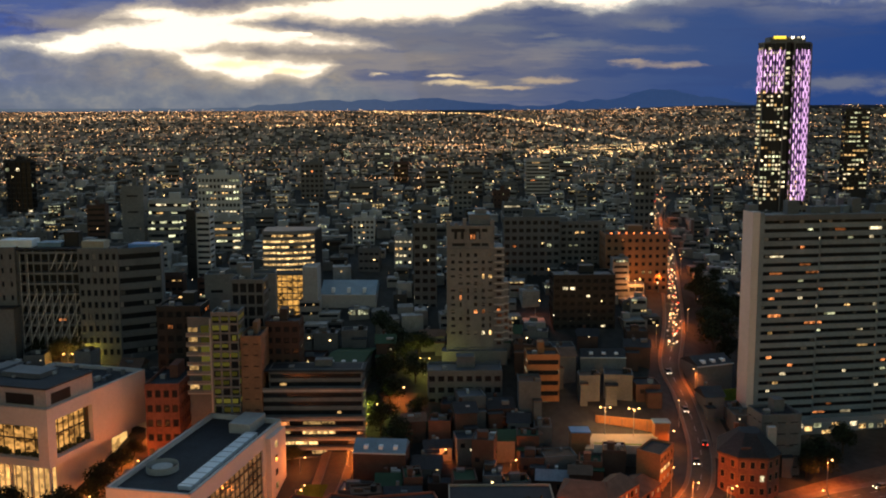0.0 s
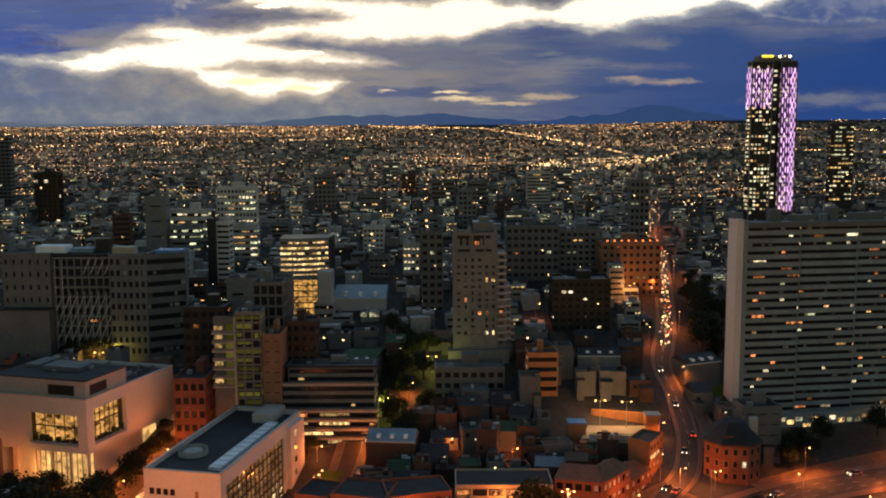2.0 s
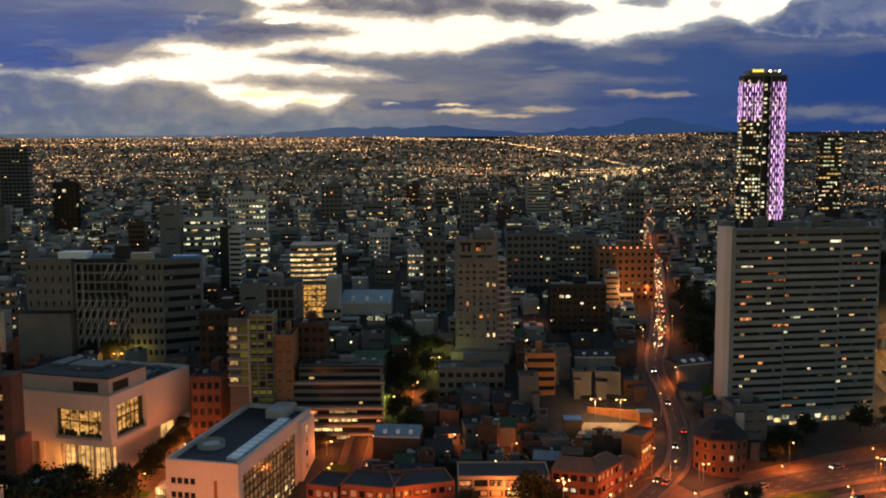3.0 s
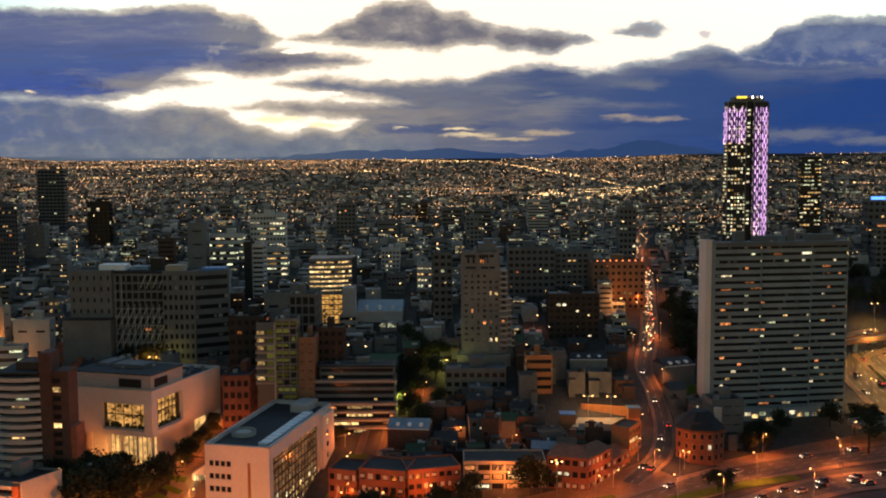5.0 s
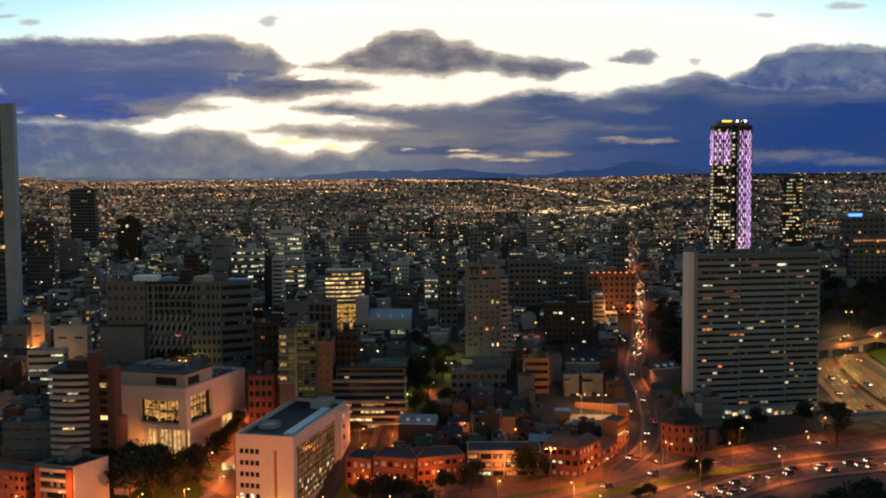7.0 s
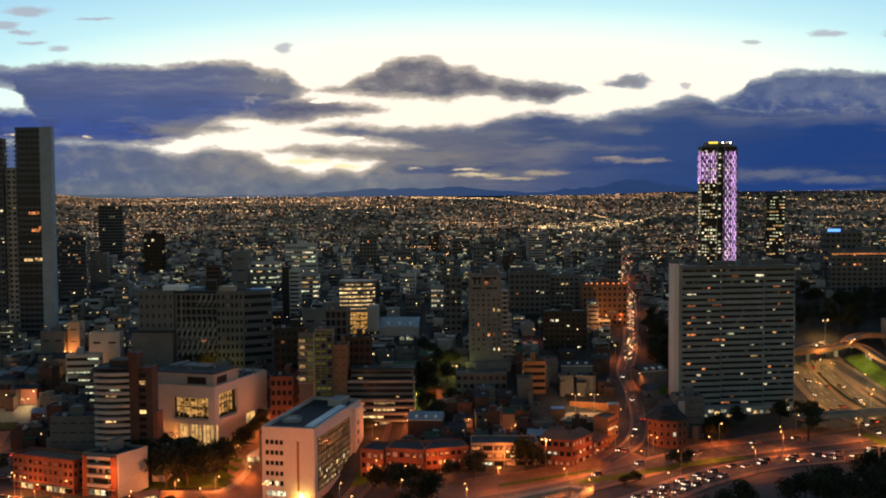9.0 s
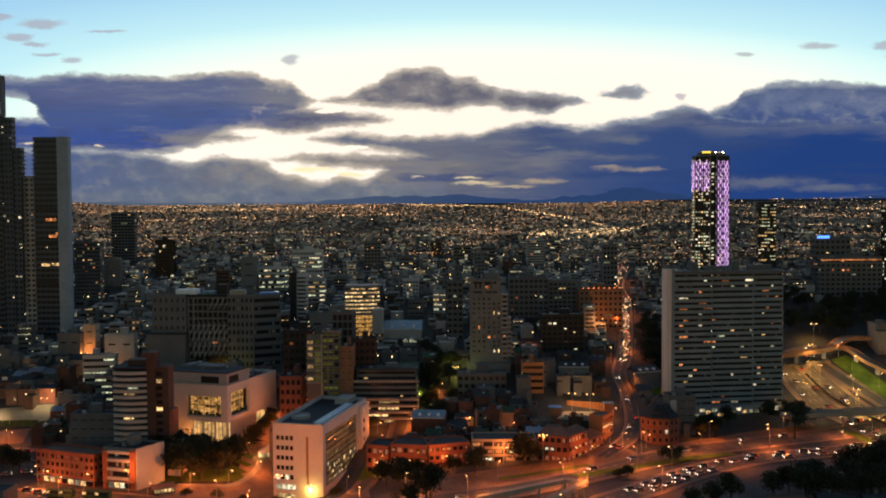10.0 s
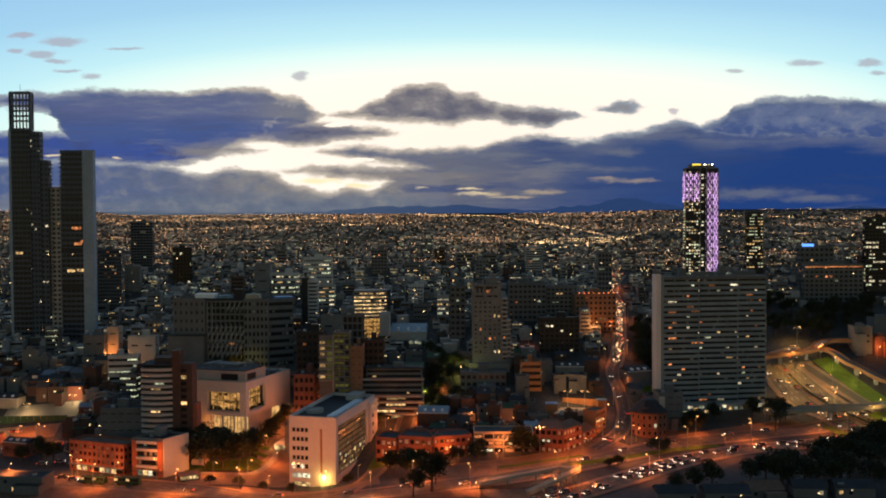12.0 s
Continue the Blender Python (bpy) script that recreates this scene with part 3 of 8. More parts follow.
EAST = cloud([(4.38, 1.52), (4.73, 1.62), (4.97, 1.71), (5.04, 1.88), (5.41, 1.96), (5.56, 2.03), (5.81, 2.07), (6.30, 2.03), (6.59, 2.05), (6.89, 2.02), (7.38, 1.99), (8.06, 1.94), (10.02, 1.99)],
             [(4.38, 1.52), (4.63, 1.36), (5.12, 1.26), (6.31, 1.26), (8.07, 1.20), (10.03, 1.15)])
WALL = cloud([(-2.30, 1.09), (-2.02, 1.16), (-1.59, 1.22), (-1.24, 1.20), (-0.84, 1.12), (-0.64, 1.14), (-0.24, 1.16), (0.06, 1.20), (0.56, 1.18), (0.96, 1.28), (1.36, 1.36), (1.76, 1.40), (2.05, 1.37), (2.30, 1.29), (2.75, 1.34), (3.15, 1.44), (3.54, 1.49), (3.79, 1.57), (4.08, 1.65), (4.33, 1.62), (4.58, 1.54), (5.12, 1.48), (6.60, 1.50), (8.07, 1.45), (10.02, 1.49)],
             [(-2.30, 1.09), (-1.90, 1.00), (-1.54, 0.95), (-1.34, 0.90), (-0.94, 0.87), (-0.54, 0.80), (-0.14, 0.68), (0.16, -0.22), (10.05, -0.23)])
FINGER = cloud([(-2.95, 0.74), (-2.45, 0.83), (-1.94, 0.86), (-1.34, 0.86), (-0.84, 0.84), (-0.24, 0.90), (0.56, 0.98)],
               [(-2.95, 0.74), (-2.45, 0.69), (-2.04, 0.64), (-1.54, 0.60), (-1.24, 0.57), (-0.94, 0.54), (-0.64, 0.33), (-0.24, 0.18), (0.56, -0.02)])
HEAPS = cloud([(-9.95, 0.94), (-6.89, 0.98), (-5.88, 0.95), (-5.07, 0.90), (-4.76, 0.83), (-4.51, 0.75), (-4.26, 0.69), (-4.11, 0.75), (-3.96, 0.82), (-3.75, 0.85), (-3.55, 0.81), (-3.25, 0.78), (-3.05, 0.74), (-2.88, 0.63), (-2.73, 0.54), (-2.45, 0.50), (-2.20, 0.41), (-1.94, 0.40), (-1.79, 0.47), (-1.64, 0.49), (-1.34, 0.40), (-1.16, 0.47), (-1.02, 0.56), (-0.84, 0.70), (-0.44, 0.82), (0.16, 0.98), (1.16, 0.98), (2.16, 0.78), (3.15, 0.47)])

grain = N.math('SUBTRACT', N.noise(N.vec('MULTIPLY', P, (0.5, 1, 1.3)), 4.5, 8, 0.64), 0.5)
combed = N.math('SUBTRACT', N.noise(N.vec('MULTIPLY', P, (0.14, 1, 1.3)), 2.6, 6, 0.58), 0.5)
broad = N.math('SUBTRACT', N.noise(N.vec('MULTIPLY', P, (0.3, 1, 1.0)), 1.1, 3, 0.5), 0.5)
billow = N.math('SUBTRACT', N.noise(N.vec('MULTIPLY', P, (0.8, 1, 1.3)), 3.0, 7, 0.60), 0.5)


def tint(base, field, lo, hi, to, amount=1.0):
    return N.mix(N.math('MULTIPLY', N.step(field, lo, hi), amount), base, to)


def over(under, inside, body, soft=0.12, ragged=0.24):
    """Lays a cloud over those behind it."""
    return N.mix(N.step(N.math('ADD', inside, N.math('MULTIPLY', grain, ragged)), -soft * 0.4, soft), under, body)


away = N.vec('LENGTH', N.vec('DIVIDE', N.vec('SUBTRACT', flat, (0.6, 0, 1.30)), (11.0, 1, 2.08)), (0, 0, 0), 1)
clear = N.ramp(N.math('DIVIDE', away, 2.0), [(0.0, (1.0, 0.88, 0.78)), (0.25, (1.0, 0.92, 0.84)), (0.36, (0.74, 0.95, 0.90)), (0.44, (0.50, 0.80, 0.90)), (0.6, (0.34, 0.61, 0.84)), (1.0, (0.22, 0.42, 0.75))])
HIGH = [(-7.49, 3.18, 0.32, 0.08), (-6.76, 3.06, 0.48, 0.11), (-7.63, 2.90, 0.20, 0.06), (-7.17, 2.83, 0.36, 0.09), (-6.87, 2.72, 0.30, 0.05), (-6.27, 2.45, 0.26, 0.08), (-6.67, 2.55, 0.30, 0.04), (-5.65, 2.93, 0.40, 0.03), (-2.54, 2.43, 0.18, 0.14), (5.12, 2.50, 0.25, 0.06), (6.39, 2.62, 0.40, 0.08), (7.47, 2.62, 0.34, 0.09), (7.62, 2.44, 0.20, 0.06), (4.05, 1.78, 0.12, 0.07)]
puff = N.math('MULTIPLY', N.step(N.math('ADD', N.most([N.blob(P, *b) for b in HIGH]), N.math('MULTIPLY', grain, 1.6)), 0.0, 0.6), 0.72)
clear = N.mix(puff, clear, (0.37, 0.36, 0.44))

# low heaps along the horizon: grey towards the glow, blue away from it
warmth = N.step(N.vec('LENGTH', N.vec('DIVIDE', N.vec('SUBTRACT', flat, (-1.4, 0, 0.58)), (4.2, 1, 0.50)), (0, 0, 0), 1), 1.0, 0.15)
col = N.mix(N.step(U, -2.0, 4.5), (0.125, 0.148, 0.215), (0.035, 0.066, 0.165))
col = tint(col, N.math('ADD', U, N.math('MULTIPLY', broad, 5.0)), -3.6, -7.0, (0.060, 0.100, 0.250), 0.9)
col = tint(col, N.math('ADD', Vv, N.math('MULTIPLY', broad, 0.6)), 0.42, 0.12, (0.125, 0.155, 0.215), 0.7)
col = tint(col, billow, -0.02, 0.20, (0.215, 0.225, 0.245), 0.6)
col = tint(col, billow, 0.02, -0.18, (0.080, 0.105, 0.175), 0.55)
col = tint(col, combed, 0.02, 0.13, (0.190, 0.205, 0.235), 0.45)
col = N.mix(N.math('MULTIPLY', warmth, N.math('ADD', 0.36, N.math('MULTIPLY', grain, 2.2), True)), col, (0.34, 0.29, 0.22))
# the great navy wall of the east, with its fingers over the gap
wall_c = N.mix(N.step(U, -1.0, 4.0), (0.116, 0.128, 0.178), (0.028, 0.062, 0.188))
wall_c = tint(wall_c, N.math('ADD', U, N.math('MULTIPLY', broad, 5.0)), 3.2, 6.6, (0.011, 0.044, 0.190), 0.9)
wall_c = tint(wall_c, N.math('ADD', WALL, N.math('ADD', N.math('MULTIPLY', broad, 0.9), N.math('MULTIPLY', combed, 0.9))), 0.42, 0.05, (0.120, 0.140, 0.215), 0.85)
wall_c = tint(wall_c, N.math('MULTIPLY', combed, N.step(U, 5.5, 0.5)), 0.015, 0.12, (0.145, 0.155, 0.205), 0.75)
wall_c = tint(wall_c, combed, 0.0, -0.12, (0.024, 0.052, 0.170), 0.6)
wall_c = N.mix(N.math('MULTIPLY', warmth, N.math('ADD', 0.30, N.math('MULTIPLY', combed, 2.6), True)), wall_c, (0.30, 0.255, 0.205))
MIST = [(2.15, 0.85, 0.61, 0.09), (1.76, 0.95, 0.30, 0.05), (5.43, 0.35, 1.51, 0.16), (3.05, 1.09, 0.61, 0.12), (1.16, 1.03, 0.81, 0.08), (0.36, 0.78, 0.61, 0.10), (6.61, 0.27, 1.21, 0.10)]
mist = N.step(N.math('ADD', N.most([N.blob(P, *b) for b in MIST]), N.math('MULTIPLY', N.math('ADD', combed, grain), 1.4)), 0.05, 0.9)
wall_c = N.mix(N.math('MULTIPLY', mist, 0.75), wall_c, (0.130, 0.148, 0.205))
col = over(col, FINGER, N.mix(N.step(U, -3.0, 0.3), (0.22, 0.205, 0.205), wall_c))
col = over(col, WALL, wall_c, 0.16)
east_c = tint((0.105, 0.140, 0.260), N.math('ADD', Vv, N.math('MULTIPLY', billow, 1.0)), 1.62, 1.38, (0.030, 0.066, 0.225), 0.85)
east_c = tint(east_c, billow, 0.0, 0.20, (0.200, 0.225, 0.300), 0.6)
east_c = tint(east_c, billow, 0.0, -0.12, (0.062, 0.095, 0.215), 0.6)
col = over(col, EAST, east_c, 0.3, 0.5)
# the western bank over its darker shelf
shelf_c = N.mix(N.step(N.math('ADD', U, N.math('MULTIPLY', broad, 3.0)), -4.8, -1.8), (0.040, 0.076, 0.275), (0.140, 0.142, 0.190))
shelf_c = tint(shelf_c, combed, 0.0, 0.12, (0.130, 0.145, 0.230), 0.6)
shelf_c = tint(shelf_c, N.math('ADD', Vv, N.math('MULTIPLY', combed, 0.8)), 1.04, 0.84, (0.110, 0.135, 0.220), 0.75)
shelf_c = tint(shelf_c, grain, 0.02, -0.12, (0.045, 0.060, 0.155), 0.55)
col = over(col, SHELF, shelf_c, 0.14)
col = over(col, TONGUE, (0.20, 0.195, 0.22))
bank_c = N.mix(N.step(N.math('ADD', U, N.math('MULTIPLY', broad, 3.0)), -4.4, -2.4), (0.088, 0.112, 0.240), (0.170, 0.176, 0.222))
bank_c = tint(bank_c, N.math('ADD', Vv, N.math('MULTIPLY', N.math('ADD', broad, combed), 0.7)), 1.78, 1.46, (0.047, 0.088, 0.255), 0.8)
bank_c = tint(bank_c, combed, 0.01, 0.13, (0.155, 0.178, 0.262), 0.7)
bank_c = tint(bank_c, combed, 0.0, -0.13, (0.062, 0.084, 0.190), 0.6)
bank_c = tint(bank_c, N.math('MULTIPLY', billow, N.step(U, -4.5, -2.5)), 0.02, 0.12, (0.30, 0.29, 0.32), 0.7)
col = over(col, BANK, bank_c, 0.34, 0.25)
isle_c = tint((0.180, 0.172, 0.200), N.math('ADD', N.math('MULTIPLY', billow, 1.0), N.math('SUBTRACT', Vv, 1.80)), 0.15, -0.25, (0.115, 0.120, 0.172), 0.85)
isle_c = tint(isle_c, billow, 0.02, 0.13, (0.285, 0.270, 0.275), 0.75)
isle_c = tint(isle_c, billow, 0.0, -0.12, (0.100, 0.105, 0.155), 0.55)
col = over(col, ISLE, isle_c)
col = over(col, PUFF, (0.21, 0.205, 0.24))
# where any cloud stands before the clear sky; thin rims let the last light through
HOLES = [(-1.84, 1.57, 0.30, 0.04), (-1.44, 0.95, 0.26, 0.04), (-7.70, 1.65, 1.01, 0.17)]
solid = N.most([HEAPS, FINGER, WALL, EAST, SHELF, TONGUE, BANK, ISLE, PUFF])
gap = N.math('MAXIMUM', N.most([N.blob(P, *b) for b in HOLES]), 0.0)
solid = N.math('SUBTRACT', N.math('MINIMUM', solid, 0.4), N.math('MULTIPLY', gap, 0.55))
solid = N.math('ADD', solid, N.math('MULTIPLY', grain, 0.24))
rim = N.mix(N.step(N.math('ABSOLUTE', N.math('ADD', U, 1.6)), 5.5, 1.0), (0.30, 0.34, 0.40), (0.50, 0.44, 0.38))
col = N.mix(N.step(solid, 0.0, 0.15), rim, col)
col = N.mix(N.step(solid, -0.035, 0.045), clear, col)
# gaps low in the wall that glow
STREAKS = [(-0.36, 0.45, 0.26, 0.05), (0.46, 0.44, 0.45, 0.04), (0.66, 0.35, 0.61, 0.06), (1.21, 0.29, 0.61, 0.04), (1.76, 0.38, 0.56, 0.07), (3.35, 0.56, 0.95, 0.075), (2.85, 0.60, 0.35, 0.05), (-5.83, 0.98, 0.16, 0.04), (-6.89, 1.04, 0.51, 0.04), (-2.24, 0.58, 0.71, 0.07), (-1.44, 0.50, 0.40, 0.06)]
streak = N.step(N.math('ADD', N.most([N.blob(P, *b) for b in STREAKS]), N.math('MULTIPLY', N.math('ADD', combed, grain), 1.8)), 0.15, 0.95)
final = N.mix(N.math('MULTIPLY', streak, N.math('ADD', 0.40, N.math('MULTIPLY', N.step(U, 2.2, -0.5), 0.60))), col, N.mix(N.step(U, -0.2, 1.6), (1.0, 0.82, 0.52), (0.56, 0.43, 0.26)))
em = N.n.new("ShaderNodeEmission")
N.l.new(final, em.inputs[0])
em.inputs[1].default_value = 1.0
mo = N.n.new("ShaderNodeOutputMaterial")
N.l.new(em.outputs[0], mo.inputs[0])
M_SKY.cycles.emission_sampling = 'NONE'
bm = bmesh.new()
bm.faces.new([bm.verts.new(v) for v in ((-22, 0, -2), (22, 0, -2), (22, 0, 14), (-22, 0, 14))])
sky_ob = part("backdrop", bm, M_SKY)
sky_ob.matrix_basis = BACK
tagged(sky_ob, "dusk sky with navy clouds and a bright gap", "sky", kind="structure")

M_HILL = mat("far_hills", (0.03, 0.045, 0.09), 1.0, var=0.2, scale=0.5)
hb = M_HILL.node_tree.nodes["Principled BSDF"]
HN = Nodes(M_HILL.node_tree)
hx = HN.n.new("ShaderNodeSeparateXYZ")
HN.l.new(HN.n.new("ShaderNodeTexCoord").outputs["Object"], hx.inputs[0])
# haze before the range is put into its glow, palest in the west
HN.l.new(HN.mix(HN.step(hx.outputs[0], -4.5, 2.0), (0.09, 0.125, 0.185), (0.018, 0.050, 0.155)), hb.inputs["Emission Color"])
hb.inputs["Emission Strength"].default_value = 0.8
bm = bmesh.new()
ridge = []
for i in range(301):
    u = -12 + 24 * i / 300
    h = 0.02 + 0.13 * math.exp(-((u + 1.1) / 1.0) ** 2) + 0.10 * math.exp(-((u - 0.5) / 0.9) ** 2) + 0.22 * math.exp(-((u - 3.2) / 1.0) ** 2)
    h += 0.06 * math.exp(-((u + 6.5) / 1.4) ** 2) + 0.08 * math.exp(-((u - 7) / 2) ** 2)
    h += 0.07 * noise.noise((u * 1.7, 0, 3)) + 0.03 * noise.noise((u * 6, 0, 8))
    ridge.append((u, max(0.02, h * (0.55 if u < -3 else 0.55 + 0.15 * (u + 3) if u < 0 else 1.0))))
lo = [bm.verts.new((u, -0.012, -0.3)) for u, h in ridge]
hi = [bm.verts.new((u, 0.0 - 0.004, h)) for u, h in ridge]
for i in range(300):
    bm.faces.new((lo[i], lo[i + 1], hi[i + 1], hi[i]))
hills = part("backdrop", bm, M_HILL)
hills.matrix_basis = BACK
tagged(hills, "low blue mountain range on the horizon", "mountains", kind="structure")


# ---- the white university building with the dark flat roof ----
def white_building():
    t = thing("university_building", "white stuccoed university building with dark flat roof and glazed side", "building")
    L, C, R, B = (-81.3, 217), (-60.1, 212.2), (-48.3, 269), (-69.9, 275)
    foot = [L, C, R, B]
    z0, z1 = -10, 21.4
    H = z1 - z0
    w = bmesh.new()
    p, e, n, ln = edge(foot, 0)
    holes = []
    rowz = [z1 - H * f for f in (0.185, 0.315, 0.445, 0.575)]
    cols = [ln * f for f in (0.10, 0.19, 0.28, 0.37)]
    for z in rowz:
        for a in cols:
            holes.append((a - 0.75, a + 0.75, z - 0.9, z + 0.9))
    for a in cols:
        holes.append((a - 0.8, a + 0.8, z1 - H * 0.73, z1 - H * 0.665))
    slit = (ln * 0.66, ln * 0.71, z1 - H * 0.78, z1 - H * 0.16)
    wide_win = (ln * 0.06, ln * 0.44, z1 - H * 0.86, z1 - H * 0.79)
    door = (ln * 0.08, ln * 0.44, z0, z1 - H * 0.91)
    holes += [slit, wide_win, door]
    holed(w, p, e, n, ln, z0 - 4, z1, holes)
    p1, e1, n1, ln1 = edge(foot, 1)
    big = (ln1 * 0.05, ln1 * 0.755, z1 - H * 0.82, z1 - H * 0.13)
    small = [(ln1 * 0.86 - 0.9, ln1 * 0.86 + 0.9, z1 - H * f - 0.9, z1 - H * f + 0.9) for f in (0.14, 0.27, 0.40, 0.53, 0.66, 0.79)]
    holed(w, p1, e1, n1, ln1, z0 - 4, z1, [big])
    for i in (2, 3):
        q, ee, nn, l2 = edge(foot, i)
        obox(w, q, ee, nn, 0, l2, -0.5, 0, z0 - 4, z1)
    part("wall", w, M_WHITE, t)
    rf = bmesh.new()
    prism(rf, foot, z1 - 1.6, z1 - 1.2, -0.4)
    part("roof", rf, M_ROOF, t, "dark bitumen flat roof")
    # black fill: the darkness of unlit rooms is put into its colour
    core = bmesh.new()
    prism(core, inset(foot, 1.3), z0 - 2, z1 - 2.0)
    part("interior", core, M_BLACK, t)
    for k, h in enumerate(holes[:20]):
        pane("window", M_GLASS if k < 16 or k % 2 else G_WHITE, t, p, e, (h[0] + h[1]) / 2, -0.35, (h[2] + h[3]) / 2, h[1] - h[0], h[3] - h[2], n)
    # orange panel: the lamplight on the slit's back wall is in its colour
    pane("slit_window", M_ORANGE, t, p, e, (slit[0] + slit[1]) / 2, -0.4, (slit[2] + slit[3]) / 2, slit[1] - slit[0], slit[3] - slit[2], n)
    for k in range(4):
        a = wide_win[0] + (k + 0.5) * (wide_win[1] - wide_win[0]) / 4
        pane("lit_window", G_WHITE, t, p, e, a, -0.35, (wide_win[2] + wide_win[3]) / 2, 1.8, 1.9, n)
        pane("entrance_glass", G_WARM, t, p, e, a, -0.4, (door[2] + door[3]) / 2, 1.9, door[3] - door[2] - 0.4, n)
    for k, h in enumerate(small):
        pane("window", G_WARM if k in (0, 3, 5, 4) else M_GLASS, t, p1, e1, (h[0] + h[1]) / 2, 1.47, (h[2] + h[3]) / 2, h[1] - h[0], h[3] - h[2], n1)
    gl = bmesh.new()
    obox(gl, p1, e1, n1, big[0], big[1], -0.9, -0.8, big[2], big[3])
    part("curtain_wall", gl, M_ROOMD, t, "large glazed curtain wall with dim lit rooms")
    r = random.Random(5)
    nb, nf = 14, 9
    bw, fh = (big[1] - big[0]) / nb, (big[3] - big[2]) / nf
    for k in range(nb + 1):
        bar("mullion", M_BLACK, t, p1, e1, n1, big[0] + k * bw - 0.06, big[0] + k * bw + 0.06, -0.8, -0.5, big[2], big[3])
    for k in range(nf + 1):
        bar("transom", M_BLACK, t, p1, e1, n1, big[0], big[1], -0.8, -0.48, big[2] + k * fh - (0.18 if k % 2 == 0 else 0.05), big[2] + k * fh + (0.18 if k % 2 == 0 else 0.05))
    # the lower floors are lit, most of all towards the far end
    for k in range(nb):
        for f in range(nf - 1):
            if r.random() < (0.85, 0.8, 0.7, 0.45, 0.2, 0.08, 0.05, 0.03)[f] * (0.45 + 0.75 * k / nb):
                for half in range(r.choice((1, 2, 2))):
                    pane("lit_pane", r.choice([G_WARM, G_WHITE, G_BAND, G_WARM]), t, p1, e1, big[0] + (k + 0.28 + 0.45 * half) * bw, -0.74, big[2] + (f + r.uniform(0.4, 0.62)) * fh, bw * r.uniform(0.18, 0.42), fh * r.uniform(0.25, 0.75), n1, 0.05)
    # roof: parapet coping, skylight, round vent housing
    cp = bmesh.new()
    for i in range(4):
        q, ee, nn, l2 = edge(foot, i)
        obox(cp, q, ee, nn, -0.1, l2 + 0.1, -0.7, 0.1, z1 - 0.05, z1 + 0.25)
    part("coping", cp, M_CONCL, t)
    sl = bmesh.new()
    obox(sl, p1, e1, n1, ln1 * 0.10, ln1 * 0.80, -6.0, -2.6, z1 - 1.2, z1 - 0.2)
    part("skylight", sl, M_SKYL, t, "long white translucent skylight")
    for k in range(11):
        a = ln1 * (0.12 + 0.066 * k)
        bar("skylight_rib", M_METAL, t, p1, e1, n1, a, a + 0.2, -6.05, -2.55, z1 - 0.22, z1 - 0.12)
    rg = bmesh.new()
    c = Vector(L) * 0.44 + Vector(C) * 0.28 + Vector(B) * 0.28
    bmesh.ops.create_cone(rg, cap_ends=False, segments=28, radius1=4.0, radius2=4.0, depth=1.8, matrix=pose(c.x, c.y, z1 - 0.4))
    bmesh.ops.create_cone(rg, cap_ends=True, segments=28, radius1=2.6, radius2=2.6, depth=1.2, matrix=pose(c.x, c.y, z1 - 0.7))
    part("round_vent_housing", rg, M_CONC, t)
    # stair block at the far end
    sb = bmesh.new()
    q = Vector(R) * 0.8 + Vector(B) * 0.2
    obox(sb, q, -e1, -n1, 0, 11, 0.5, 7, z1 - 1.2, z1 + 1.6)
    part("stair_block", sb, M_CONC, t)
    wg = bmesh.new()
    obox(wg, p1, e1, n1, ln1 * 0.79, ln1 * 0.985, 0.0, 1.5, z0 - 4, z1 - 1.6)
    part("end_wing", wg, M_WHITE, t)
    return t


def pavilion():
    """A small lamplit tent roof on posts over the plaza stairs."""
    t = thing("pavilion", "small white canopy on posts, lit from within", "canopy")
    x0, x1, y0, y1 = -94.8, -89.6, 250.5, 256.0
    z = gz(-92, 253) - 0.2
    for x in (x0, (x0 + x1) / 2, x1 - 0.2):
        for y in (y0, y1):
            bar("post", M_WHITE, t, (x, y), (1, 0), (0, 1), 0, 0.2, 0, 0.2, z, z + 2.8)
    b = bmesh.new()
    lo = [b.verts.new((x, y, z + 2.7)) for x, y in ((x0 - 0.3, y0 - 0.3), (x1 + 0.3, y0 - 0.3), (x1 + 0.3, y1 + 0.3), (x0 - 0.3, y1 + 0.3))]
    hi = [b.verts.new((x1 - 0.6, y0 + 1.0, z + 5.6)), b.verts.new((x1 - 0.6, y1 - 1.0, z + 5.6))]
    for f in ((lo[0], lo[1], hi[0]), (lo[1], lo[2], hi[1], hi[0]), (lo[2], lo[3], hi[1]), (lo[3], lo[0], hi[0], hi[1]), lo[::-1]):
        b.faces.new(f)
    part("roof", b, M_WHITE, t)
    for k in range(4):
        pane("lit_panel", G_BAND, t, Vector((x0, y0)), Vector((1, 0)), 0.75 + 1.25 * k, -0.1, z + 1.5, 0.9, 1.9, Vector((0, -1)), 0.06)
    lt = bpy.data.lights.new("canopy_light", 'POINT')
    lt.energy, lt.color, lt.shadow_soft_size = 500, (1.0, 0.5, 0.15), 0.4
    lo_ = new("canopy_light", lt)
    lo_.parent = t
    lo_.location = (x0 - 0.8, y0 - 1.6, z + 2.4)


M_SKYL = mat("translucent_skylight", (0.74, 0.79, 0.84), 0.4, var=0.2, scale=0.4)
white_building()
pavilion()


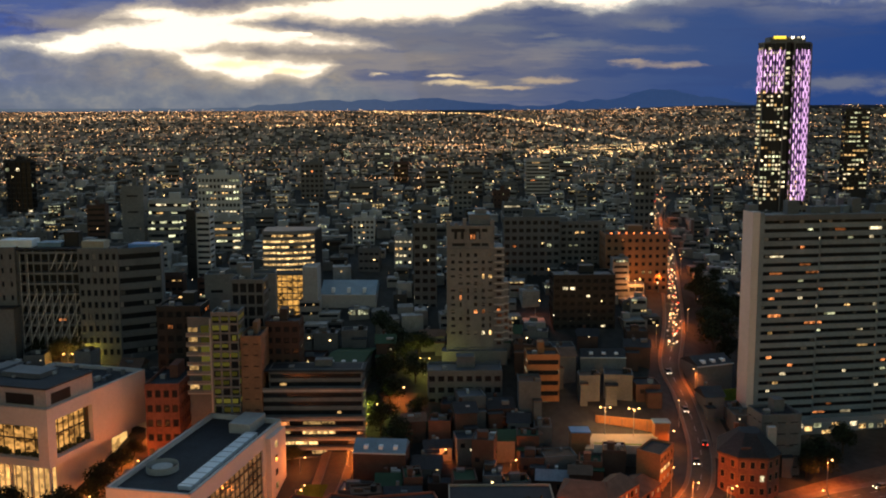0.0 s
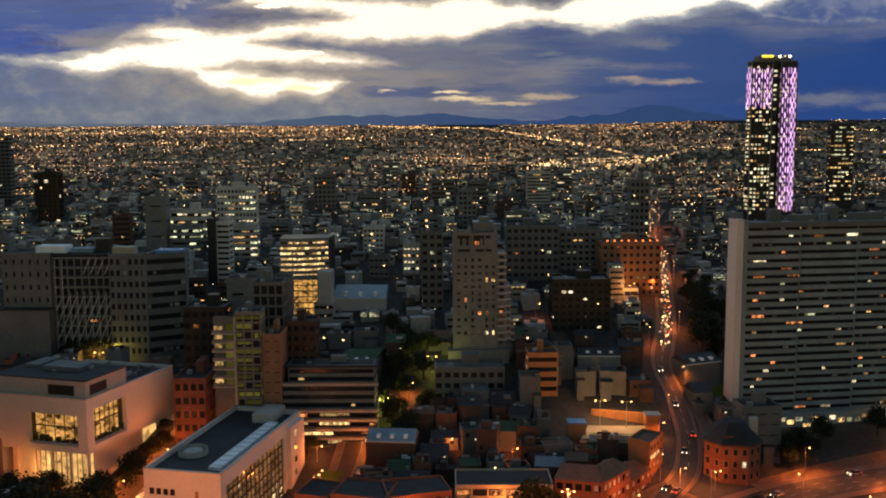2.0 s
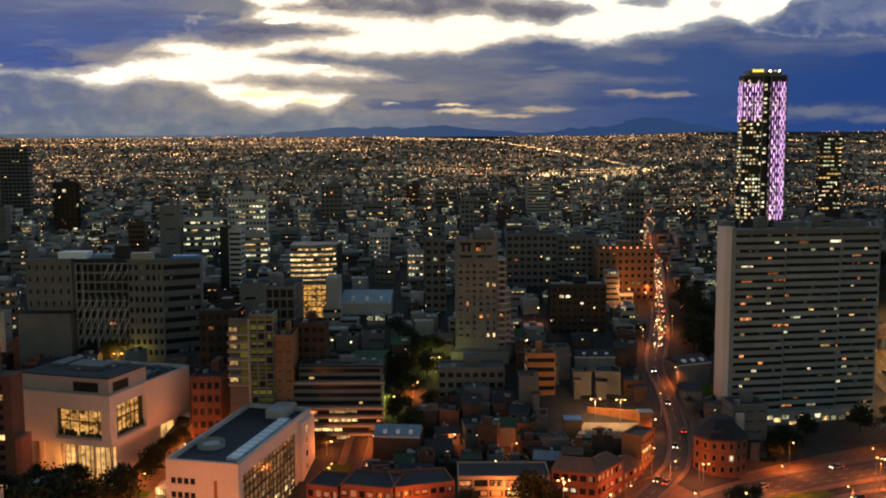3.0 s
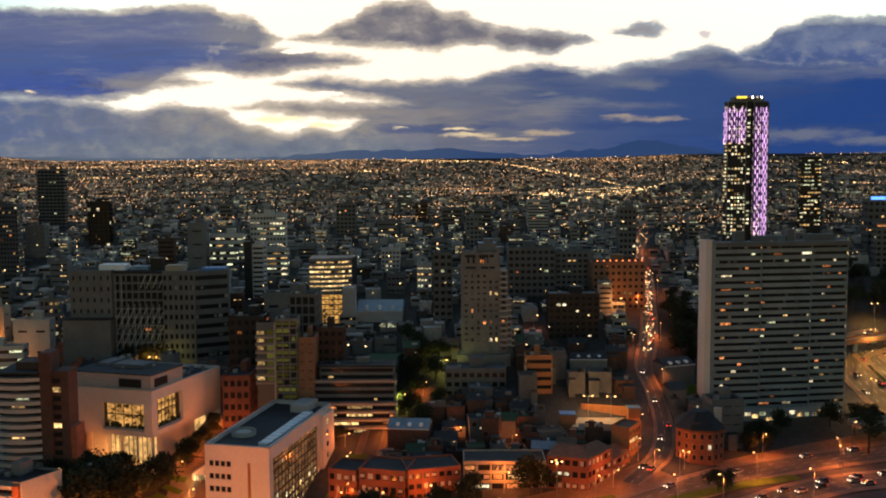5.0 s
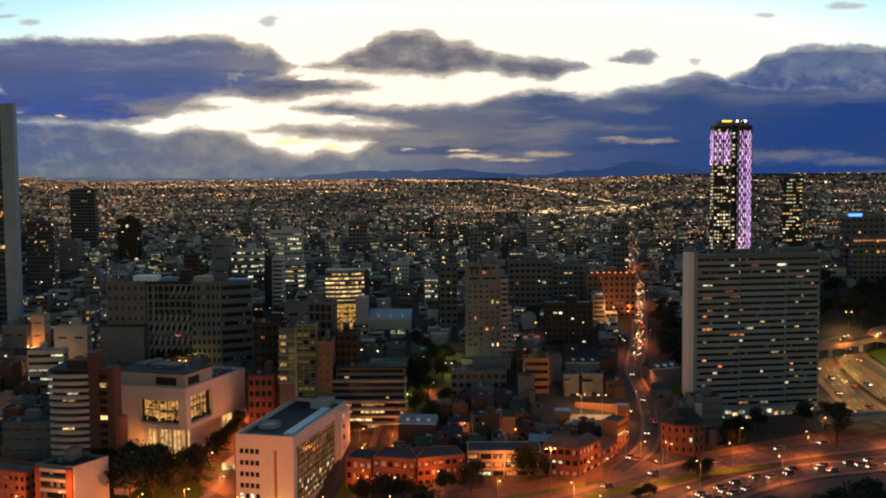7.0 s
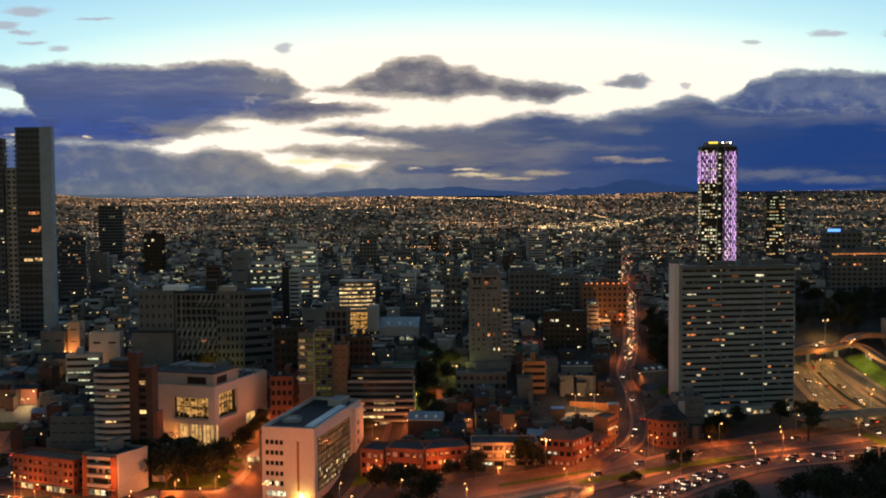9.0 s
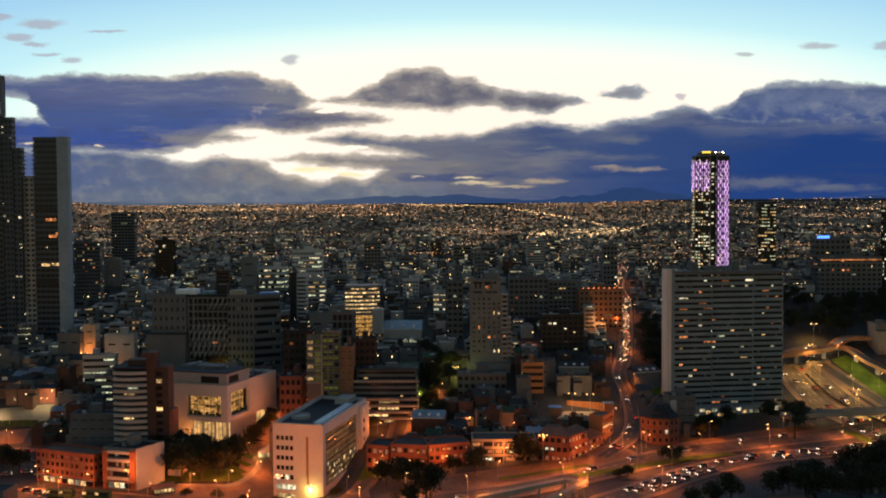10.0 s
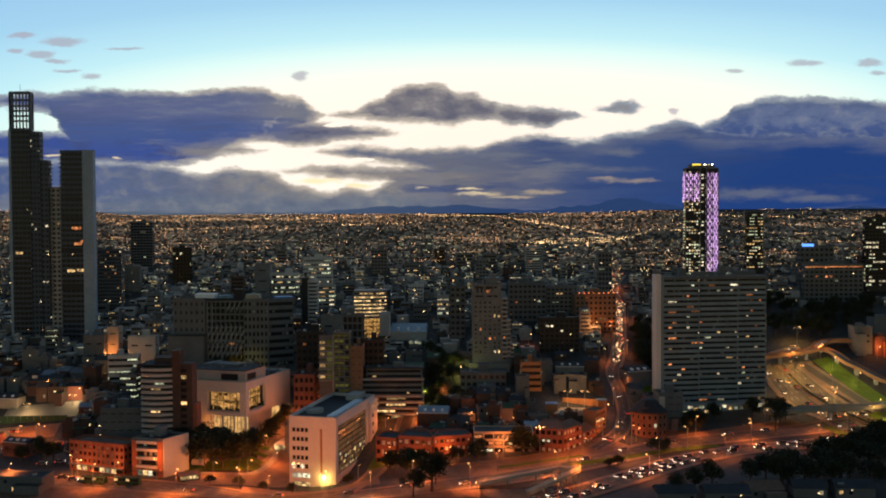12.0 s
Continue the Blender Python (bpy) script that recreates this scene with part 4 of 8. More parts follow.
# ---- the library: a white box raised over a glazed base ----
def library():
    t = thing("library", "white cubic library raised over a lit glazed base", "building")
    L, C, R, B = (-139.0, 257.6), (-107.2, 248.3), (-93.8, 290.5), (-125.6, 299.8)
    foot = [L, C, R, B]
    z0, zb, z1 = 2, 15.4, 31.7
    w = bmesh.new()
    p, e, n, ln = edge(foot, 0)
    p1, e1, n1, ln1 = edge(foot, 1)
    h0 = (ln * 0.38, ln * 0.90, 17.4, 26.8)
    h1 = (ln1 * 0.07, ln1 * 0.42, 17.4, 28.2)
    panel = lambda b_, *q: bar("wall_panel", M_WHITE, t, *q)
    holed(w, p, e, n, ln, zb, z1, [h0], -1.5, make=panel)
    holed(w, p1, e1, n1, ln1, zb, z1, [h1], -1.5, make=panel)
    for i in (2, 3):
        q, ee, nn, l2 = edge(foot, i)
        obox(w, q, ee, nn, 0, l2, -0.8, 0, z0, z1)
    part("wall", w, M_WHITE, t)
    fl = bmesh.new()
    prism(fl, foot, zb, zb + 0.6, -0.3)
    part("raised_floor", fl, M_WHITE, t)
    rf = bmesh.new()
    prism(rf, foot, z1 - 1.2, z1 - 0.8, -0.5)
    part("roof", rf, M_ROOF, t)
    core = bmesh.new()
    prism(core, inset(foot, 4.2), z0 - 2, z1 - 1.4)
    part("interior", core, M_CREAM, t)
    for (pp, ee, nn, h, nb, nf) in ((p, e, n, h0, 5, 2), (p1, e1, n1, h1, 7, 2)):
        g = bmesh.new()
        obox(g, pp, ee, nn, h[0], h[1], -3.4, -3.2, h[2], h[3])
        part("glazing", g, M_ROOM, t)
        bw, fh = (h[1] - h[0]) / nb, (h[3] - h[2]) / nf
        for k in range(nb + 1):
            bar("mullion", M_BLACK, t, pp, ee, nn, h[0] + k * bw - 0.07, h[0] + k * bw + 0.07, -3.2, -2.9, h[2], h[3])
        for k in range(nf + 1):
            bar("transom", M_BLACK, t, pp, ee, nn, h[0], h[1], -3.2, -2.7, h[2] + k * fh - 0.15, h[2] + k * fh + 0.15)
        bar("planter", M_CONC, t, pp, ee, nn, h[0], h[1], -2.4, -0.9, h[2] - 0.02, h[2] + 0.5)
        rl_ = random.Random(nb)
        for k in range(9):
            a = h[0] + (k + rl_.uniform(0.2, 0.8)) * (h[1] - h[0]) / 9
            bar("hedge", M_LEAF, t, pp, ee, nn, a - 0.5, a + 0.5, -2.2, -1.0, h[2] + 0.5, h[2] + rl_.uniform(1.0, 2.4))
    sg = bmesh.new()
    obox(sg, p1, e1, n1, ln1 * 0.70, ln1 * 0.86, -3.3, -3.1, z0 + 3, zb)
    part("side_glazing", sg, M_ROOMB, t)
    # lit ground storey behind columns
    gs = bmesh.new()
    obox(gs, p, e, n, ln * 0.42, ln * 0.98, -3.1, -2.9, z0, zb)
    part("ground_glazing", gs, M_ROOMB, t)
    for k in range(10):
        a = ln * (0.42 + 0.056 * k)
        bar("mullion", M_WHITE, t, p, e, n, a, a + 0.25, -2.9, -2.6, z0, zb)
    for k in range(6):
        a = ln * (0.02 + 0.19 * k)
        bar("column", M_WHITE, t, p, e, n, a, a + 0.6, -1.4, -0.8, z0, zb)
    cor = bmesh.new()
    prism(cor, inset(foot, 3.4), z0 - 3, zb)
    part("ground_storey", cor, M_WHITE, t)
    # setback storey on the roof; black panels painted as its shaded openings
    Lv, Cv = Vector(L), Vector(C)
    up = [tuple(Lv + e1 * 1.0), tuple(Cv + e1 * 1.0 - e * 0.8), tuple(Cv + e1 * ln1 * 0.46 - e * 0.8), tuple(Lv + e1 * ln1 * 0.46)]
    u = bmesh.new()
    prism(u, up, z1 - 0.9, z1 + 5.2)
    part("roof_storey", u, M_CONC, t)
    for i, (a, b) in ((0, (0.60, 0.88)), (1, (0.10, 0.50))):
        q, ee, nn, l2 = edge(up, i)
        pane("dark_opening", M_BLACK, t, q, ee, l2 * (a + b) / 2, 0.04, z1 + 2.3, l2 * (b - a), 3.0, nn)
    cap = bmesh.new()
    prism(cap, up, z1 + 5.2, z1 + 5.6, 0.3)
    part("roof_slab", cap, M_ROOF, t)
    pl = bmesh.new()
    q, ee, nn, l2 = edge(up, 0)
    obox(pl, q, ee, -nn, l2 * 0.35, l2 * 0.75, 8, 16, z1 + 5.6, z1 + 7)
    obox(pl, q, ee, -nn, l2 * 0.1, l2 * 0.25, 10, 20, z1 + 5.6, z1 + 6.6)
    part("roof_plant", pl, M_ROOFL, t)
    rr = random.Random(8)
    for k in range(9):
        a, b = rr.uniform(0.1, 0.85), rr.uniform(4, 22)
        bar("roof_vent", rr.choice([M_METAL, M_CONC, M_ROOFL]), t, q, ee, -nn, l2 * a, l2 * a + rr.uniform(0.8, 2.4), b, b + rr.uniform(0.8, 2.0), z1 + 5.6, z1 + 5.6 + rr.uniform(0.5, 1.3))
    for k in range(7):
        a, b = rr.uniform(0.55, 0.95), rr.uniform(4, 24)
        bar("roof_vent", rr.choice([M_METAL, M_CONC, M_ROOFL]), t, p1, e1, -n1, ln1 * a, ln1 * a + rr.uniform(0.8, 2.4), b, b + rr.uniform(0.8, 2.0), z1 - 0.9, z1 + rr.uniform(0.2, 1.0))
    cp = bmesh.new()
    for i in range(4):
        q, ee, nn, l2 = edge(foot, i)
        obox(cp, q, ee, nn, 0, l2, -0.6, 0.06, z1 - 0.05, z1 + 0.3)
    part("coping", cp, M_CONCL, t)


library()


# ---- the tower block of flats with continuous bands ----
def tower_block():
    t = thing("apartment_block", "tall grey concrete apartment slab with banded floors and few lit windows", "building")
    e = Vector((61, 8.5)).normalized()
    o = Vector((95.4, 297))
    n = Vector((e.y, -e.x))
    x = 4.6
    for k, (w, back) in enumerate(((19.5, 0.0), (21.5, 0.9), (15.8, 1.8))):
        a = o + e * x - n * back
        b = a + e * w
        foot = [tuple(a), tuple(b), tuple(b - n * 7), tuple(a - n * 7)]
        building("section", "", foot, 2.5, 73.5, 26, 2.4, M_BLOCK, M_GLASS, M_ROOF, 0.16, [G_WARM, G_WHITE, G_COOL, G_ORANGE, G_ORANGE, G_WHITE], 0.56, 0.12, (0, 1), k == 1, into=t, seed=k + 3, ribbon=True, curtains=0.14)
        x += w
    fin = bar("end_wall", M_WHITE, t, o, e, n, 0.6, 3.0, -6, 0.9, 3, 75.5)
    fin["label"] = "blank pale concrete end wall"
    bar("end_wall_joint", M_CONCD, t, o, e, n, 2.9, 3.4, -6, 0.2, 3, 75)
    bar("end_wall", M_BLOCK, t, o, e, n, 3.3, 4.7, -6, 0.6, 3, 75.2)
    for a, w, h in ((1, 3, 4), (14, 4, 5), (22, 10, 3), (36, 3, 5.5), (44, 12, 3.4)):
        bar("roof_housing", M_CONCD, t, o, e, n, a, a + w, -6, -3, 73.5, 73.5 + h)
    bar("roof_fascia", M_CONCD, t, o, e, n, 4.6, 61.4, -6, 0.35, 72.6, 74.3)
    base = bmesh.new()
    obox(base, o, e, n, 10, 58, -6, 3.5, -1, 7.5)
    part("podium", base, M_CONC, t)
    r = random.Random(2)
    for k in range(15):
        pane("lobby_window", r.choice([G_COOL, G_WHITE, G_WARM]), t, o, e, 11.5 + k * 3.1, 3.55, r.choice((5.6, 6.6, 4.2)), r.uniform(1.6, 3.0), 1.4, n)


tower_block()


# ---- the round-cornered flats with white balconies ----
def balcony_tower():
    t = thing("apartment_tower", "slender brick apartment tower with curved white balconies", "building")
    x0, x1, y0 = -147.5, -133.5, 220
    zb, zt, nf = 12, 44.5, 13
    fh = (zt - zb) / nf
    body = bmesh.new()
    abox(body, x0 + 0.5, x1, y0 + 2, y0 + 18, -2, zt)
    part("core", body, M_GLASS, t)
    arc = [(x0 + (x1 - x0) * k / 10, y0 + 1.2 - 2.4 * math.sin(math.pi * (0.12 + 0.76 * k / 10))) for k in range(11)]
    for f in range(nf):
        z = zb + f * fh
        b = bmesh.new()
        ring = arc + [(x1, y0 + 3), (x0, y0 + 3)]
        prism(b, ring, z, z + fh * 0.5)
        part("balcony", b, M_CONC, t, "curved pale balcony front")
        if f in (1, 4, 8, 9):
            rr = random.Random(f)
            pane("lit_window", rr.choice([G_WARM, G_COOL, G_ORANGE]), t, Vector((x0, y0 + 1.9)), Vector((1, 0)), rr.uniform(4, 10), 0, z + fh * 0.7, 4.0, fh * 0.4, Vector((0, -1)))
    sh = bmesh.new()
    abox(sh, x1 - 0.2, x1 + 3.4, y0 + 0.5, y0 + 8, -2, 51)
    abox(sh, x0 + 5, x1, y0 + 4, y0 + 12, zt, 47.5)
    part("service_shaft", sh, M_BRICKD, t, "dark brick lift shaft")
    side = bmesh.new()
    abox(side, x1 + 3.4, x1 + 8.6, y0 + 1.5, y0 + 9, -2, 45)
    part("brick_wing", side, M_BRICKD, t, "dark red brick wing")
    step = bmesh.new()
    abox(step, x1 + 8.6, x1 + 10.4, y0 + 2, y0 + 9, -2, 27)
    part("stepped_wing", step, M_BRICK, t, "lower red brick wing")
    low = bmesh.new()
    abox(low, x1 + 8.6, x1 + 14, y0 - 1, y0 + 8, -2, 14)
    part("low_wing", low, M_WHITE, t, "low white wing")
    for f in range(11):
        z = 13 + f * 2.9
        pane("wing_window", G_WARM if f in (0, 5, 9) else M_GLASS, t, Vector((x1 + 3.4, y0 + 1.5)), Vector((1, 0)), 1.5, 0.05, z, 2.4, 1.5, Vector((0, -1)))
    cap = bmesh.new()
    prism(cap, [(x0, y0 - 0.5), (x1, y0 - 0.5), (x1, y0 + 14), (x0, y0 + 14)], zt, zt + 0.6)
    part("roof", cap, M_ROOF, t)


# red brick in a middle tone with strong random variation
M_BRICKM = mat("uneven_mid_brick", (0.165, 0.066, 0.048), 0.85, var=0.45, scale=0.15, bump=0.3)
M_BRICKD = mat("dark_brick", (0.078, 0.045, 0.037), 0.85, var=0.3, scale=0.4, bump=0.2)
balcony_tower()
building("dark_block", "dark windowless block behind the brick terrace", rect(-161, 232, 19, 9), 0, 23, 6, 4, M_CONCD, lit=0.0, sill=0.9)

CF = building("corner_flats", "low brick flats with white bands and a blank white side wall", [(-146, 203.6), (-131.5, 199.5), (-124.5, 212), (-139, 217)], 0, 15.5, 4, 2.4, M_STONE, ribbon=True, curtains=0.25, lit=0.14, colours=[G_WARM, G_COOL, G_WHITE], sides=(0,), plant=True, category="building", sill=0.45, pier=0.2)
bm = bmesh.new()
p, e, n, ln = edge([(-146, 203.6), (-131.5, 199.5), (-124.5, 212), (-139, 217)], 1)
obox(bm, p, e, n, 0, ln, 0.02, 0.3, 0.0, 16.4)
part("side_wall", bm, M_CONCL, CF, "blank white side wall")
p, e, n, ln = edge([(-146, 203.6), (-131.5, 199.5), (-124.5, 212), (-139, 217)], 0)
for a in (0.1, 12.5):
    bar("brick_pier", M_BRICK, CF, p, e, n, a, a + 2.3, 0.05, 0.6, 0, 15.3)
for z in (4.2, 7.8, 11.4, 14.6):
    bar("balcony_band", M_CONCL, CF, p, e, n, 2.4, 12.5, 0.0, 1.0, z - 0.5, z + 0.6)
for k in range(4):
    pane("shop_window", (G_WHITE, G_WARM, G_WHITE, M_GLASS)[k], CF, p, e, 3.6 + 2.5 * k, 0.06, 1.7, 2.1, 2.4, n, 0.1)
bar("shop_awning", M_TERRA, CF, p, e, n, 0.2, 14.6, 0.1, 1.8, 3.0, 3.25)
BT = building("brick_terrace", "three-storey red brick terrace with a lit arcade", [(-178, 215), (-150, 204), (-146, 214), (-174, 225)], 0, 12.5, 4, 2.6, M_BRICK, lit=0.05, curtains=0.35, blind=M_CURTAIN, colours=[G_WARM, G_WHITE], roof=M_TILE, sides=(0, 1), plant=False, sill=0.5, pier=0.4)
p, e, n, ln = edge([(-178, 215), (-150, 204), (-146, 214), (-174, 225)], 0)
for k in range(9):
    if k not in (0, 3):
        pane("shop_window", (G_WHITE, G_WARM, G_BAND)[k % 3] if k % 4 else M_GLASS, BT, p, e, 2.2 + 3.2 * k, 0.06, 1.5, 2.4, 2.0, n, 0.1)
bar("arcade_beam", M_CONCM, BT, p, e, n, 0.0, ln, 0.05, 1.4, 2.8, 3.2)
for z in (6.3, 9.4):
    bar("string_course", M_CONCM, BT, p, e, n, 0.0, ln, 0.04, 0.14, z - 0.12, z + 0.12)


def kiosk():
    """A small lamplit stall with a sloping awning."""
    t = thing("kiosk", "small lamplit stall with a sloping awning on the avenue", "kiosk")
    o, e, n = Vector((-123, 193)), Vector((0.86, 0.5)), Vector((0.5, -0.86))
    z = gz(-118, 196)
    bar("body", M_BRICKD, t, o, e, n, 0, 8.5, -3.2, 0, z - 1, z + 2.6)
    for k in range(3):
        pane("lit_counter", G_BAND, t, o, e, 1.6 + 2.6 * k, 0.05, z + 1.5, 2.2, 1.3, n, 0.08)
    b = bmesh.new()
    q = [o - e * 0.4 + n * 1.6, o + e * 8.9 + n * 1.6, o + e * 8.9 - n * 3.6, o - e * 0.4 - n * 3.6]
    for dz in (0.0, 0.18):
        for (a_, c_) in (((0, 1, 2, 3) if dz else (3, 2, 1, 0), dz),):
            b.faces.new([b.verts.new((*q[k], z + (2.5 if k < 2 else 3.3) + c_)) for k in a_])
    part("awning", b, M_TERRA, t)


kiosk()

# ---- far towers ----
M_FLANK = mat("pale_blue_concrete", (0.24, 0.30, 0.37), 0.85, var=0.2, scale=0.1, bump=0.1)
A = building("skyscraper", "tall dark stepped skyscraper with a see-through crown", rect(-266, 365, 12.5, 5), 40, 166, 42, 2.6, M_TOWER, lit=0.008, plant=False, sill=0.35, pier=0.12, colours=[G_WHITE, G_WARM], fine=False)
building("step", "", rect(-257.3, 365.5, 6.6, 4.5), 40, 164, 40, 2.4, M_TOWER, lit=0.03, plant=False, into=A, colours=[G_WHITE])
building("step", "", rect(-252, 366, 5, 4.5), 40, 147, 35, 2.4, M_TOWER, lit=0.04, plant=False, into=A, colours=[G_WHITE])
crown = bmesh.new()
for k in range(4):
    a = -272 + 12.1 * k / 3
    for b in (365, 369.4):
        abox(crown, a - 0.1, a + 0.7, b, b + 0.5, 166, 188)
for z in (166, 171, 174, 177, 180, 183.5, 187.5):
    for b in (365.1, 369.5):
        abox(crown, -272, -259.6, b, b + 0.4, z, z + (1.2 if z > 187 else 0.6))
abox(crown, -272, -271.3, 365, 370, 166, 188)
abox(crown, -260.3, -259.6, 365, 370, 166, 188)
abox(crown, -266.1, -265.9, 367, 367.2, 188, 193)
part("open_crown", crown, M_CONCD, A, "open concrete frame at the top")
for k in range(38):
    bar("balcony", M_CONCD, A, (-248.9, 369), (1, 0), (0, -1), 0, 1.3, 0, 3.5, 60 + k * 2.3, 60.5 + k * 2.3)
Bt = building("skyscraper", "dark tower with a blank concrete flank", rect(-234, 362, 14, 4), 38, 152, 38, 2.8, M_TOWER, lit=0.004, plant=False, sill=0.45, pier=0.1, colours=[G_WARM, G_WHITE, G_ORANGE])
fl = bmesh.new()
abox(fl, -227.6, -221.2, 361.5, 365.5, 36, 153)
part("flank_wall", fl, M_FLANK, Bt, "blank grey concrete flank")
for a, z, w_ in ((9.3, 106.8, 5.6), (10.2, 97.6, 4.4), (5.8, 81.6, 4.6), (11.2, 81.8, 4.0), (12.4, 99.0, 1.2)):
    pane("lit_window", G_ORANGE if z > 90 else G_WARM, Bt, Vector((-241, 362)), Vector((1, 0)), a, 0.05, z, w_, 1.5, Vector((0, -1)), 0.1)
for z0_, z1_ in ((92, 95), (112, 113.5), (124, 125), (70, 74)):
    bar("plant_floor", M_BLACK, Bt, (-241, 362), (1, 0), (0, -1), 0, 13.2, 0, 0.08, z0_, z1_)
bar("edge_strip", M_FLANK, A, (-272.2, 365), (1, 0), (0, -1), -0.4, 1.2, 0, 0.2, 40, 166)
for k in range(36):
    bar("balcony", M_CONCD, Bt, (-242.4, 366), (1, 0), (0, -1), 0, 1.4, 0, 3.5, 60 + k * 2.5, 60.5 + k * 2.5)
building("apartment_tower", "grey tower with projecting balcony slabs", rect(-247.8, 368, 8, 4), 40, 131, 32, 3.0, M_CONC, lit=0.02, plant=False, sill=0.5)
building("office_tower", "dark ribbed office tower", rect(-223, 450, 15, 5), 72, 110, 20, 2.2, M_CONCD, lit=0.02, plant=True, sill=0.5, pier=0.15)
building("office_block", "grey block at the tower's foot", rect(-224, 436, 14, 8), 66, 79, 6, 2.4, M_CONC, lit=0.06)
building("office_tower", "black glass office tower", rect(-190, 430, 12, 5), 64, 92, 12, 2.6, M_BLACK, lit=0.06, sill=0.2, pier=0.15, colours=[G_WHITE, G_COOL])


LENS = {}


def lens(name, material, parent, p, e, n, a, out, z, w, h):
    """A tall lens-shaped lamp on a wall."""
    if material.name not in LENS:
        me = bpy.data.meshes.new("lens_" + material.name)
        bm = bmesh.new()
        bmesh.ops.create_cone(bm, cap_ends=True, segments=10, radius1=0.5, radius2=0.5, depth=1, matrix=pose(0, 0, 0, 90))
        bm.to_mesh(me)
        bm.free()
        me.materials.append(material)
        LENS[material.name] = me
    ob = new(name, LENS[material.name])
    ob.parent = parent
    ob.matrix_basis = Matrix.LocRotScale((p.x + e.x * a + n.x * out, p.y + e.y * a + n.y * out, z), Euler((0, 0, math.atan2(e.y, e.x))), (w, 0.3, h))


def crown_tower():
    """The landmark tower: two bowed wings on a dark spine, with lens-shaped coloured lamps."""
    t = thing("landmark_tower", "dark skyscraper with lit windows and lilac light strips", "building")
    z0, z1 = 62.0, 136.9
    wings = [[(143.0, 437.0), (143.8, 432.0), (148.2, 429.6), (152.9, 430.2), (152.9, 440.0), (143.9, 440.0)],
             [(155.9, 430.2), (160.4, 429.6), (164.4, 432.0), (165.2, 437.0), (165.2, 442.0), (155.9, 442.0)]]
    for foot in wings:
        b = bmesh.new()
        prism(b, foot, z0, z1)
        part("wing", b, M_BLACK, t)
        cp = bmesh.new()
        prism(cp, foot, z1, z1 + 0.7, 0.25)
        part("coping", cp, M_CONCD, t)
    b = bmesh.new()
    abox(b, 152.5, 156.3, 431.6, 441, z0, z1 + 1.0)
    part("spine", b, M_BLACK, t)
    b = bmesh.new()
    prism(b, [(146.6, 433), (149, 431.4), (160, 431.4), (162.4, 433), (162.4, 440), (146.6, 440)], z1 + 0.6, z1 + 3.0)
    part("crown", b, M_CONCD, t)
    r = random.Random(11)
    sign = bar("roof_sign", G_SIGN, t, (147.4, 431.3), (1, 0), (0, -1), 0.2, 5.6, 0, 0.3, z1 + 2.2, z1 + 3.3)
    sign["label"] = "yellow glowing sign at the roof edge"
    for k, a in enumerate((7.0, 8.6, 11.0, 13.2)):
        pane("crown_light", G_HEAD if k % 2 else G_WHITE, t, Vector((147.4, 431.2)), Vector((1, 0)), a, 0.0, z1 + 2.7, 0.9, 0.7, Vector((0, -1)))
    fh = 1.9
    for w, foot in enumerate(wings):
        for i in range(3):
            q, e, n, ln = edge(foot, i)
            if ln > 8:
                continue
            cols = max(1, round(ln / 1.5))
            for k in range(38):
                z = z1 - 2.2 - k * fh
                if z < z0 + 4:
                    continue
                full = r.random() < (0.62 if w == 0 else 0.25)
                for c in range(cols):
                    if r.random() < (0.72 if full else 0.12):
                        pane("lit_window", r.choice([G_WHITE, G_COOL, G_WHITE, G_WARM]), t, q, e, (c + 0.5) * ln / cols, 0.05, z, ln / cols * 0.62, 0.95, n, 0.1)
            stop = 116.5 if w == 0 else 67.5
            top = z1 - 3.0
            m = max(2, round(ln / 1.25))
            for c in range(m):
                a = (c + 0.5) * ln / m
                bar("light_strip", G_VIOLET, t, q, e, n, a - 0.2, a + 0.2, 0.05, 0.3, stop, top)
                z = top - (1.0 if (c + i) % 2 else 3.2)
                while z > stop:
                    lens("lens_lamp", G_LILAC, t, q, e, n, a, 0.4, z, 0.62, r.uniform(2.8, 3.6))
                    z -= 4.6
    for k in range(30):
        if r.random() < 0.6:
            pane("lit_window", r.choice([G_WHITE, G_COOL]), t, Vector((152.9, 431.55)), Vector((1, 0)), 1.5, 0.0, z1 - 4 - k * 2.2, 1.5, 1.0, Vector((0, -1)))
    for x in (143.2, 152.2, 156.2, 164.4):
        bar("corner_pier", M_CONCD, t, (x, 430.0 if 150 < x < 158 else 431.8), (1, 0), (0, -1), 0, 0.5, 0, 0.6, z0, z1)


G_SIGN = glow("yellow_sign", (1.0, 0.72, 0.08), 1.3)
G_EDGE = glow("red_edge_lamps", (1.0, 0.22, 0.06), 3.0)
crown_tower()
building("office_tower", "slim dark tower with rows of lit offices", rect(192.4, 445, 11.3, 4), 70, 107, 17, 1.9, M_BLACK, lit=0.5, colours=[G_WHITE, G_WARM, G_COOL], sill=0.5, pier=0.2, plant=False)
building("office_tower", "dark glass tower with lit office floors", rect(263, 420, 15, 5), 58, 102, 18, 2.2, M_BLACK, lit=0.3, colours=[G_WHITE, G_COOL], sill=0.4, pier=0.2)
building("hotel", "long dark hotel slab with a lit roofline", rect(232, 412, 37, 6), 50, 72.8, 8, 3, M_CONCD, lit=0.1)
building("sign_building", "low block with a blue roof sign", rect(228, 430, 22, 8), 60, 84, 7, 3, M_CONCD, lit=0.12)
bm = bmesh.new()
abox(bm, 218.5, 226, 429.5, 429.9, 84.6, 86.2)
tagged(part("roof_sign", bm, G_BLUE), "glowing blue sign on a rooftop", "sign")
bm = bmesh.new()
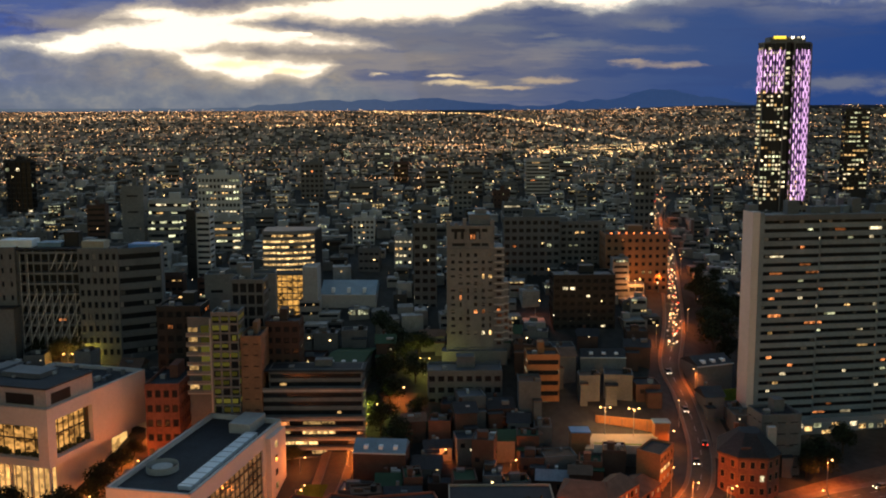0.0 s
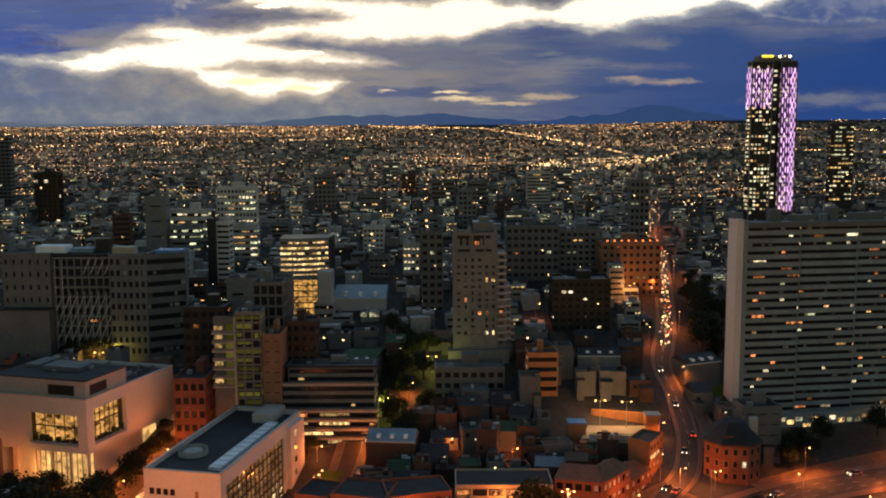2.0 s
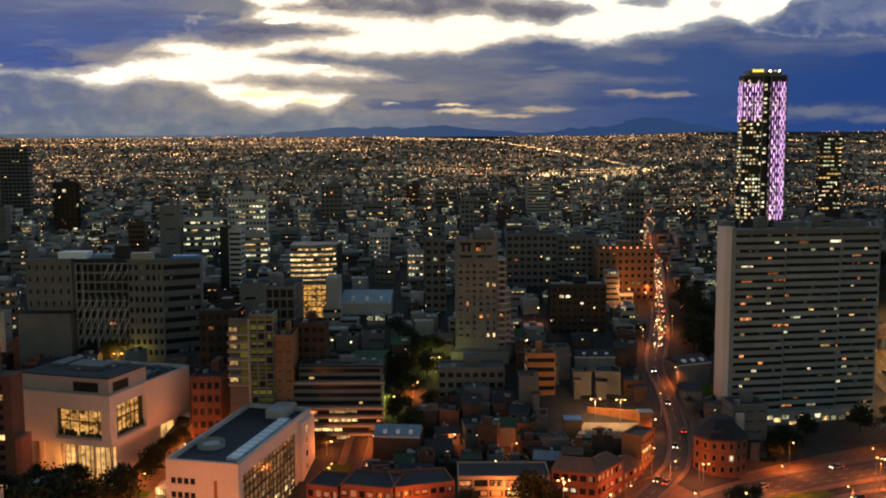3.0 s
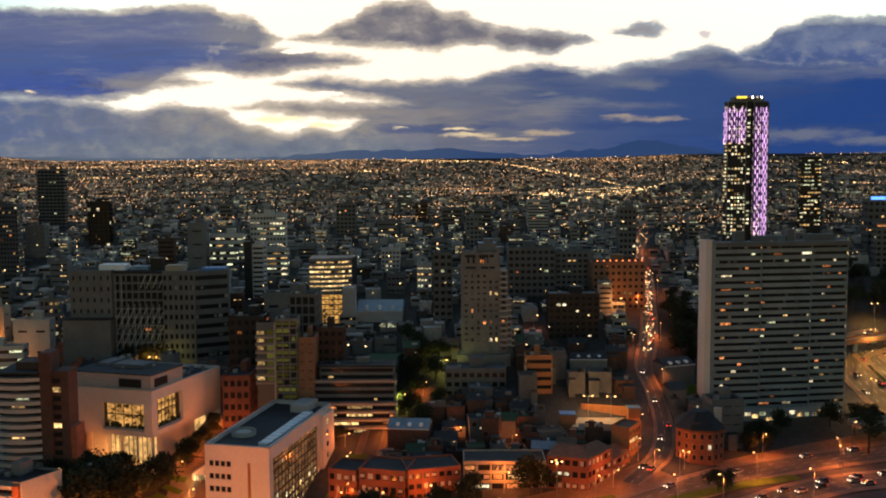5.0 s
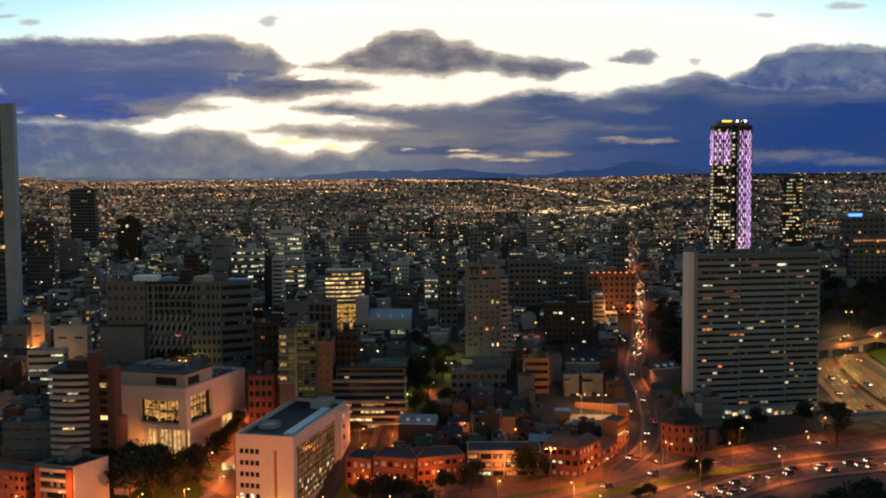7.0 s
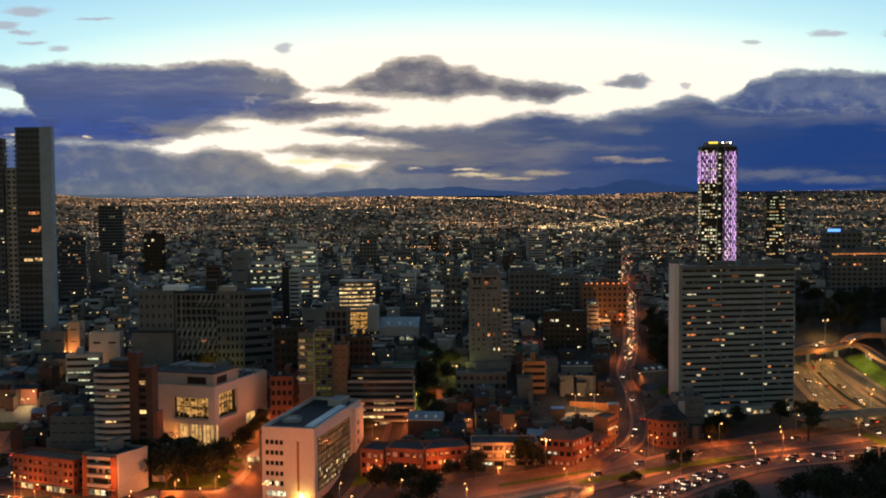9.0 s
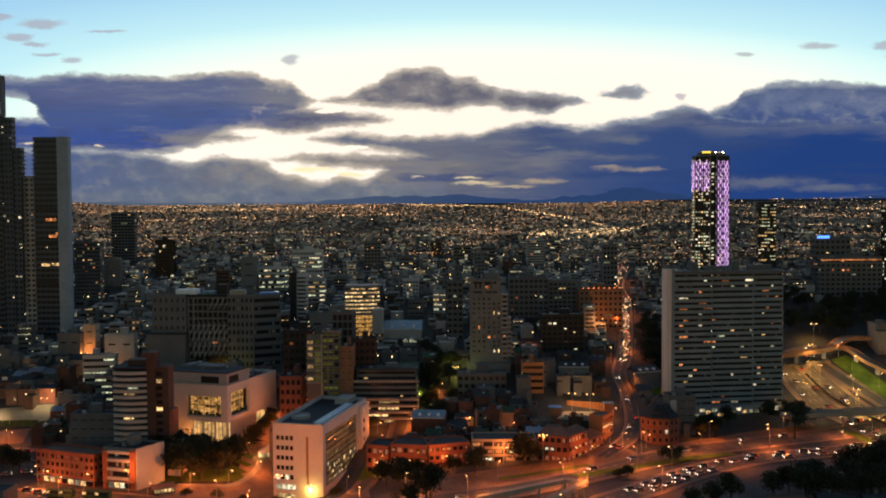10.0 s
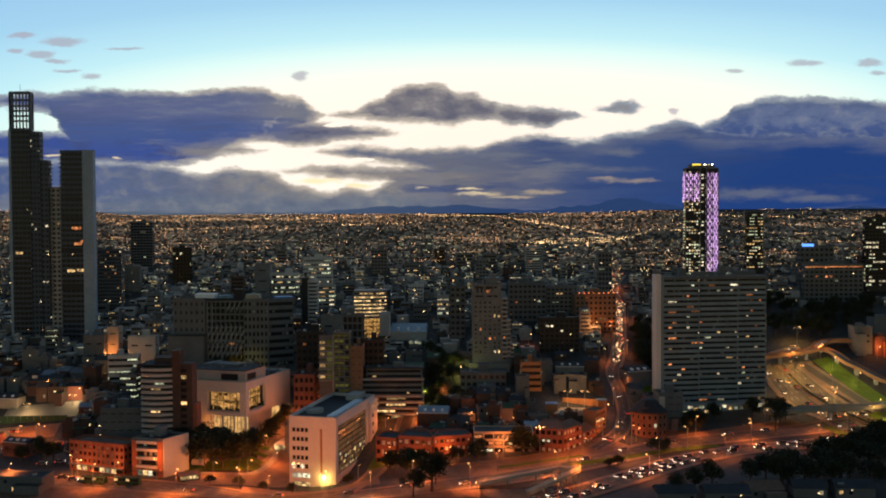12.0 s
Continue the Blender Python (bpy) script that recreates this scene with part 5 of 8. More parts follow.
abox(bm, 214, 250, 411.4, 411.7, 71.6, 72.2)
tagged(part("roof_sign", bm, G_ORANGE), "orange light strip on the hotel roof edge", "sign")

# ---- middle distance ----
def stone_tower():
    """A pale stone tower of flats: irregular windows, a loggia storey under the roof, wings stepping down at one side."""
    t = thing("stepped_tower", "pale stone apartment tower with stepped upper floors", "building")
    y0, x0, x1, zt = 318.0, 1.0, 16.9, 71.3
    p, e, n, ln = Vector((x0, y0)), Vector((1, 0)), Vector((0, -1)), x1 - x0
    rr = random.Random(6)
    cols = [ln * f for f in (0.13, 0.29, 0.45, 0.61, 0.77, 0.92)]
    lamps = {(3, 4): G_WARM, (3, 5): G_WARM, (6, 1): G_ORANGE, (8, 3): G_ORANGE, (8, 4): G_ORANGE, (11, 4): G_WHITE, (11, 5): G_WARM}
    holes, panes = [], []
    for k in range(12):
        z = 61.3 - 2.42 * k
        for c, a in enumerate(cols):
            q = rr.random()
            if q < 0.14 and (k, c) not in lamps:
                continue
            w, h = (0.55, 0.62) if q < 0.62 else (0.75, 0.35) if q < 0.82 else (0.32, 0.8)
            holes.append((a - w, a + w, z - h, z + h))
            panes.append(((k, c), a, z, w, h))
    for a, b, c, d in ((0.10, 0.42, 69.0, 70.2), (0.47, 0.86, 69.0, 70.2), (0.16, 0.22, 66.6, 69.0), (0.30, 0.36, 66.6, 69.0), (0.48, 0.62, 66.4, 69.0), (0.68, 0.74, 66.6, 69.0), (0.12, 0.42, 64.3, 65.3), (0.52, 0.88, 64.3, 65.3)):
        holes.append((ln * a, ln * b, c, d))
    w = bmesh.new()
    holed(w, p, e, n, ln, 22, zt, holes, -0.6)
    for i in (1, 2, 3):
        q, ee, nn, l2 = edge([(x0, y0), (x1, y0), (x1, y0 + 13), (x0, y0 + 13)], i)
        obox(w, q, ee, nn, 0, l2, -0.5, 0, 22, zt)
    part("wall", w, M_STONE, t)
    # black core gives the window and loggia openings their shade by colour
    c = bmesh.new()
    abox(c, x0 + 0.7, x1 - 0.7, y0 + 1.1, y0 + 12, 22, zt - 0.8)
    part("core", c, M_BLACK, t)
    for key, a, z, hw, hh in panes:
        if key in lamps:
            pane("lit_window", lamps[key], t, p, e, a, -0.4, z, 2 * hw, 2 * hh, n)
        elif rr.random() < 0.35:
            pane("curtained_window", M_CURTAIN, t, p, e, a, -0.45, z, 2 * hw, hh * rr.uniform(0.8, 2.0), n)
    for a in (0.52, 0.58):
        pane("lit_window", G_ORANGE, t, p, e, ln * a, -0.4, 67.4, 0.6, 1.5, n)
    for z in (63.2, 70.8, 29.2):
        bar("cornice", M_STONE, t, (x0 - 0.3, y0), (1, 0), (0, -1), 0, ln + 0.6, 0, 0.35, z, z + 0.35)
    for a in (0.0, 0.385, 0.71, 0.97):
        bar("pilaster", M_STONE, t, p, e, n, ln * a, ln * a + 0.45, 0, 0.22, 29, zt)
    rf = bmesh.new()
    abox(rf, x0 + 0.2, x1 - 0.2, y0 + 0.3, y0 + 12.8, zt - 0.5, zt)
    part("roof", rf, M_ROOF, t)
    for q, z in (((x0, y0), 1.6), ((x1 - 1.2, y0), 1.9), ((x0 + 2.6, y0), 0.8), ((x0 + 5.4, y0), 2.4)):
        bar("turret", M_STONE, t, q, (1, 0), (0, 1), 0, 1.2, 0, 1.2, zt, zt + z)
    pent = bmesh.new()
    abox(pent, 8.6, 15.6, y0 + 3, y0 + 11, zt, zt + 3.2)
    abox(pent, 10.6, 14.4, y0 + 4, y0 + 9, zt + 3.2, zt + 5.2)
    part("penthouse", pent, M_STONE, t)
    cap = bmesh.new()
    abox(cap, 8.3, 15.9, y0 + 2.7, y0 + 11.3, zt + 3.2, zt + 3.5)
    part("penthouse_roof", cap, M_SLATE, t)
    # wings stepping down, each storey with a pale terrace edge
    for a, b, back, top in ((16.9, 20.2, 1.6, 63.5), (20.2, 22.0, 3.0, 51.5), (22.0, 23.4, 4.4, 38.5)):
        wb = bmesh.new()
        abox(wb, a, b, y0 + back, y0 + 13, 22, top)
        part("wing", wb, M_STONE, t)
        k = 0
        while top - k * 2.42 > 30:
            z = top - k * 2.42
            bar("terrace_edge", M_CONCL, t, (a, y0 + back), (1, 0), (0, -1), 0.1, b - a + 0.25, 0, 0.45, z - 0.25, z + 0.2)
            if rr.random() < 0.8:
                pane("window", M_GLASS, t, Vector((a, y0 + back)), Vector((1, 0)), (b - a) * 0.55, 0.02, z - 1.3, (b - a) * 0.5, 1.0, Vector((0, -1)), 0.1)
            k += 1
    pane("lit_window", G_ORANGE, t, Vector((16.9, y0 + 1.6)), Vector((1, 0)), 1.6, 0.06, 42.0, 1.0, 1.2, Vector((0, -1)), 0.1)
    pb = bmesh.new()
    abox(pb, x0 - 1.8, 21.4, y0 - 1.4, y0 + 8, 21, 28.6)
    part("plinth", pb, M_STONE, t)


stone_tower()
building("office_block", "black building with a white roof edge", rect(50, 336, 22, 14), 28, 50, 8, 2.6, M_BLACK, lit=0.05, roof=M_ROOFL, colours=[G_WHITE], sill=0.5)
building("apartment_building", "rendered apartment building with red roof lamps", rect(74.5, 365, 24, 16), 36, 60.5, 8, 2.6, M_TERRA, lit=0.07, colours=[G_ORANGE, G_WARM], sill=0.55, pier=0.5)
rl = thing("roof_lamps", "row of small red-orange lamps on a roof edge", "lamps")
for k in range(8):
    pane("lamp", G_EDGE, rl, Vector((64, 364.9)), Vector((1, 0)), 0.8 + 2.9 * k, 0.0, 61.9, 0.5, 0.45, Vector((0, -1)), 0.4)
for nm, lab, f, a, b, fl_, bay, wl, lt in (
    ("office_tower", "black and white striped apartment tower", rect(-94.6, 375, 5.4, 8), 42, 71.5, 13, 5.4, M_CONCL, 0.05),
    ("office_block", "black windowless lift tower beside the striped flats", rect(-99.2, 374.5, 3.6, 7), 42, 72.8, 6, 3.6, M_BLACK, 0.0),
    ("office_block", "low lit office wing behind the striped flats", rect(-91, 395, 14, 6), 52, 67.5, 6, 1.8, M_CONC, 0.5),
    ("office_block", "low office wing with yellow lit windows", rect(-116.7, 398, 13.5, 6), 54, 68, 5, 1.8, M_CONCM, 0.45),
    ("office_block", "blank grey rendered tower block", rect(-130.4, 402, 9.3, 6), 54, 81, 4, 9.0, M_CONCM, 0.0),
    ("apartment_tower", "dark residential tower with many small lit windows", rect(-226.3, 398, 15.3, 6), 52, 92.5, 18, 1.5, M_CONCD, 0.16),
    ("office_block", "blank grey tower with a lit glazed side", rect(-219, 418, 10.4, 5), 62, 80.6, 8, 3.4, M_CONCM, 0.12),
    ("office_block", "small dark office with white lit windows", rect(-181.7, 343, 8.4, 6), 32, 52, 6, 2.0, M_CONCD, 0.4),
    ("warehouse", "rendered block with an orange-lit end wall", rect(-203, 338, 6.5, 7), 31, 49.4, 3, 6.0, M_CREAM, 0.0),
    ("warehouse", "low hall with a blue sheet roof", rect(-212, 333, 12, 8), 29, 45.5, 2, 6.0, M_CONCD, 0.05),
    ("office_tower", "dark square tower far up the plain", rect(-59.5, 440, 10.5, 6), 70, 88, 8, 2.0, M_CONCD, 0.03),
    ("office_tower", "white office tower with lit floors", rect(-98, 420, 18.6, 5), 62, 83.8, 8, 1.7, M_CONCL, 0.28),
    ("office_block", "white office block with lit floors", rect(-117.7, 410, 17.3, 6), 58, 74.4, 5, 1.6, M_CONCL, 0.55),
    ("stair_tower", "grey tower with a yellow-green glass stair", rect(-65, 276, 8, 9), 10, 51, 15, 2.6, M_CONCM, 0.9),
    # next: brick coloured terracotta for the orange lamplight on it
    ("brick_block", "blank dark brick building beside the stair tower", rect(-57.8, 277, 6, 13), 10, 43.5, 10, 3.0, M_TERRA, 0.06),
    ("brick_block", "red brick building with a lit ground floor", rect(-84, 274.5, 10, 20), 8, 30.2, 5, 2.4, M_BRICKM, 0.16),
    ("office_block", "dark rendered tower behind the stair tower", rect(-61.2, 292, 10, 9), 14, 58, 12, 2.4, M_CONCD, 0.04),
    ("office_block", "low dark wing beside the rendered tower", rect(-50.5, 290, 10.5, 10), 14, 45, 9, 2.6, M_BRICKD, 0.08),
    ("warehouse", "long pale hall with blank walls and a thin roof edge", rect(-70.5, 326, 24, 9, 6), 24, 54.5, 3, 8.0, M_CONCM, 0.0),
    ("warehouse", "small white blank-walled stair house", rect(-108.6, 371, 4, 5), 40, 49.6, 2, 4.0, M_CONCL, 0.0),
    ("office_block", "dark block with a few lit windows", rect(-84.5, 298, 14, 12), 14, 49, 9, 3.0, M_BLACK, 0.1),
    ("office_tower", "far ribbed grey tower", rect(44.3, 440, 11.3, 9), 66, 87, 13, 2.2, M_CONC, 0.08),
    ("office_tower", "far pale twin tower", rect(9.1, 420, 8.2, 8), 60, 80.5, 9, 2.2, M_CONCM, 0.06),
    ("office_block", "dark square tower behind the houses", rect(-6.8, 352, 8.6, 12), 36, 68, 10, 2.6, M_CONCD, 0.05),
    ("office_block", "dark office block with balconies", rect(34.8, 372, 22, 12), 40, 67.5, 9, 2.6, M_CONCD, 0.08),
    ("office_block", "grey flats with lit kitchens", rect(56, 380, 18, 12), 44, 64.5, 8, 2.6, M_CONCM, 0.1),
    ("office_tower", "narrow dark tower beside the street", rect(87, 410, 8.6, 8), 54, 83.6, 10, 2.4, M_CONCD, 0.1),
    ("louvred_block", "low white building with brightly lit louvres", rect(-187.8, 311, 16, 7, 8), 20, 36.6, 5, 3.0, M_CONC, 0.4),
    ("office_block", "small block with yellow lit floors", rect(-180.8, 298, 8.9, 7), 16, 28.2, 4, 3.0, M_CONCD, 0.7),
    ("warehouse", "plain grey windowless hall", rect(-183.3, 328, 15.6, 6), 27, 45, 2, 8.0, M_CONC, 0.0),
    ("office_block", "pale flats beside the avenue", rect(-33.2, 398, 9, 9), 53, 66, 6, 1.8, M_CONCL, 0.15),
    ("office_block", "small lit office cube between houses", rect(-16, 379, 7, 8), 46, 60, 5, 1.6, M_CONC, 0.75),
    # the lamplight that turns these flats orange is put into their render
    ("apartment_building", "orange-lit flats above the houses", rect(31, 297, 10.5, 9), 14, 31, 5, 2.6, M_ORANGE, 0.3),
    ("apartment_building", "dark flats with white windows below the stone tower", rect(6, 298, 24, 12), 15, 26, 3, 3.0, M_CONCD, 0.02),
):
    rib = lab.startswith(("low lit", "low office", "small block", "orange-lit flats", "far ribbed", "low white", "black and white", "white office block"))
    cs = [G_WARM, G_WHITE, G_COOL] if lt > 0.2 else None
    if "louvres" in lab or "yellow lit" in lab:
        cs = [G_COOL]
    if "yellow-green" in lab:
        cs = [G_YGREEN]
    sl, pr = (0.22, 0.2) if "stair" in lab else (0.55, 0.1) if rib else (0.5, 0.35)
    if "blank" in lab or "windowless" in lab or nm == "warehouse":
        sl, pr = 0.9, 0.5
    building(nm, lab, f, a, b, fl_, bay, wl, lit=lt, colours=cs, ribbon=rib, sill=sl, pier=pr, roof=M_BLUE if "blue sheet" in lab else M_ROOFL if "white" in lab else M_ROOF, curtains=0.12 if wl in (M_CONC, M_CONCM) else 0.0)


tb = building("terrace_building", "long dark building with setback terraces and warm lit lower floors", rect(-40.8, 276, 32.5, 14), 4, 19, 5, 2.8, M_CONCM, lit=0.35, colours=[G_WARM, G_WARM, G_ORANGE], ribbon=True, sill=0.5, pier=0.2, plant=False, seed=3)
building("tier", "", rect(-40.8, 278.0, 31.5, 11), 19, 27.0, 3, 2.8, M_CONCM, lit=0.12, colours=[G_WARM], ribbon=True, into=tb, plant=False, sill=0.45, pier=0.2, seed=5)
building("tier", "", rect(-39.5, 281, 28, 8), 27.0, 32.0, 2, 2.8, M_CONCM, lit=0.1, colours=[G_WARM], ribbon=True, into=tb, plant=True, sill=0.45, pier=0.2, seed=6)


for z, out, y_ in ((7.0, 1.3, 276), (10.0, 1.3, 276), (13.0, 1.3, 276), (16.0, 1.3, 276), (19.2, 1.6, 276), (27.2, 0.6, 278)):
    bar("balcony_slab", M_CONC, tb, (-57.2, y_), (1, 0), (0, -1), -0.6, 33.2, -0.2, out, z - 0.25, z + 0.2)
    bar("balcony_front", M_CONCM, tb, (-57.2, y_), (1, 0), (0, -1), -0.5, 33.1, out - 0.15, out - 0.02, z + 0.22, z + 0.8)
bar("roof_overhang", M_ROOF, tb, (-55.5, 280), (1, 0), (0, 1), 0, 31, 0, 10, 32.2, 32.8)


ls = thing("open_stair", "lamplit open stair landings beside a dark block", "stair")
for k in range(7):
    z = 27.5 + 2.9 * k
    bar("landing", M_CONC, ls, (-76.6, 278.5), (1, 0), (0, -1), 0, 7.4, 0, 2.2, z - 0.35, z)
    bar("railing", M_CONCM, ls, (-76.6, 278.5), (1, 0), (0, -1), 0, 7.4, 2.1, 2.25, z, z + 0.9)
    if k % 2 == 0 or k == 5:
        pane("lit_landing", G_WARM, ls, Vector((-76.6, 278.4)), Vector((1, 0)), 1.6, 0.0, z + 1.35, 2.6, 1.3, Vector((0, -1)))
    pane("stair_glass", G_YGREEN, ls, Vector((-76.6, 278.4)), Vector((1, 0)), 5.2, 0.0, z + 1.5, 2.6, 2.3, Vector((0, -1)))
bar("stair_wall", M_CONCD, ls, (-76.6, 279.2), (1, 0), (0, -1), 0, 7.4, 0, 0.5, 12, 50)
bar("stair_post", M_CONC, ls, (-69.6, 278.5), (1, 0), (0, -1), 0, 0.5, 1.9, 2.3, 12, 50)


def curved_office():
    """Offices with a bowed front of lit bands, and the stair hall below."""
    t = thing("office_block", "bowed office building with continuous warm lit window bands", "building")
    c, rad = Vector((-61.8, 376.0)), 24.0

    def arc(r, a0=257, a1=305, k=12):
        return [(c.x + r * math.cos(radians(a0 + (a1 - a0) * i / k)), c.y + r * math.sin(radians(a0 + (a1 - a0) * i / k))) for i in range(k + 1)]

    core = bmesh.new()
    prism(core, arc(rad - 0.9) + [(-47, 368), (-68, 368)], 34, 66.3)
    part("core", core, M_BLACK, t)
    r = random.Random(4)
    for f in range(14):
        z = 37.6 + f * 2.15
        b = bmesh.new()
        prism(b, arc(rad) + arc(rad - 1.2)[::-1], z, z + 1.2)
        part("floor_band", b, M_STONE, t)
        if f == 13 or f < 6:
            continue
        pts = arc(rad - 0.75)
        for i in range(12):
            if r.random() < 0.93:
                p, q = Vector(pts[i]), Vector(pts[i + 1])
                d = (q - p).normalized()
                pane("lit_window", r.choice([G_BAND, G_BAND, G_WARM]), t, p, d, (q - p).length / 2, 0, z + 1.68 + r.uniform(-0.06, 0.06), (q - p).length * r.uniform(0.75, 1.0), r.uniform(0.6, 0.9), Vector((d.y, -d.x)))
    cap = bmesh.new()
    prism(cap, arc(rad - 0.4) + [(-47, 368), (-68, 368)], 66.3, 66.9)
    part("roof", cap, M_ROOFL, t)
    s = thing("stair_hall", "glowing glazed stair hall between plain grey walls", "building")
    body = bmesh.new()
    abox(body, -65.2, -51.6, 345.8, 353, 32, 51.6)
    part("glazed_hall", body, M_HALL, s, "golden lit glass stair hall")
    fk = bmesh.new()
    abox(fk, -51.6, -46.2, 344.6, 355, 30, 54.6)
    part("flank_wall", fk, M_CONC, s, "blank grey flank wall")
    lf = bmesh.new()
    abox(lf, -73.5, -65.2, 344.9, 354, 30, 47.5)
    part("side_wall", lf, M_CONCM, s, "plain grey rendered block")
    for j in range(8):
        bar("mullion", M_CONCD, s, (-65.2, 345.75), (1, 0), (0, -1), 1.94 * j - 0.1, 1.94 * j + 0.1, 0, 0.3, 34, 51.6)
    for k in range(8):
        bar("landing", M_CONCD, s, (-65.2, 345.75), (1, 0), (0, -1), 0, 13.6, 0, 0.2, 35.3 + 2.3 * k, 35.75 + 2.3 * k)
    bar("roof_slab", M_CONCD, s, (-65.6, 345.6), (1, 0), (0, 1), 0, 14.2, 0, 8, 51.6, 52.2)


curved_office()

# ---- the dark hospital: a blank block, a braced frame and a corner slab ----
def hospital():
    t = building("hospital", "dark hospital block with blank walls and few windows", rect(-154.6, 322, 17.6, 15), 28, 65.6, 8, 2.9, M_CONCD, lit=0.0, sill=0.62, pier=0.72, plant=False, sides=(0, 1), seed=4)
    bar("annex", M_CONCD, t, (-165.5, 318), (1, 0), (0, 1), 0, 20, 0, 5, 26, 46)
    bar("annex_roof", M_ROOF, t, (-165.8, 317.7), (1, 0), (0, 1), 0, 20.6, 0, 5.6, 46, 46.5)
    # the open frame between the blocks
    # its core is black so that the deep recess reads as shade
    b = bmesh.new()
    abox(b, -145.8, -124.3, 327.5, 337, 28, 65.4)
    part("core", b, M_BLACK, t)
    for k in range(10):
        z = 32 + 3.6 * k
        bar("floor_slab", M_CONCM, t, (-145.8, 323.4), (1, 0), (0, 1), 0, 21.5, 0, 4.2, z - 0.35, z + 0.35)
    for k in range(9):
        bar("column", M_CONCM, t, (-145.8, 323.8), (1, 0), (0, 1), 2.62 * k, 2.62 * k + 0.45, 0, 0.6, 28, 65.2)
    bar("roof", M_ROOF, t, (-146, 323), (1, 0), (0, 1), 0, 22, 0, 14, 65.4, 66)
    bar("roof_shed", M_SKYL, t, (-152, 325), (1, 0), (0, 1), 0, 11, 0, 7, 66.1, 68.6)
    bar("roof_shed", M_SLATE, t, (-139.5, 326), (1, 0), (0, 1), 0, 8, 0, 6, 66.1, 67.6)
    bar("lift_house", M_BLACK, t, (-131, 328), (1, 0), (0, 1), 0, 5, 0, 4, 66, 71)
    pane("lit_window", G_ORANGE, t, Vector((-145.8, 323.3)), Vector((1, 0)), 14.6, 0, 41.2, 2.4, 0.7, Vector((0, -1)))
    # the corner slab: a front with a grid of windows and a long banded flank
    building("wing", "", rect(-117.6, 321.6, 13.4, 15), 28, 65.2, 9, 2.4, M_CONCD, lit=0.0, sill=0.5, pier=0.45, plant=False, sides=(0,), into=t, curtains=0.25)
    building("wing", "", [(-110.9, 321.6), (-98.2, 329), (-100, 339), (-110.9, 337)], 28, 65.0, 9, 2.4, M_CONCD, lit=0.02, colours=[G_WHITE], sill=0.55, pier=0.2, plant=False, sides=(0,), into=t, ribbon=True, curtains=0.3)
    bar("roof_sheet", M_BLUE, t, (-109, 328), (1, 0), (0, 1), 0, 9.5, 0, 7, 65.4, 66.6)
    bar("roof_sheet", M_CREAM, t, (-123.6, 324), (1, 0), (0, 1), 0, 7.5, 0, 6, 65.4, 68.2)
    sc = thing("scaffold_lattice", "pale diagonal steel lattice on the dark building's front", "scaffold")
    for k in range(8):
        a = -144.6 + 2.62 * k
        bar("pole", M_CONCL, sc, (a, 323.1), (1, 0), (0, 1), -0.1, 0.1, -0.1, 0.1, 31, 64 if k in (0, 1) else 52)
        for j in range(4 if k > 3 else 3):
            z = 36.5 + 5.6 * j if j < 3 else 61.5
            br = bar("brace", M_CONCL, sc, (0, 0), (1, 0), (0, 1), -0.1, 0.1, -0.1, 0.1, -2.5, 2.5)
            br.matrix_basis = Matrix.LocRotScale((a + 1.3, 322.8, z), Euler((0, 0.42, 0)), (0.26, 0.2, 6.0))


hospital()


# ---- the far city: houses past counting, their windows, and the street lamps of the plain ----
KEEP = []
for ob in list(scene.collection.objects):
    if ob.parent is None and ob.type == 'EMPTY':
        for ch in ob.children:
            if ch.name.startswith(("glazing", "wall", "core")):
                xs = [v.co.x for v in ch.data.vertices]
                ys = [v.co.y for v in ch.data.vertices]
                KEEP.append((min(xs) - 1.5, max(xs) + 1.5, min(ys) - 1.5, max(ys) + 1.5))
ROADS = [(AVENUE, 11), (QUEUE, 9), (STREET, 5.2), (HIGHWAY, 11), (SLIP, 8), (RAMP, 6), (ALLEY, 5), (WESTST, 7)]


def is_free(x, y, r=0.0):
    for a, b, c, d in KEEP:
        if a - r < x < b + r and c - r < y < d + r:
            return False
    for line, w in ROADS:
        for q in line[::2]:
            if abs(q.x - x) < w + r and abs(q.y - y) < w + r and (q.x - x) ** 2 + (q.y - y) ** 2 < (w + r) ** 2:
                return False
    return True




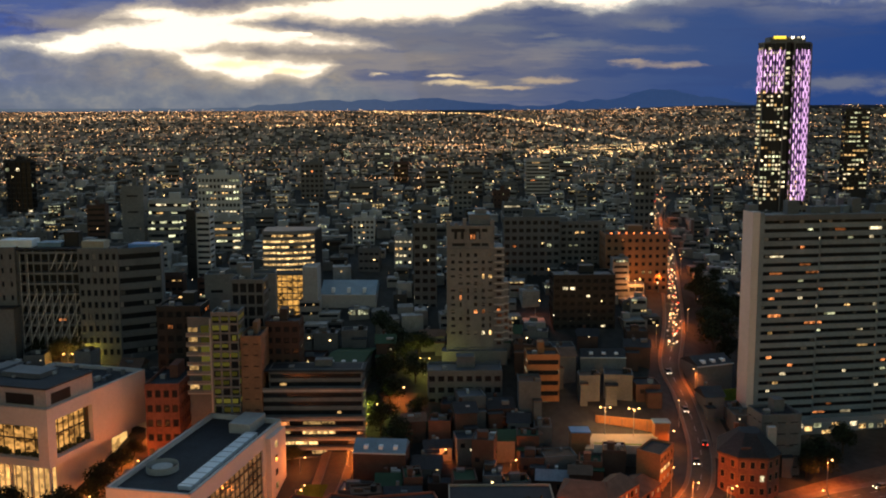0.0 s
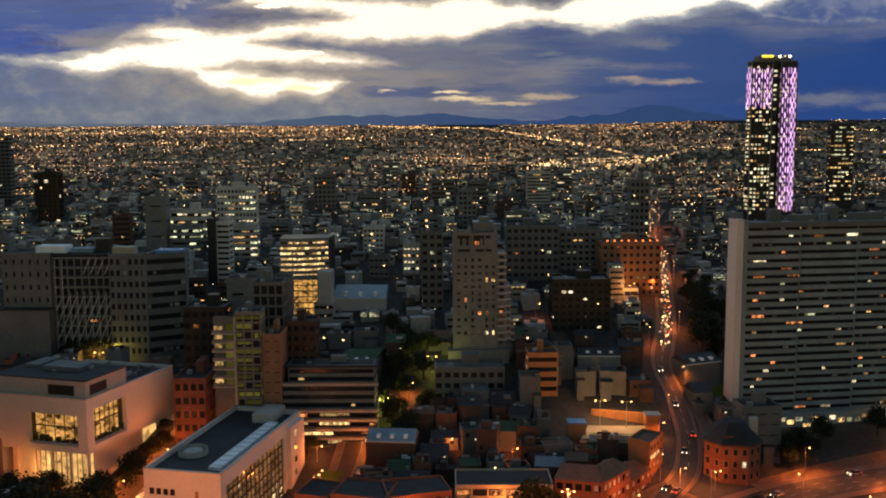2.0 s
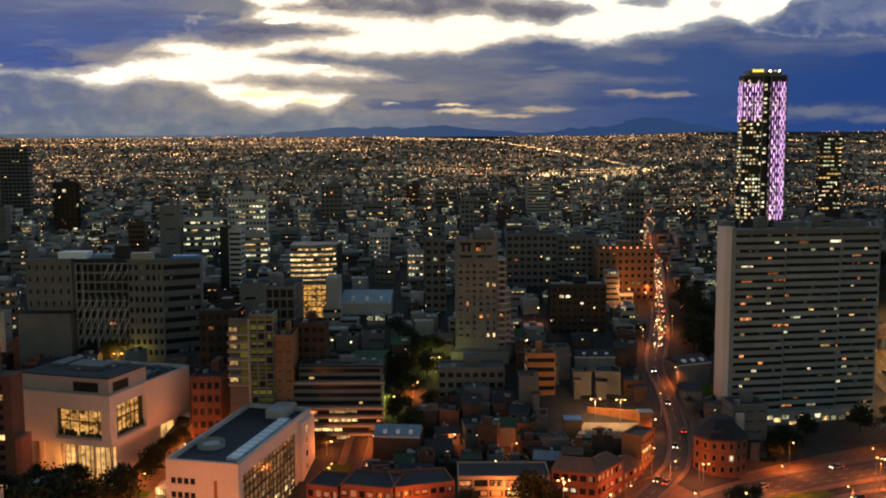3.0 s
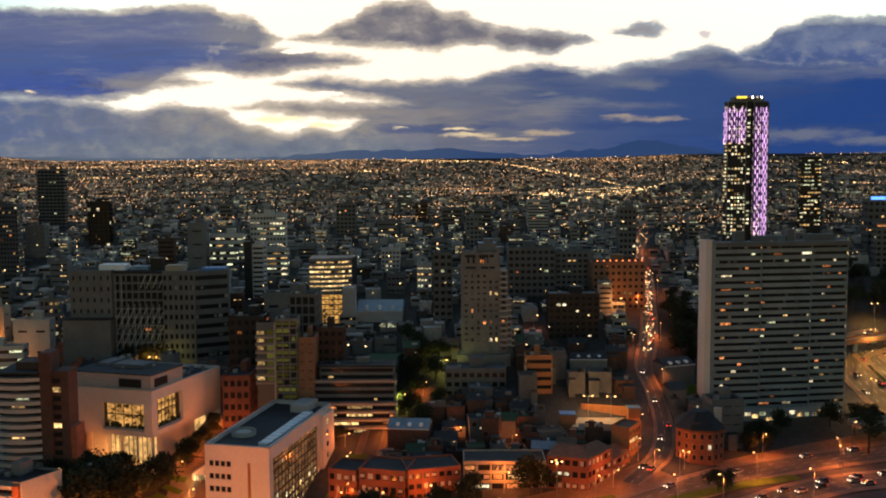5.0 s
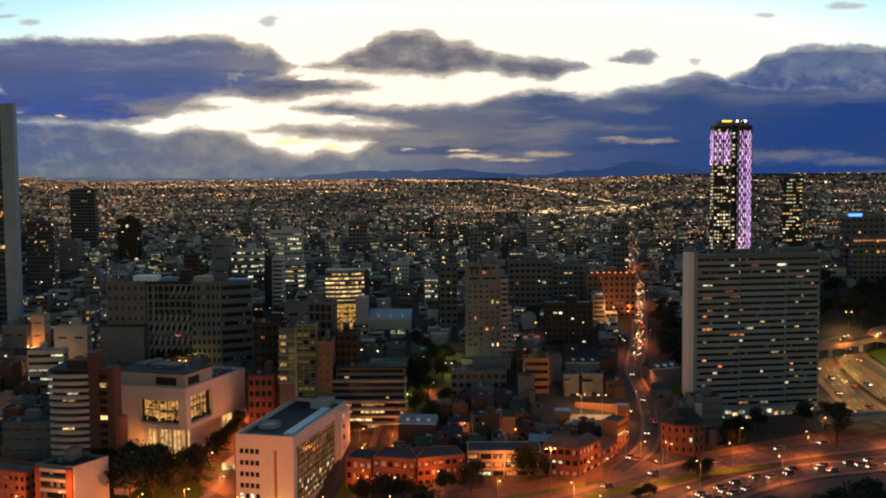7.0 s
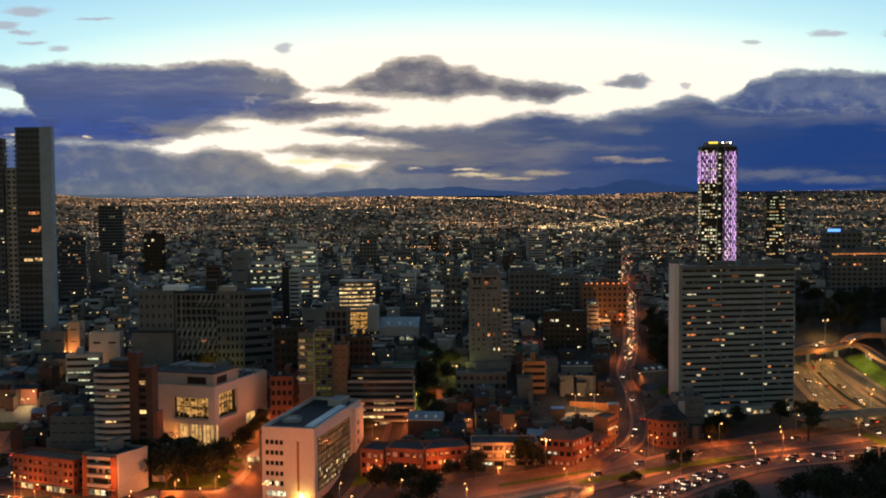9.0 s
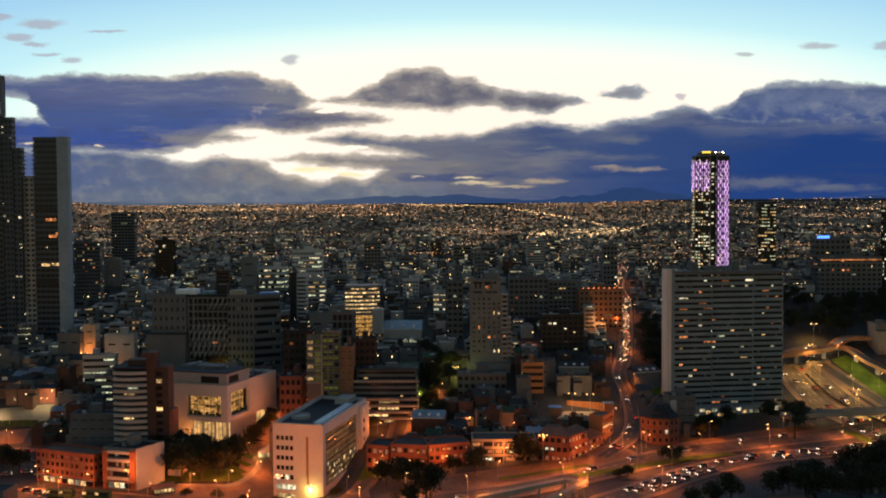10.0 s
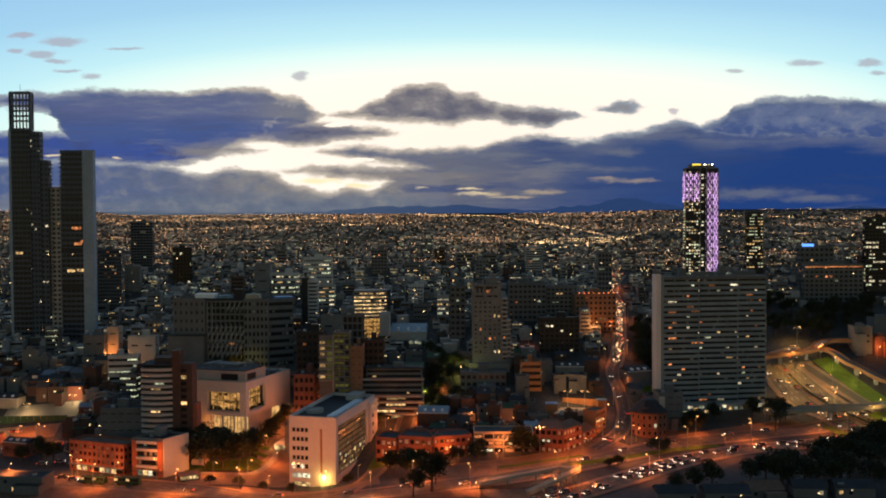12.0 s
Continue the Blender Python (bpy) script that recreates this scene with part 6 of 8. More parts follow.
# ---- trees ----
def tree(x, y, h, r, seed, label, low=0.32):
    """Tapered trunk, limbs and a crown of many small leaf clumps with gaps."""
    rr = random.Random(seed)
    t = thing("tree", label, "tree")
    t.location = (x, y, gz(x, y))
    tb = bmesh.new()
    th = h * 0.55
    bmesh.ops.create_cone(tb, cap_ends=True, segments=8, radius1=0.05 * h * 0.7, radius2=0.02 * h, depth=th + 1, matrix=pose(0, 0, th / 2 - 0.5))
    limbs = []
    for k in range(7):
        az, up = rr.uniform(0, 6.28), rr.uniform(0.5, 1.1)
        ln = r * rr.uniform(0.6, 0.95)
        d = Vector((math.cos(az) * math.cos(up), math.sin(az) * math.cos(up), math.sin(up)))
        s = Vector((0, 0, h * rr.uniform(low, low + 0.23)))
        m = Matrix.Translation(s + d * ln / 2) @ d.to_track_quat('Z', 'Y').to_matrix().to_4x4()
        bmesh.ops.create_cone(tb, cap_ends=True, segments=5, radius1=0.016 * h, radius2=0.006 * h, depth=ln, matrix=m)
        limbs.append(s + d * ln)
    part("trunk", tb, M_BARK, t)
    lobes = [(q, r * rr.uniform(0.4, 0.62)) for q in limbs] + [(Vector((rr.uniform(-.3, .3) * r, rr.uniform(-.3, .3) * r, h * rr.uniform(0.72, 0.9))), r * rr.uniform(0.4, 0.6)) for _ in range(4)]
    vs, fs = [], []
    for q, rad in lobes:
        for k in range(105):
            d = Vector((rr.gauss(0, 1), rr.gauss(0, 1), rr.gauss(0, 1))).normalized()
            c = q + d * rad * rr.random() ** 0.4
            c.z = q.z + (c.z - q.z) * 0.8
            a = Vector((rr.gauss(0, 1), rr.gauss(0, 1), rr.gauss(0, 1))).normalized()
            b = a.orthogonal().normalized()
            w = rr.uniform(0.22, 0.5) * (0.6 + r / 10)
            i = len(vs)
            cc = a.cross(b) * w * 0.35
            vs += [c - a * w, c + b * w * 0.6 + cc, c + a * w, c - b * w * 0.6 + cc]
            fs += [(i, i + 1, i + 2), (i, i + 2, i + 3)]
    me = bpy.data.meshes.new("crown")
    me.from_pydata(vs, [], fs)
    me.materials.append(M_LEAF)
    cr = new("crown", me)
    cr.parent = t
    return t


PROTO = [tree(-120, 238, 11, 6.0, 1, "broad dark leafy tree on the plaza lawn"), tree(-29, 210, 9, 5.0, 2, "dark leafy tree beside the avenue", 0.2),
         tree(3, 224, 8, 4.6, 3, "dark leafy tree in front of brick houses", 0.18), tree(146, 262, 17, 5.2, 4, "tall dark tree beside the highway")]


def plant(k, x, y, s=1.0, turn=None):
    p = PROTO[k]
    c = copy_thing(p, Matrix.LocRotScale((x, y, gz(x, y) - 0.1), Euler((0, 0, x * 1.7 + y if turn is None else turn)), None))
    c.scale = (s, s, s * rnd.uniform(0.9, 1.15))
    KEEP.append((x - 3, x + 3, y - 3, y + 3))
    return c


for k, x, y, s in ((0, -126, 230, 1.5), (0, -114, 227, 1.5), (0, -132, 222, 1.4), (1, -104, 240, 1.4), (0, -120, 220, 1.3), (1, -104, 247, 1.15), (1, -100, 257, 0.9), (2, -98.5, 263, 1.0), (1, -96, 271, 0.8), (2, -94, 277, 0.7), (2, -88, 270, 0.7), (0, -118, 244, 1.0),
                   (1, -22, 204, 1.05), (1, -34, 205, 1.0), (0, -17, 171, 1.5), (1, 1, 214, 1.05), (2, -8, 217, 0.8), (2, -27, 199, 1.1), (0, -16, 182, 0.9), (0, -24, 165, 0.9), (1, 21.5, 224, 1.3), (2, 25, 226, 1.2), (1, -38, 214, 0.8), (2, 61, 206, 0.6), (2, 57, 204, 0.5),
                   (2, 82, 226, 0.95), (1, 86, 229, 0.7), (2, 104, 266, 0.9), (1, 111, 268, 1.0), (1, 122, 284, 1.0), (1, 143, 290, 1.0), (3, 150, 284, 0.75), (3, 154, 280, 0.8), (1, 158, 284, 1.0), (1, 106, 272, 1.0), (1, 112, 276, 1.0),
                   (0, 142, 196, 1.1), (0, 150, 190, 1.3), (0, 160, 204, 1.2), (0, 170, 216, 1.1), (0, 178, 224, 1.2), (0, 188, 214, 1.3), (0, 136, 182, 1.0), (1, 128, 190, 1.0), (1, 116, 182, 1.1),
                   (1, 108, 176, 1.0), (1, 92, 172, 1.1), (1, 84, 166, 0.9), (2, 76, 160, 1.0), (0, 172, 200, 1.2), (0, 196, 226, 1.1), (0, 158, 184, 1.3), (0, 146, 174, 1.1), (0, 182, 196, 1.3), (0, 200, 206, 1.2),
                   (1, -118, 214, 1.7), (2, -111, 218, 1.7), (1, -122, 222, 1.7), (2, -115, 226, 1.6), (1, -106, 227, 1.5), (2, -126, 216, 1.5), (2, -110, 192, 0.5), (2, -98, 193, 0.55), (2, -88, 192, 0.5), (2, -76, 192, 0.55), (2, -54, 204, 0.55),
                   (1, -190, 226, 1.0), (1, -198, 232, 1.0), (1, -182, 230, 0.9), (2, -206, 228, 0.9), (1, -216, 240, 0.8),
                   (1, -20, 283, 1.1), (1, -15, 276, 1.0), (1, -19, 306, 1.1), (0, -14, 316, 0.9), (1, -17, 326, 1.1), (2, -9, 322, 1.1), (1, -10, 308, 1.0), (2, -18, 298, 1.2), (1, -22, 334, 1.0), (2, -24, 292, 1.0), (1, -9, 290, 0.9), (2, -46, 272, 0.8),
                   (3, 99, 352, 0.9), (3, 103, 360, 0.9), (1, 98, 366, 1.1), (3, 106, 370, 0.8), (1, 110, 358, 1.0), (3, 102, 376, 0.7), (0, 98, 344, 1.0), (3, 101, 338, 0.95), (1, 96, 335, 1.2), (0, 104, 350, 1.1), (1, 100, 330, 1.0),
                   (1, -126, 326, 1.2), (1, -132, 322, 1.0), (1, -140, 324, 0.9), (1, -70, 352, 0.8)):
    plant(k, x, y, s)
for k in range(26):
    x = rnd.uniform(118, 214)
    plant(0, x, rnd.uniform(166, 178 + (x - 118) * 0.46), rnd.uniform(0.9, 1.35))
for k in range(9):
    plant(rnd.choice((0, 1, 3)), 158 + 6.5 * k + rnd.uniform(-2, 2), 374 + rnd.uniform(-4, 4), rnd.uniform(0.7, 0.95))
for k in range(52):
    plant(rnd.choice((0, 1, 3, 1)), rnd.uniform(176, 252), rnd.uniform(374, 404), rnd.uniform(0.6, 0.85))


# ---- houses ----
def house(x, y, w, d, h, rot, wall, roof, style, seed):
    rr = random.Random(seed)
    g = gz(x, y)
    foot = rect(x, y - d / 2, w, d, rot)
    KEEP.append((x - w / 2, x + w / 2, y - d / 2, y + d / 2))
    names = {M_BRICK: "red brick", M_CREAM: "cream rendered", M_CONC: "grey rendered", M_CONCL: "pale rendered", M_ORANGE: "orange rendered", M_STONE: "weathered stone", M_WHITE: "white rendered", M_BRICKD: "dark brick", M_CONCD: "dark grey rendered", M_CONCM: "plain grey rendered"}
    roofs = {M_TILE: "clay tile roof", M_ROOF: "dark flat roof", M_ROOFL: "zinc sheet roof", M_BLUE: "blue sheet roof", M_GREENROOF: "green sheet roof"}
    t = thing("house", "low " + names.get(wall, "grey") + " town house with a " + roofs.get(roof, "dark roof"), "house", "town houses")
    b = bmesh.new()
    prism(b, foot, g - 3, g + h)
    # a lower wing beside or before the main house
    wing = None
    if rr.random() < 0.7:
        wh, ww = h * rr.uniform(0.45, 0.8), w * rr.uniform(0.35, 0.6)
        wing = (rect(x + rr.choice((-1, 1)) * (w - ww) / 2, y - d / 2 - d * 0.35, ww, d * 0.36, rot), wh)
        prism(b, wing[0], g - 3, g + wh)
    shell = part("wall", b, wall, t)
    p, e, n, ln = edge(foot, 0)
    _, e1, _, dp = edge(foot, 1)
    c = sum((Vector(f) for f in foot), Vector((0, 0))) / 4
    rb = bmesh.new()
    if style == "gable":
        o = 0.5
        a0, a1 = p - e * o + n * o, p + e * (ln + o) + n * o
        b0, b1 = a0 - n * (dp + 2 * o), a1 - n * (dp + 2 * o)
        rise = min(2.6, dp * 0.25)
        m0, m1 = (a0 + b0) / 2, (a1 + b1) / 2
        z = g + h
        lo = [rb.verts.new((*q, z - 0.15)) for q in (a0, a1, b1, b0)]
        hi = [rb.verts.new((*m0, z + rise)), rb.verts.new((*m1, z + rise))]
        for f in ((lo[0], lo[1], hi[1], hi[0]), (lo[2], lo[3], hi[0], hi[1]), (lo[1], lo[2], hi[1]), (lo[3], lo[0], hi[0]), (lo[0], lo[1], lo[2], lo[3])):
            rb.faces.new(f)
        top = part("roof", rb, roof, t)
        ch = bmesh.new()
        obox(ch, p + e * ln * 0.3, e, -n, 0, 0.9, dp * 0.6, dp * 0.6 + 0.9, g + h, g + h + rise + 0.9)
        part("chimney", ch, wall, top)
    else:
        prism(rb, foot, g + h, g + h + 0.12, -0.25)
        top = part("roof", rb, roof, t)
        pp = bmesh.new()
        for i in range(4):
            q, ee, nn, l2 = edge(foot, i)
            obox(pp, q, ee, nn, -0.02, l2 + 0.02, -0.25, 0.06, g + h - 0.1, g + h + 0.7)
        part("parapet", pp, wall, t)
        if rr.random() < 0.6:
            bx = bmesh.new()
            obox(bx, c - e * ln * 0.3, e, n, 0, ln * rr.uniform(0.25, 0.5), 0, dp * 0.3, g + h, g + h + 2.4)
            part("roof_room", bx, wall, top)
        if rr.random() < 0.4:
            tk = bmesh.new()
            bmesh.ops.create_cone(tk, cap_ends=True, segments=12, radius1=0.9, radius2=0.8, depth=1.6, matrix=pose(c.x + ln * 0.25, c.y, g + h + 0.9))
            part("water_tank", tk, M_BLACK, top)
    for k in range(rr.randrange(1, 3)):
        a, b2 = rr.uniform(0.05, 0.8) * ln, rr.uniform(0.08, 0.8) * dp
        s1, s2 = rr.uniform(0.6, 2.6), rr.uniform(0.6, 2.0)
        bar("roof_box", rr.choice([M_CONCM, M_ROOFL, M_TILE, M_CONC, M_CONCD]), top, p, e, -n, a, min(ln, a + s1), b2, min(dp, b2 + s2), g + h - 0.1, g + h + (0.3 if style != "gable" else 1.0) + rr.uniform(0.2, 1.3))
    if wing:
        wr = bmesh.new()
        prism(wr, wing[0], g + wing[1], g + wing[1] + 0.3, 0.3)
        part("wing_roof", wr, roof, t)
    if rr.random() < 0.4:
        pane("porch_lamp", rr.choice([G_PORCH, G_PORCH, G_WHITE]), shell, p, e, rr.uniform(0.1, 0.9) * ln, 0.15, g + h * rr.uniform(0.5, 0.95), 0.45, 0.35, n, 0.3)
    floors = max(1, int(h / 2.9))
    bays = max(2, int(ln / 3.4))
    for f in range(floors):
        for k in range(bays):
            if rr.random() < (0.4 if y < 250 else 0.12 if y < 300 else 0.04):
                lit = rr.random() < 0.14
                pane("lit_window" if lit else "window", rr.choice(LIT) if lit else M_GLASS, shell, p, e, (k + 0.5) * ln / bays, 0.03, g + (f + 0.55) * h / floors, 1.3, 1.3, n, 0.1)
    return t


WALLS = [M_BRICK, M_BRICKD, M_BRICKD, M_CONCD, M_CONCD, M_CONCM, M_CONCD, M_BRICKD, M_CONCD, M_BRICKD]
TOPS = [M_ROOF, M_ROOF, M_ROOF, M_TILE, M_TILE, M_ROOFL, M_GREENROOF]

# row along the avenue
def long_house(label, foot, z0, z1, floors, bay, wall, roof, lit, hip=True, pier=0.3, seed=0, sill=0.5, blinds=0.6):
    t = building("terrace_house", label, foot, z0, z1, floors, bay, wall, roof=roof, lit=lit, colours=[G_WARM, G_ORANGE, G_WHITE], sides=(0, 1), plant=False, curtains=blinds, blind=M_BLIND, sill=sill, pier=pier, parapet=0.0 if hip else 0.6, category="house", seed=seed)
    if hip:
        c = sum((Vector(f) for f in foot), Vector((0, 0))) / 4
        b = bmesh.new()
        lo = [b.verts.new((c.x + (q[0] - c.x) * 1.06, c.y + (q[1] - c.y) * 1.06, z1)) for q in foot]
        k0 = (Vector(foot[0]) + Vector(foot[3])) / 2 * 0.6 + c * 0.4
        k1 = (Vector(foot[1]) + Vector(foot[2])) / 2 * 0.6 + c * 0.4
        hi = [b.verts.new((*k0, z1 + 2.6)), b.verts.new((*k1, z1 + 2.6))]
        for f in ((lo[0], lo[1], hi[1], hi[0]), (lo[1], lo[2], hi[1]), (lo[2], lo[3], hi[0], hi[1]), (lo[3], lo[0], hi[0]), (lo[3], lo[2], lo[1], lo[0])):
            b.faces.new(f)
        part("hipped_roof", b, roof, t)
    q = [f for f in foot]
    KEEP.append((min(f[0] for f in q) - 1, max(f[0] for f in q) + 1, min(f[1] for f in q) - 1, max(f[1] for f in q) + 1))
    return t


A1 = long_house("two-storey brick house with a rounded white balcony", [(-34, 227), (-19, 223), (-16, 236), (-31, 240)], -3, 9.4, 3, 2.6, M_BRICK, M_ROOF, 0.12, hip=False)
bar("balcony", M_WHITE, A1, Vector((-34, 227)), Vector((15, -4)).normalized(), Vector((-4, -15)).normalized(), 0.0, 8, 0, 1.4, 1.2, 2.4)
long_house("red brick house with white window frames", [(-18, 224), (-1, 229), (-4, 241), (-21, 238)], -1, 9.2, 3, 2.4, M_BRICK, M_ROOF, 0.08, seed=2, hip=False)
long_house("low brick house beside the side street", [(-44.5, 231), (-35, 228), (-32, 240), (-41, 243)], -4, 8.2, 3, 2.6, M_BRICK, M_ROOF, 0.14, seed=8, hip=False)
long_house("cream-framed building lit by a street lamp", [(0, 231), (27, 231), (27, 244), (0, 244)], 0, 9.5, 3, 4.6, M_CREAM, M_ROOF, 0.2, hip=False, pier=0.12, seed=3, sill=0.35)
long_house("three-storey brick corner house with white windows", [(27.5, 231), (40, 227.5), (44, 239), (31, 243)], 0, 11.5, 3, 2.4, M_BRICK, M_TILE, 0.08, seed=4)
long_house("brick corner house wing with white windows", [(40.4, 228), (50, 240), (43.5, 246), (37, 236)], 0, 11.2, 3, 2.6, M_BRICK, M_TILE, 0.1, seed=5)
long_house("low brick wing beside the street", [(50.5, 240.5), (58, 250), (51, 256), (44, 246)], 1, 7, 2, 2.8, M_BRICK, M_TILE, 0.15, seed=6)
long_house("white-framed four-storey building with lit windows", [(58, 251), (64, 261), (58.5, 265), (52.5, 256)], 2, 14, 4, 3.0, M_ORANGE, M_ROOF, 0.35, hip=False, seed=7, pier=0.15)
def corner_mansion():
    """A many-sided brick house under a dark hipped roof, with chimney and dormer."""
    t = thing("corner_mansion", "large many-sided red brick building with a dark hipped roof", "house")
    foot = [(75.6, 257), (79.4, 251.6), (87.2, 250.6), (91.8, 254.4), (93, 267), (79, 268)]
    w = bmesh.new()
    prism(w, foot, -3, 13)
    part("wall", w, M_BRICKM, t)
    cn = bmesh.new()
    prism(cn, foot, 12.7, 13.3, 0.5)
    part("cornice", cn, M_BRICKD, t)
    rb = bmesh.new()
    cx, cy = sum(q[0] for q in foot) / 6, sum(q[1] for q in foot) / 6
    lo = [rb.verts.new((cx + (q[0] - cx) * 1.08, cy + (q[1] - cy) * 1.08, 13.3)) for q in foot]
    hi = [rb.verts.new((cx + (q[0] - cx) * 0.36, cy + (q[1] - cy) * 0.36, 18.6)) for q in foot]
    for k in range(6):
        rb.faces.new((lo[k], lo[(k + 1) % 6], hi[(k + 1) % 6], hi[k]))
    rb.faces.new(hi)
    rb.faces.new(lo[::-1])
    part("hipped_roof", rb, M_ROOF, t)
    for i in range(3):
        q, e, n, ln = edge(foot, i)
        cols = 2 if ln < 7 else 3
        for f in range(3):
            for c in range(cols):
                a, z = (c + 0.5) * ln / cols, 3.6 + 3.7 * f
                lit = (i, f, c) == (1, 1, 2)
                bar("window_frame", M_TERRA, t, q, e, n, a - 0.75, a + 0.75, -0.05, 0.08, z - 1.05, z + 1.05)
                pane("pane", G_WHITE if lit else M_GLASS, t, q, e, a, 0.08, z, 1.15, 1.75, n, 0.06)
    bar("dormer", M_BRICKD, t, (80.5, 252.4), (1, 0), (0, 1), 0, 2.6, 0, 2.5, 13.2, 15.6)
    bar("chimney", M_CONC, t, (89.4, 257.5), (1, 0), (0, 1), 0, 2.4, 0, 1.6, 13.2, 19.6)
    bar("chimney", M_BRICK, t, (82.0, 263.5), (1, 0), (0, 1), 0, 1.2, 0, 1.2, 13.2, 18.9)
    KEEP.append((74, 94, 249, 269))


corner_mansion()
building("dark_block", "dark windowless block beside the tower", rect(97, 268, 12, 10, 6), 2, 19, 5, 4, M_CONCD, lit=0.02, sill=0.9)

def court():
    """A walled sports court with floodlights."""
    t = thing("sports_court", "walled sports court with orange walls and floodlights", "sports court")
    fl = bmesh.new()
    prism(fl, [(40, 268), (57, 266), (65, 281), (46, 287)], 3, 10.6)
    part("court_floor", fl, M_CREAM, t)
    bar("retaining_wall", M_CONCD, t, (39.5, 267.4), (1, -0.118), (0.118, 1), 0, 18.5, -0.1, 0.35, 3, 9.6)
    back, away_ = Vector((19, -6)).normalized(), Vector((6, 19)).normalized()
    bar("back_wall", M_ORANGE, t, (46, 287), back, away_, 0, 20, 0, 0.5, 9, 14.6)
    for k in range(6):
        bar("buttress", M_TERRA, t, (46, 287), back, away_, 0.4 + 3.8 * k, 0.9 + 3.8 * k, -0.35, 0, 9, 14.2)
    bar("low_front_wall", M_WHITE, t, (42.5, 267.6), (1, -0.118), (0.118, 1), 0, 14, 0, 0.4, 9.6, 12.0)
    bar("green_band", M_GRASS, t, (43, 270), (1, -0.118), (0.118, 1), 0, 14, 0, 2.4, 10.4, 10.9)
    bar("side_room", M_ORANGE, t, (36.5, 271.5), (1, 0), (0, 1), 0, 5.5, 0, 5, 4, 14.2)
    bar("awning", M_BLUE, t, (36.3, 271.2), (1, 0), (0, 1), 0, 5.9, 0, 5.4, 14.2, 14.5)
    bar("end_room", M_ORANGE, t, (62.5, 278), (1, 0), (0, 1), 0, 4.5, 0, 4, 6, 14.8)
    bar("awning", M_SLATE, t, (62.2, 277.8), (1, 0), (0, 1), 0, 5.1, 0, 4.4, 14.8, 15.1)
    KEEP.append((34, 66, 270, 290))


court()


def shed(name, label, foot, z0, z1, wall, roof, rise=2.2):
    """A plain gabled hall with its ridge along the front."""
    t = thing(name, label, "building")
    b = bmesh.new()
    prism(b, foot, z0, z1)
    part("wall", b, wall, t)
    f = [Vector(q) for q in foot]
    rb = bmesh.new()
    lo = [rb.verts.new((*q, z1)) for q in f]
    hi = [rb.verts.new((*((f[0] + f[3]) / 2), z1 + rise)), rb.verts.new((*((f[1] + f[2]) / 2), z1 + rise))]
    for q in ((lo[0], lo[1], hi[1], hi[0]), (lo[2], lo[3], hi[0], hi[1]), (lo[1], lo[2], hi[1]), (lo[3], lo[0], hi[0]), (lo[3], lo[2], lo[1], lo[0])):
        rb.faces.new(q)
    part("roof", rb, roof, t)
    p, e, n, ln = edge(foot, 0)
    bar("gutter", M_CONCL, t, p, e, n, -0.2, ln + 0.2, 0.0, 0.35, z1 - 0.3, z1 + 0.05)
    for k in range(3):
        bar("roof_light", M_SKYL, t, p, e, -n, ln * (0.2 + 0.28 * k), ln * (0.2 + 0.28 * k) + 1.2, 1.2, 3.0, z1 + 0.2, z1 + rise * 0.5 + 0.25)
    xs, ys = [q.x for q in f], [q.y for q in f]
    KEEP.append((min(xs), max(xs), min(ys), max(ys)))
    return t


sh = shed("workshop_hall", "dark sheet-roofed hall beside the climbing street", [(83, 307), (96, 312), (93, 324), (80, 319)], 12, 24, M_CONCD, M_ROOF)
# the green light on this low wall is put into its colour
bar("low_wall", M_GRASS, sh, (84, 303.5), Vector((13, 5)).normalized(), Vector((5, -13)).normalized(), 0, 13, 0, 0.4, 12, 16.5)["label"] = "low wall tinted yellow-green like the light on it"
shed("workshop_hall", "long shed with a pale upper wall", [(45, 311), (60, 310.5), (60.5, 318), (45.5, 318.5)], 18, 27, M_CONCM, M_ROOF)
shed("corner_house", "brown rendered house with a blue-grey sheet roof", [(-27, 262), (-12, 260.5), (-11, 271), (-26, 272.5)], 2, 13.2, M_BRICKD, M_SLATE, 2.6)
shed("long_hall", "long hall with a dull green roof behind the terraces", [(-40, 300), (-27, 300), (-23, 324), (-36, 324)], 12, 29, M_CONCD, M_GREENROOF, 1.5)
shed("market_hall", "low market hall with a blue-grey sheet roof", [(-46.5, 353), (-25.5, 352), (-25, 372), (-46, 373)], 32, 42.5, M_CONC, M_SLATE, 4.0)
shed("yard_shed", "pale shed beside the lit gravel yard", [(-252, 291), (-236, 289), (-235, 297), (-251, 299)], 10, 19, M_CREAM, M_ROOF)
fence = thing("yard_fence", "dark green sheet fence around the gravel yard", "fence")
for k in range(10):
    bar("fence_panel", M_GREENROOF, fence, (-238 + 3.3 * k, 275.2 + 0.25 * k), (1, 0.08), (-0.08, 1), 0.05, 3.2, 0, 0.15, gz(-222, 276) - 1.5, gz(-222, 276) + 3.4)
shed("corner_shop", "small red-framed shop house beside the avenue", [(-219, 238), (-206, 234), (-203, 242), (-216, 246)], -1, 8, M_BRICK, M_ROOF, 1.6)

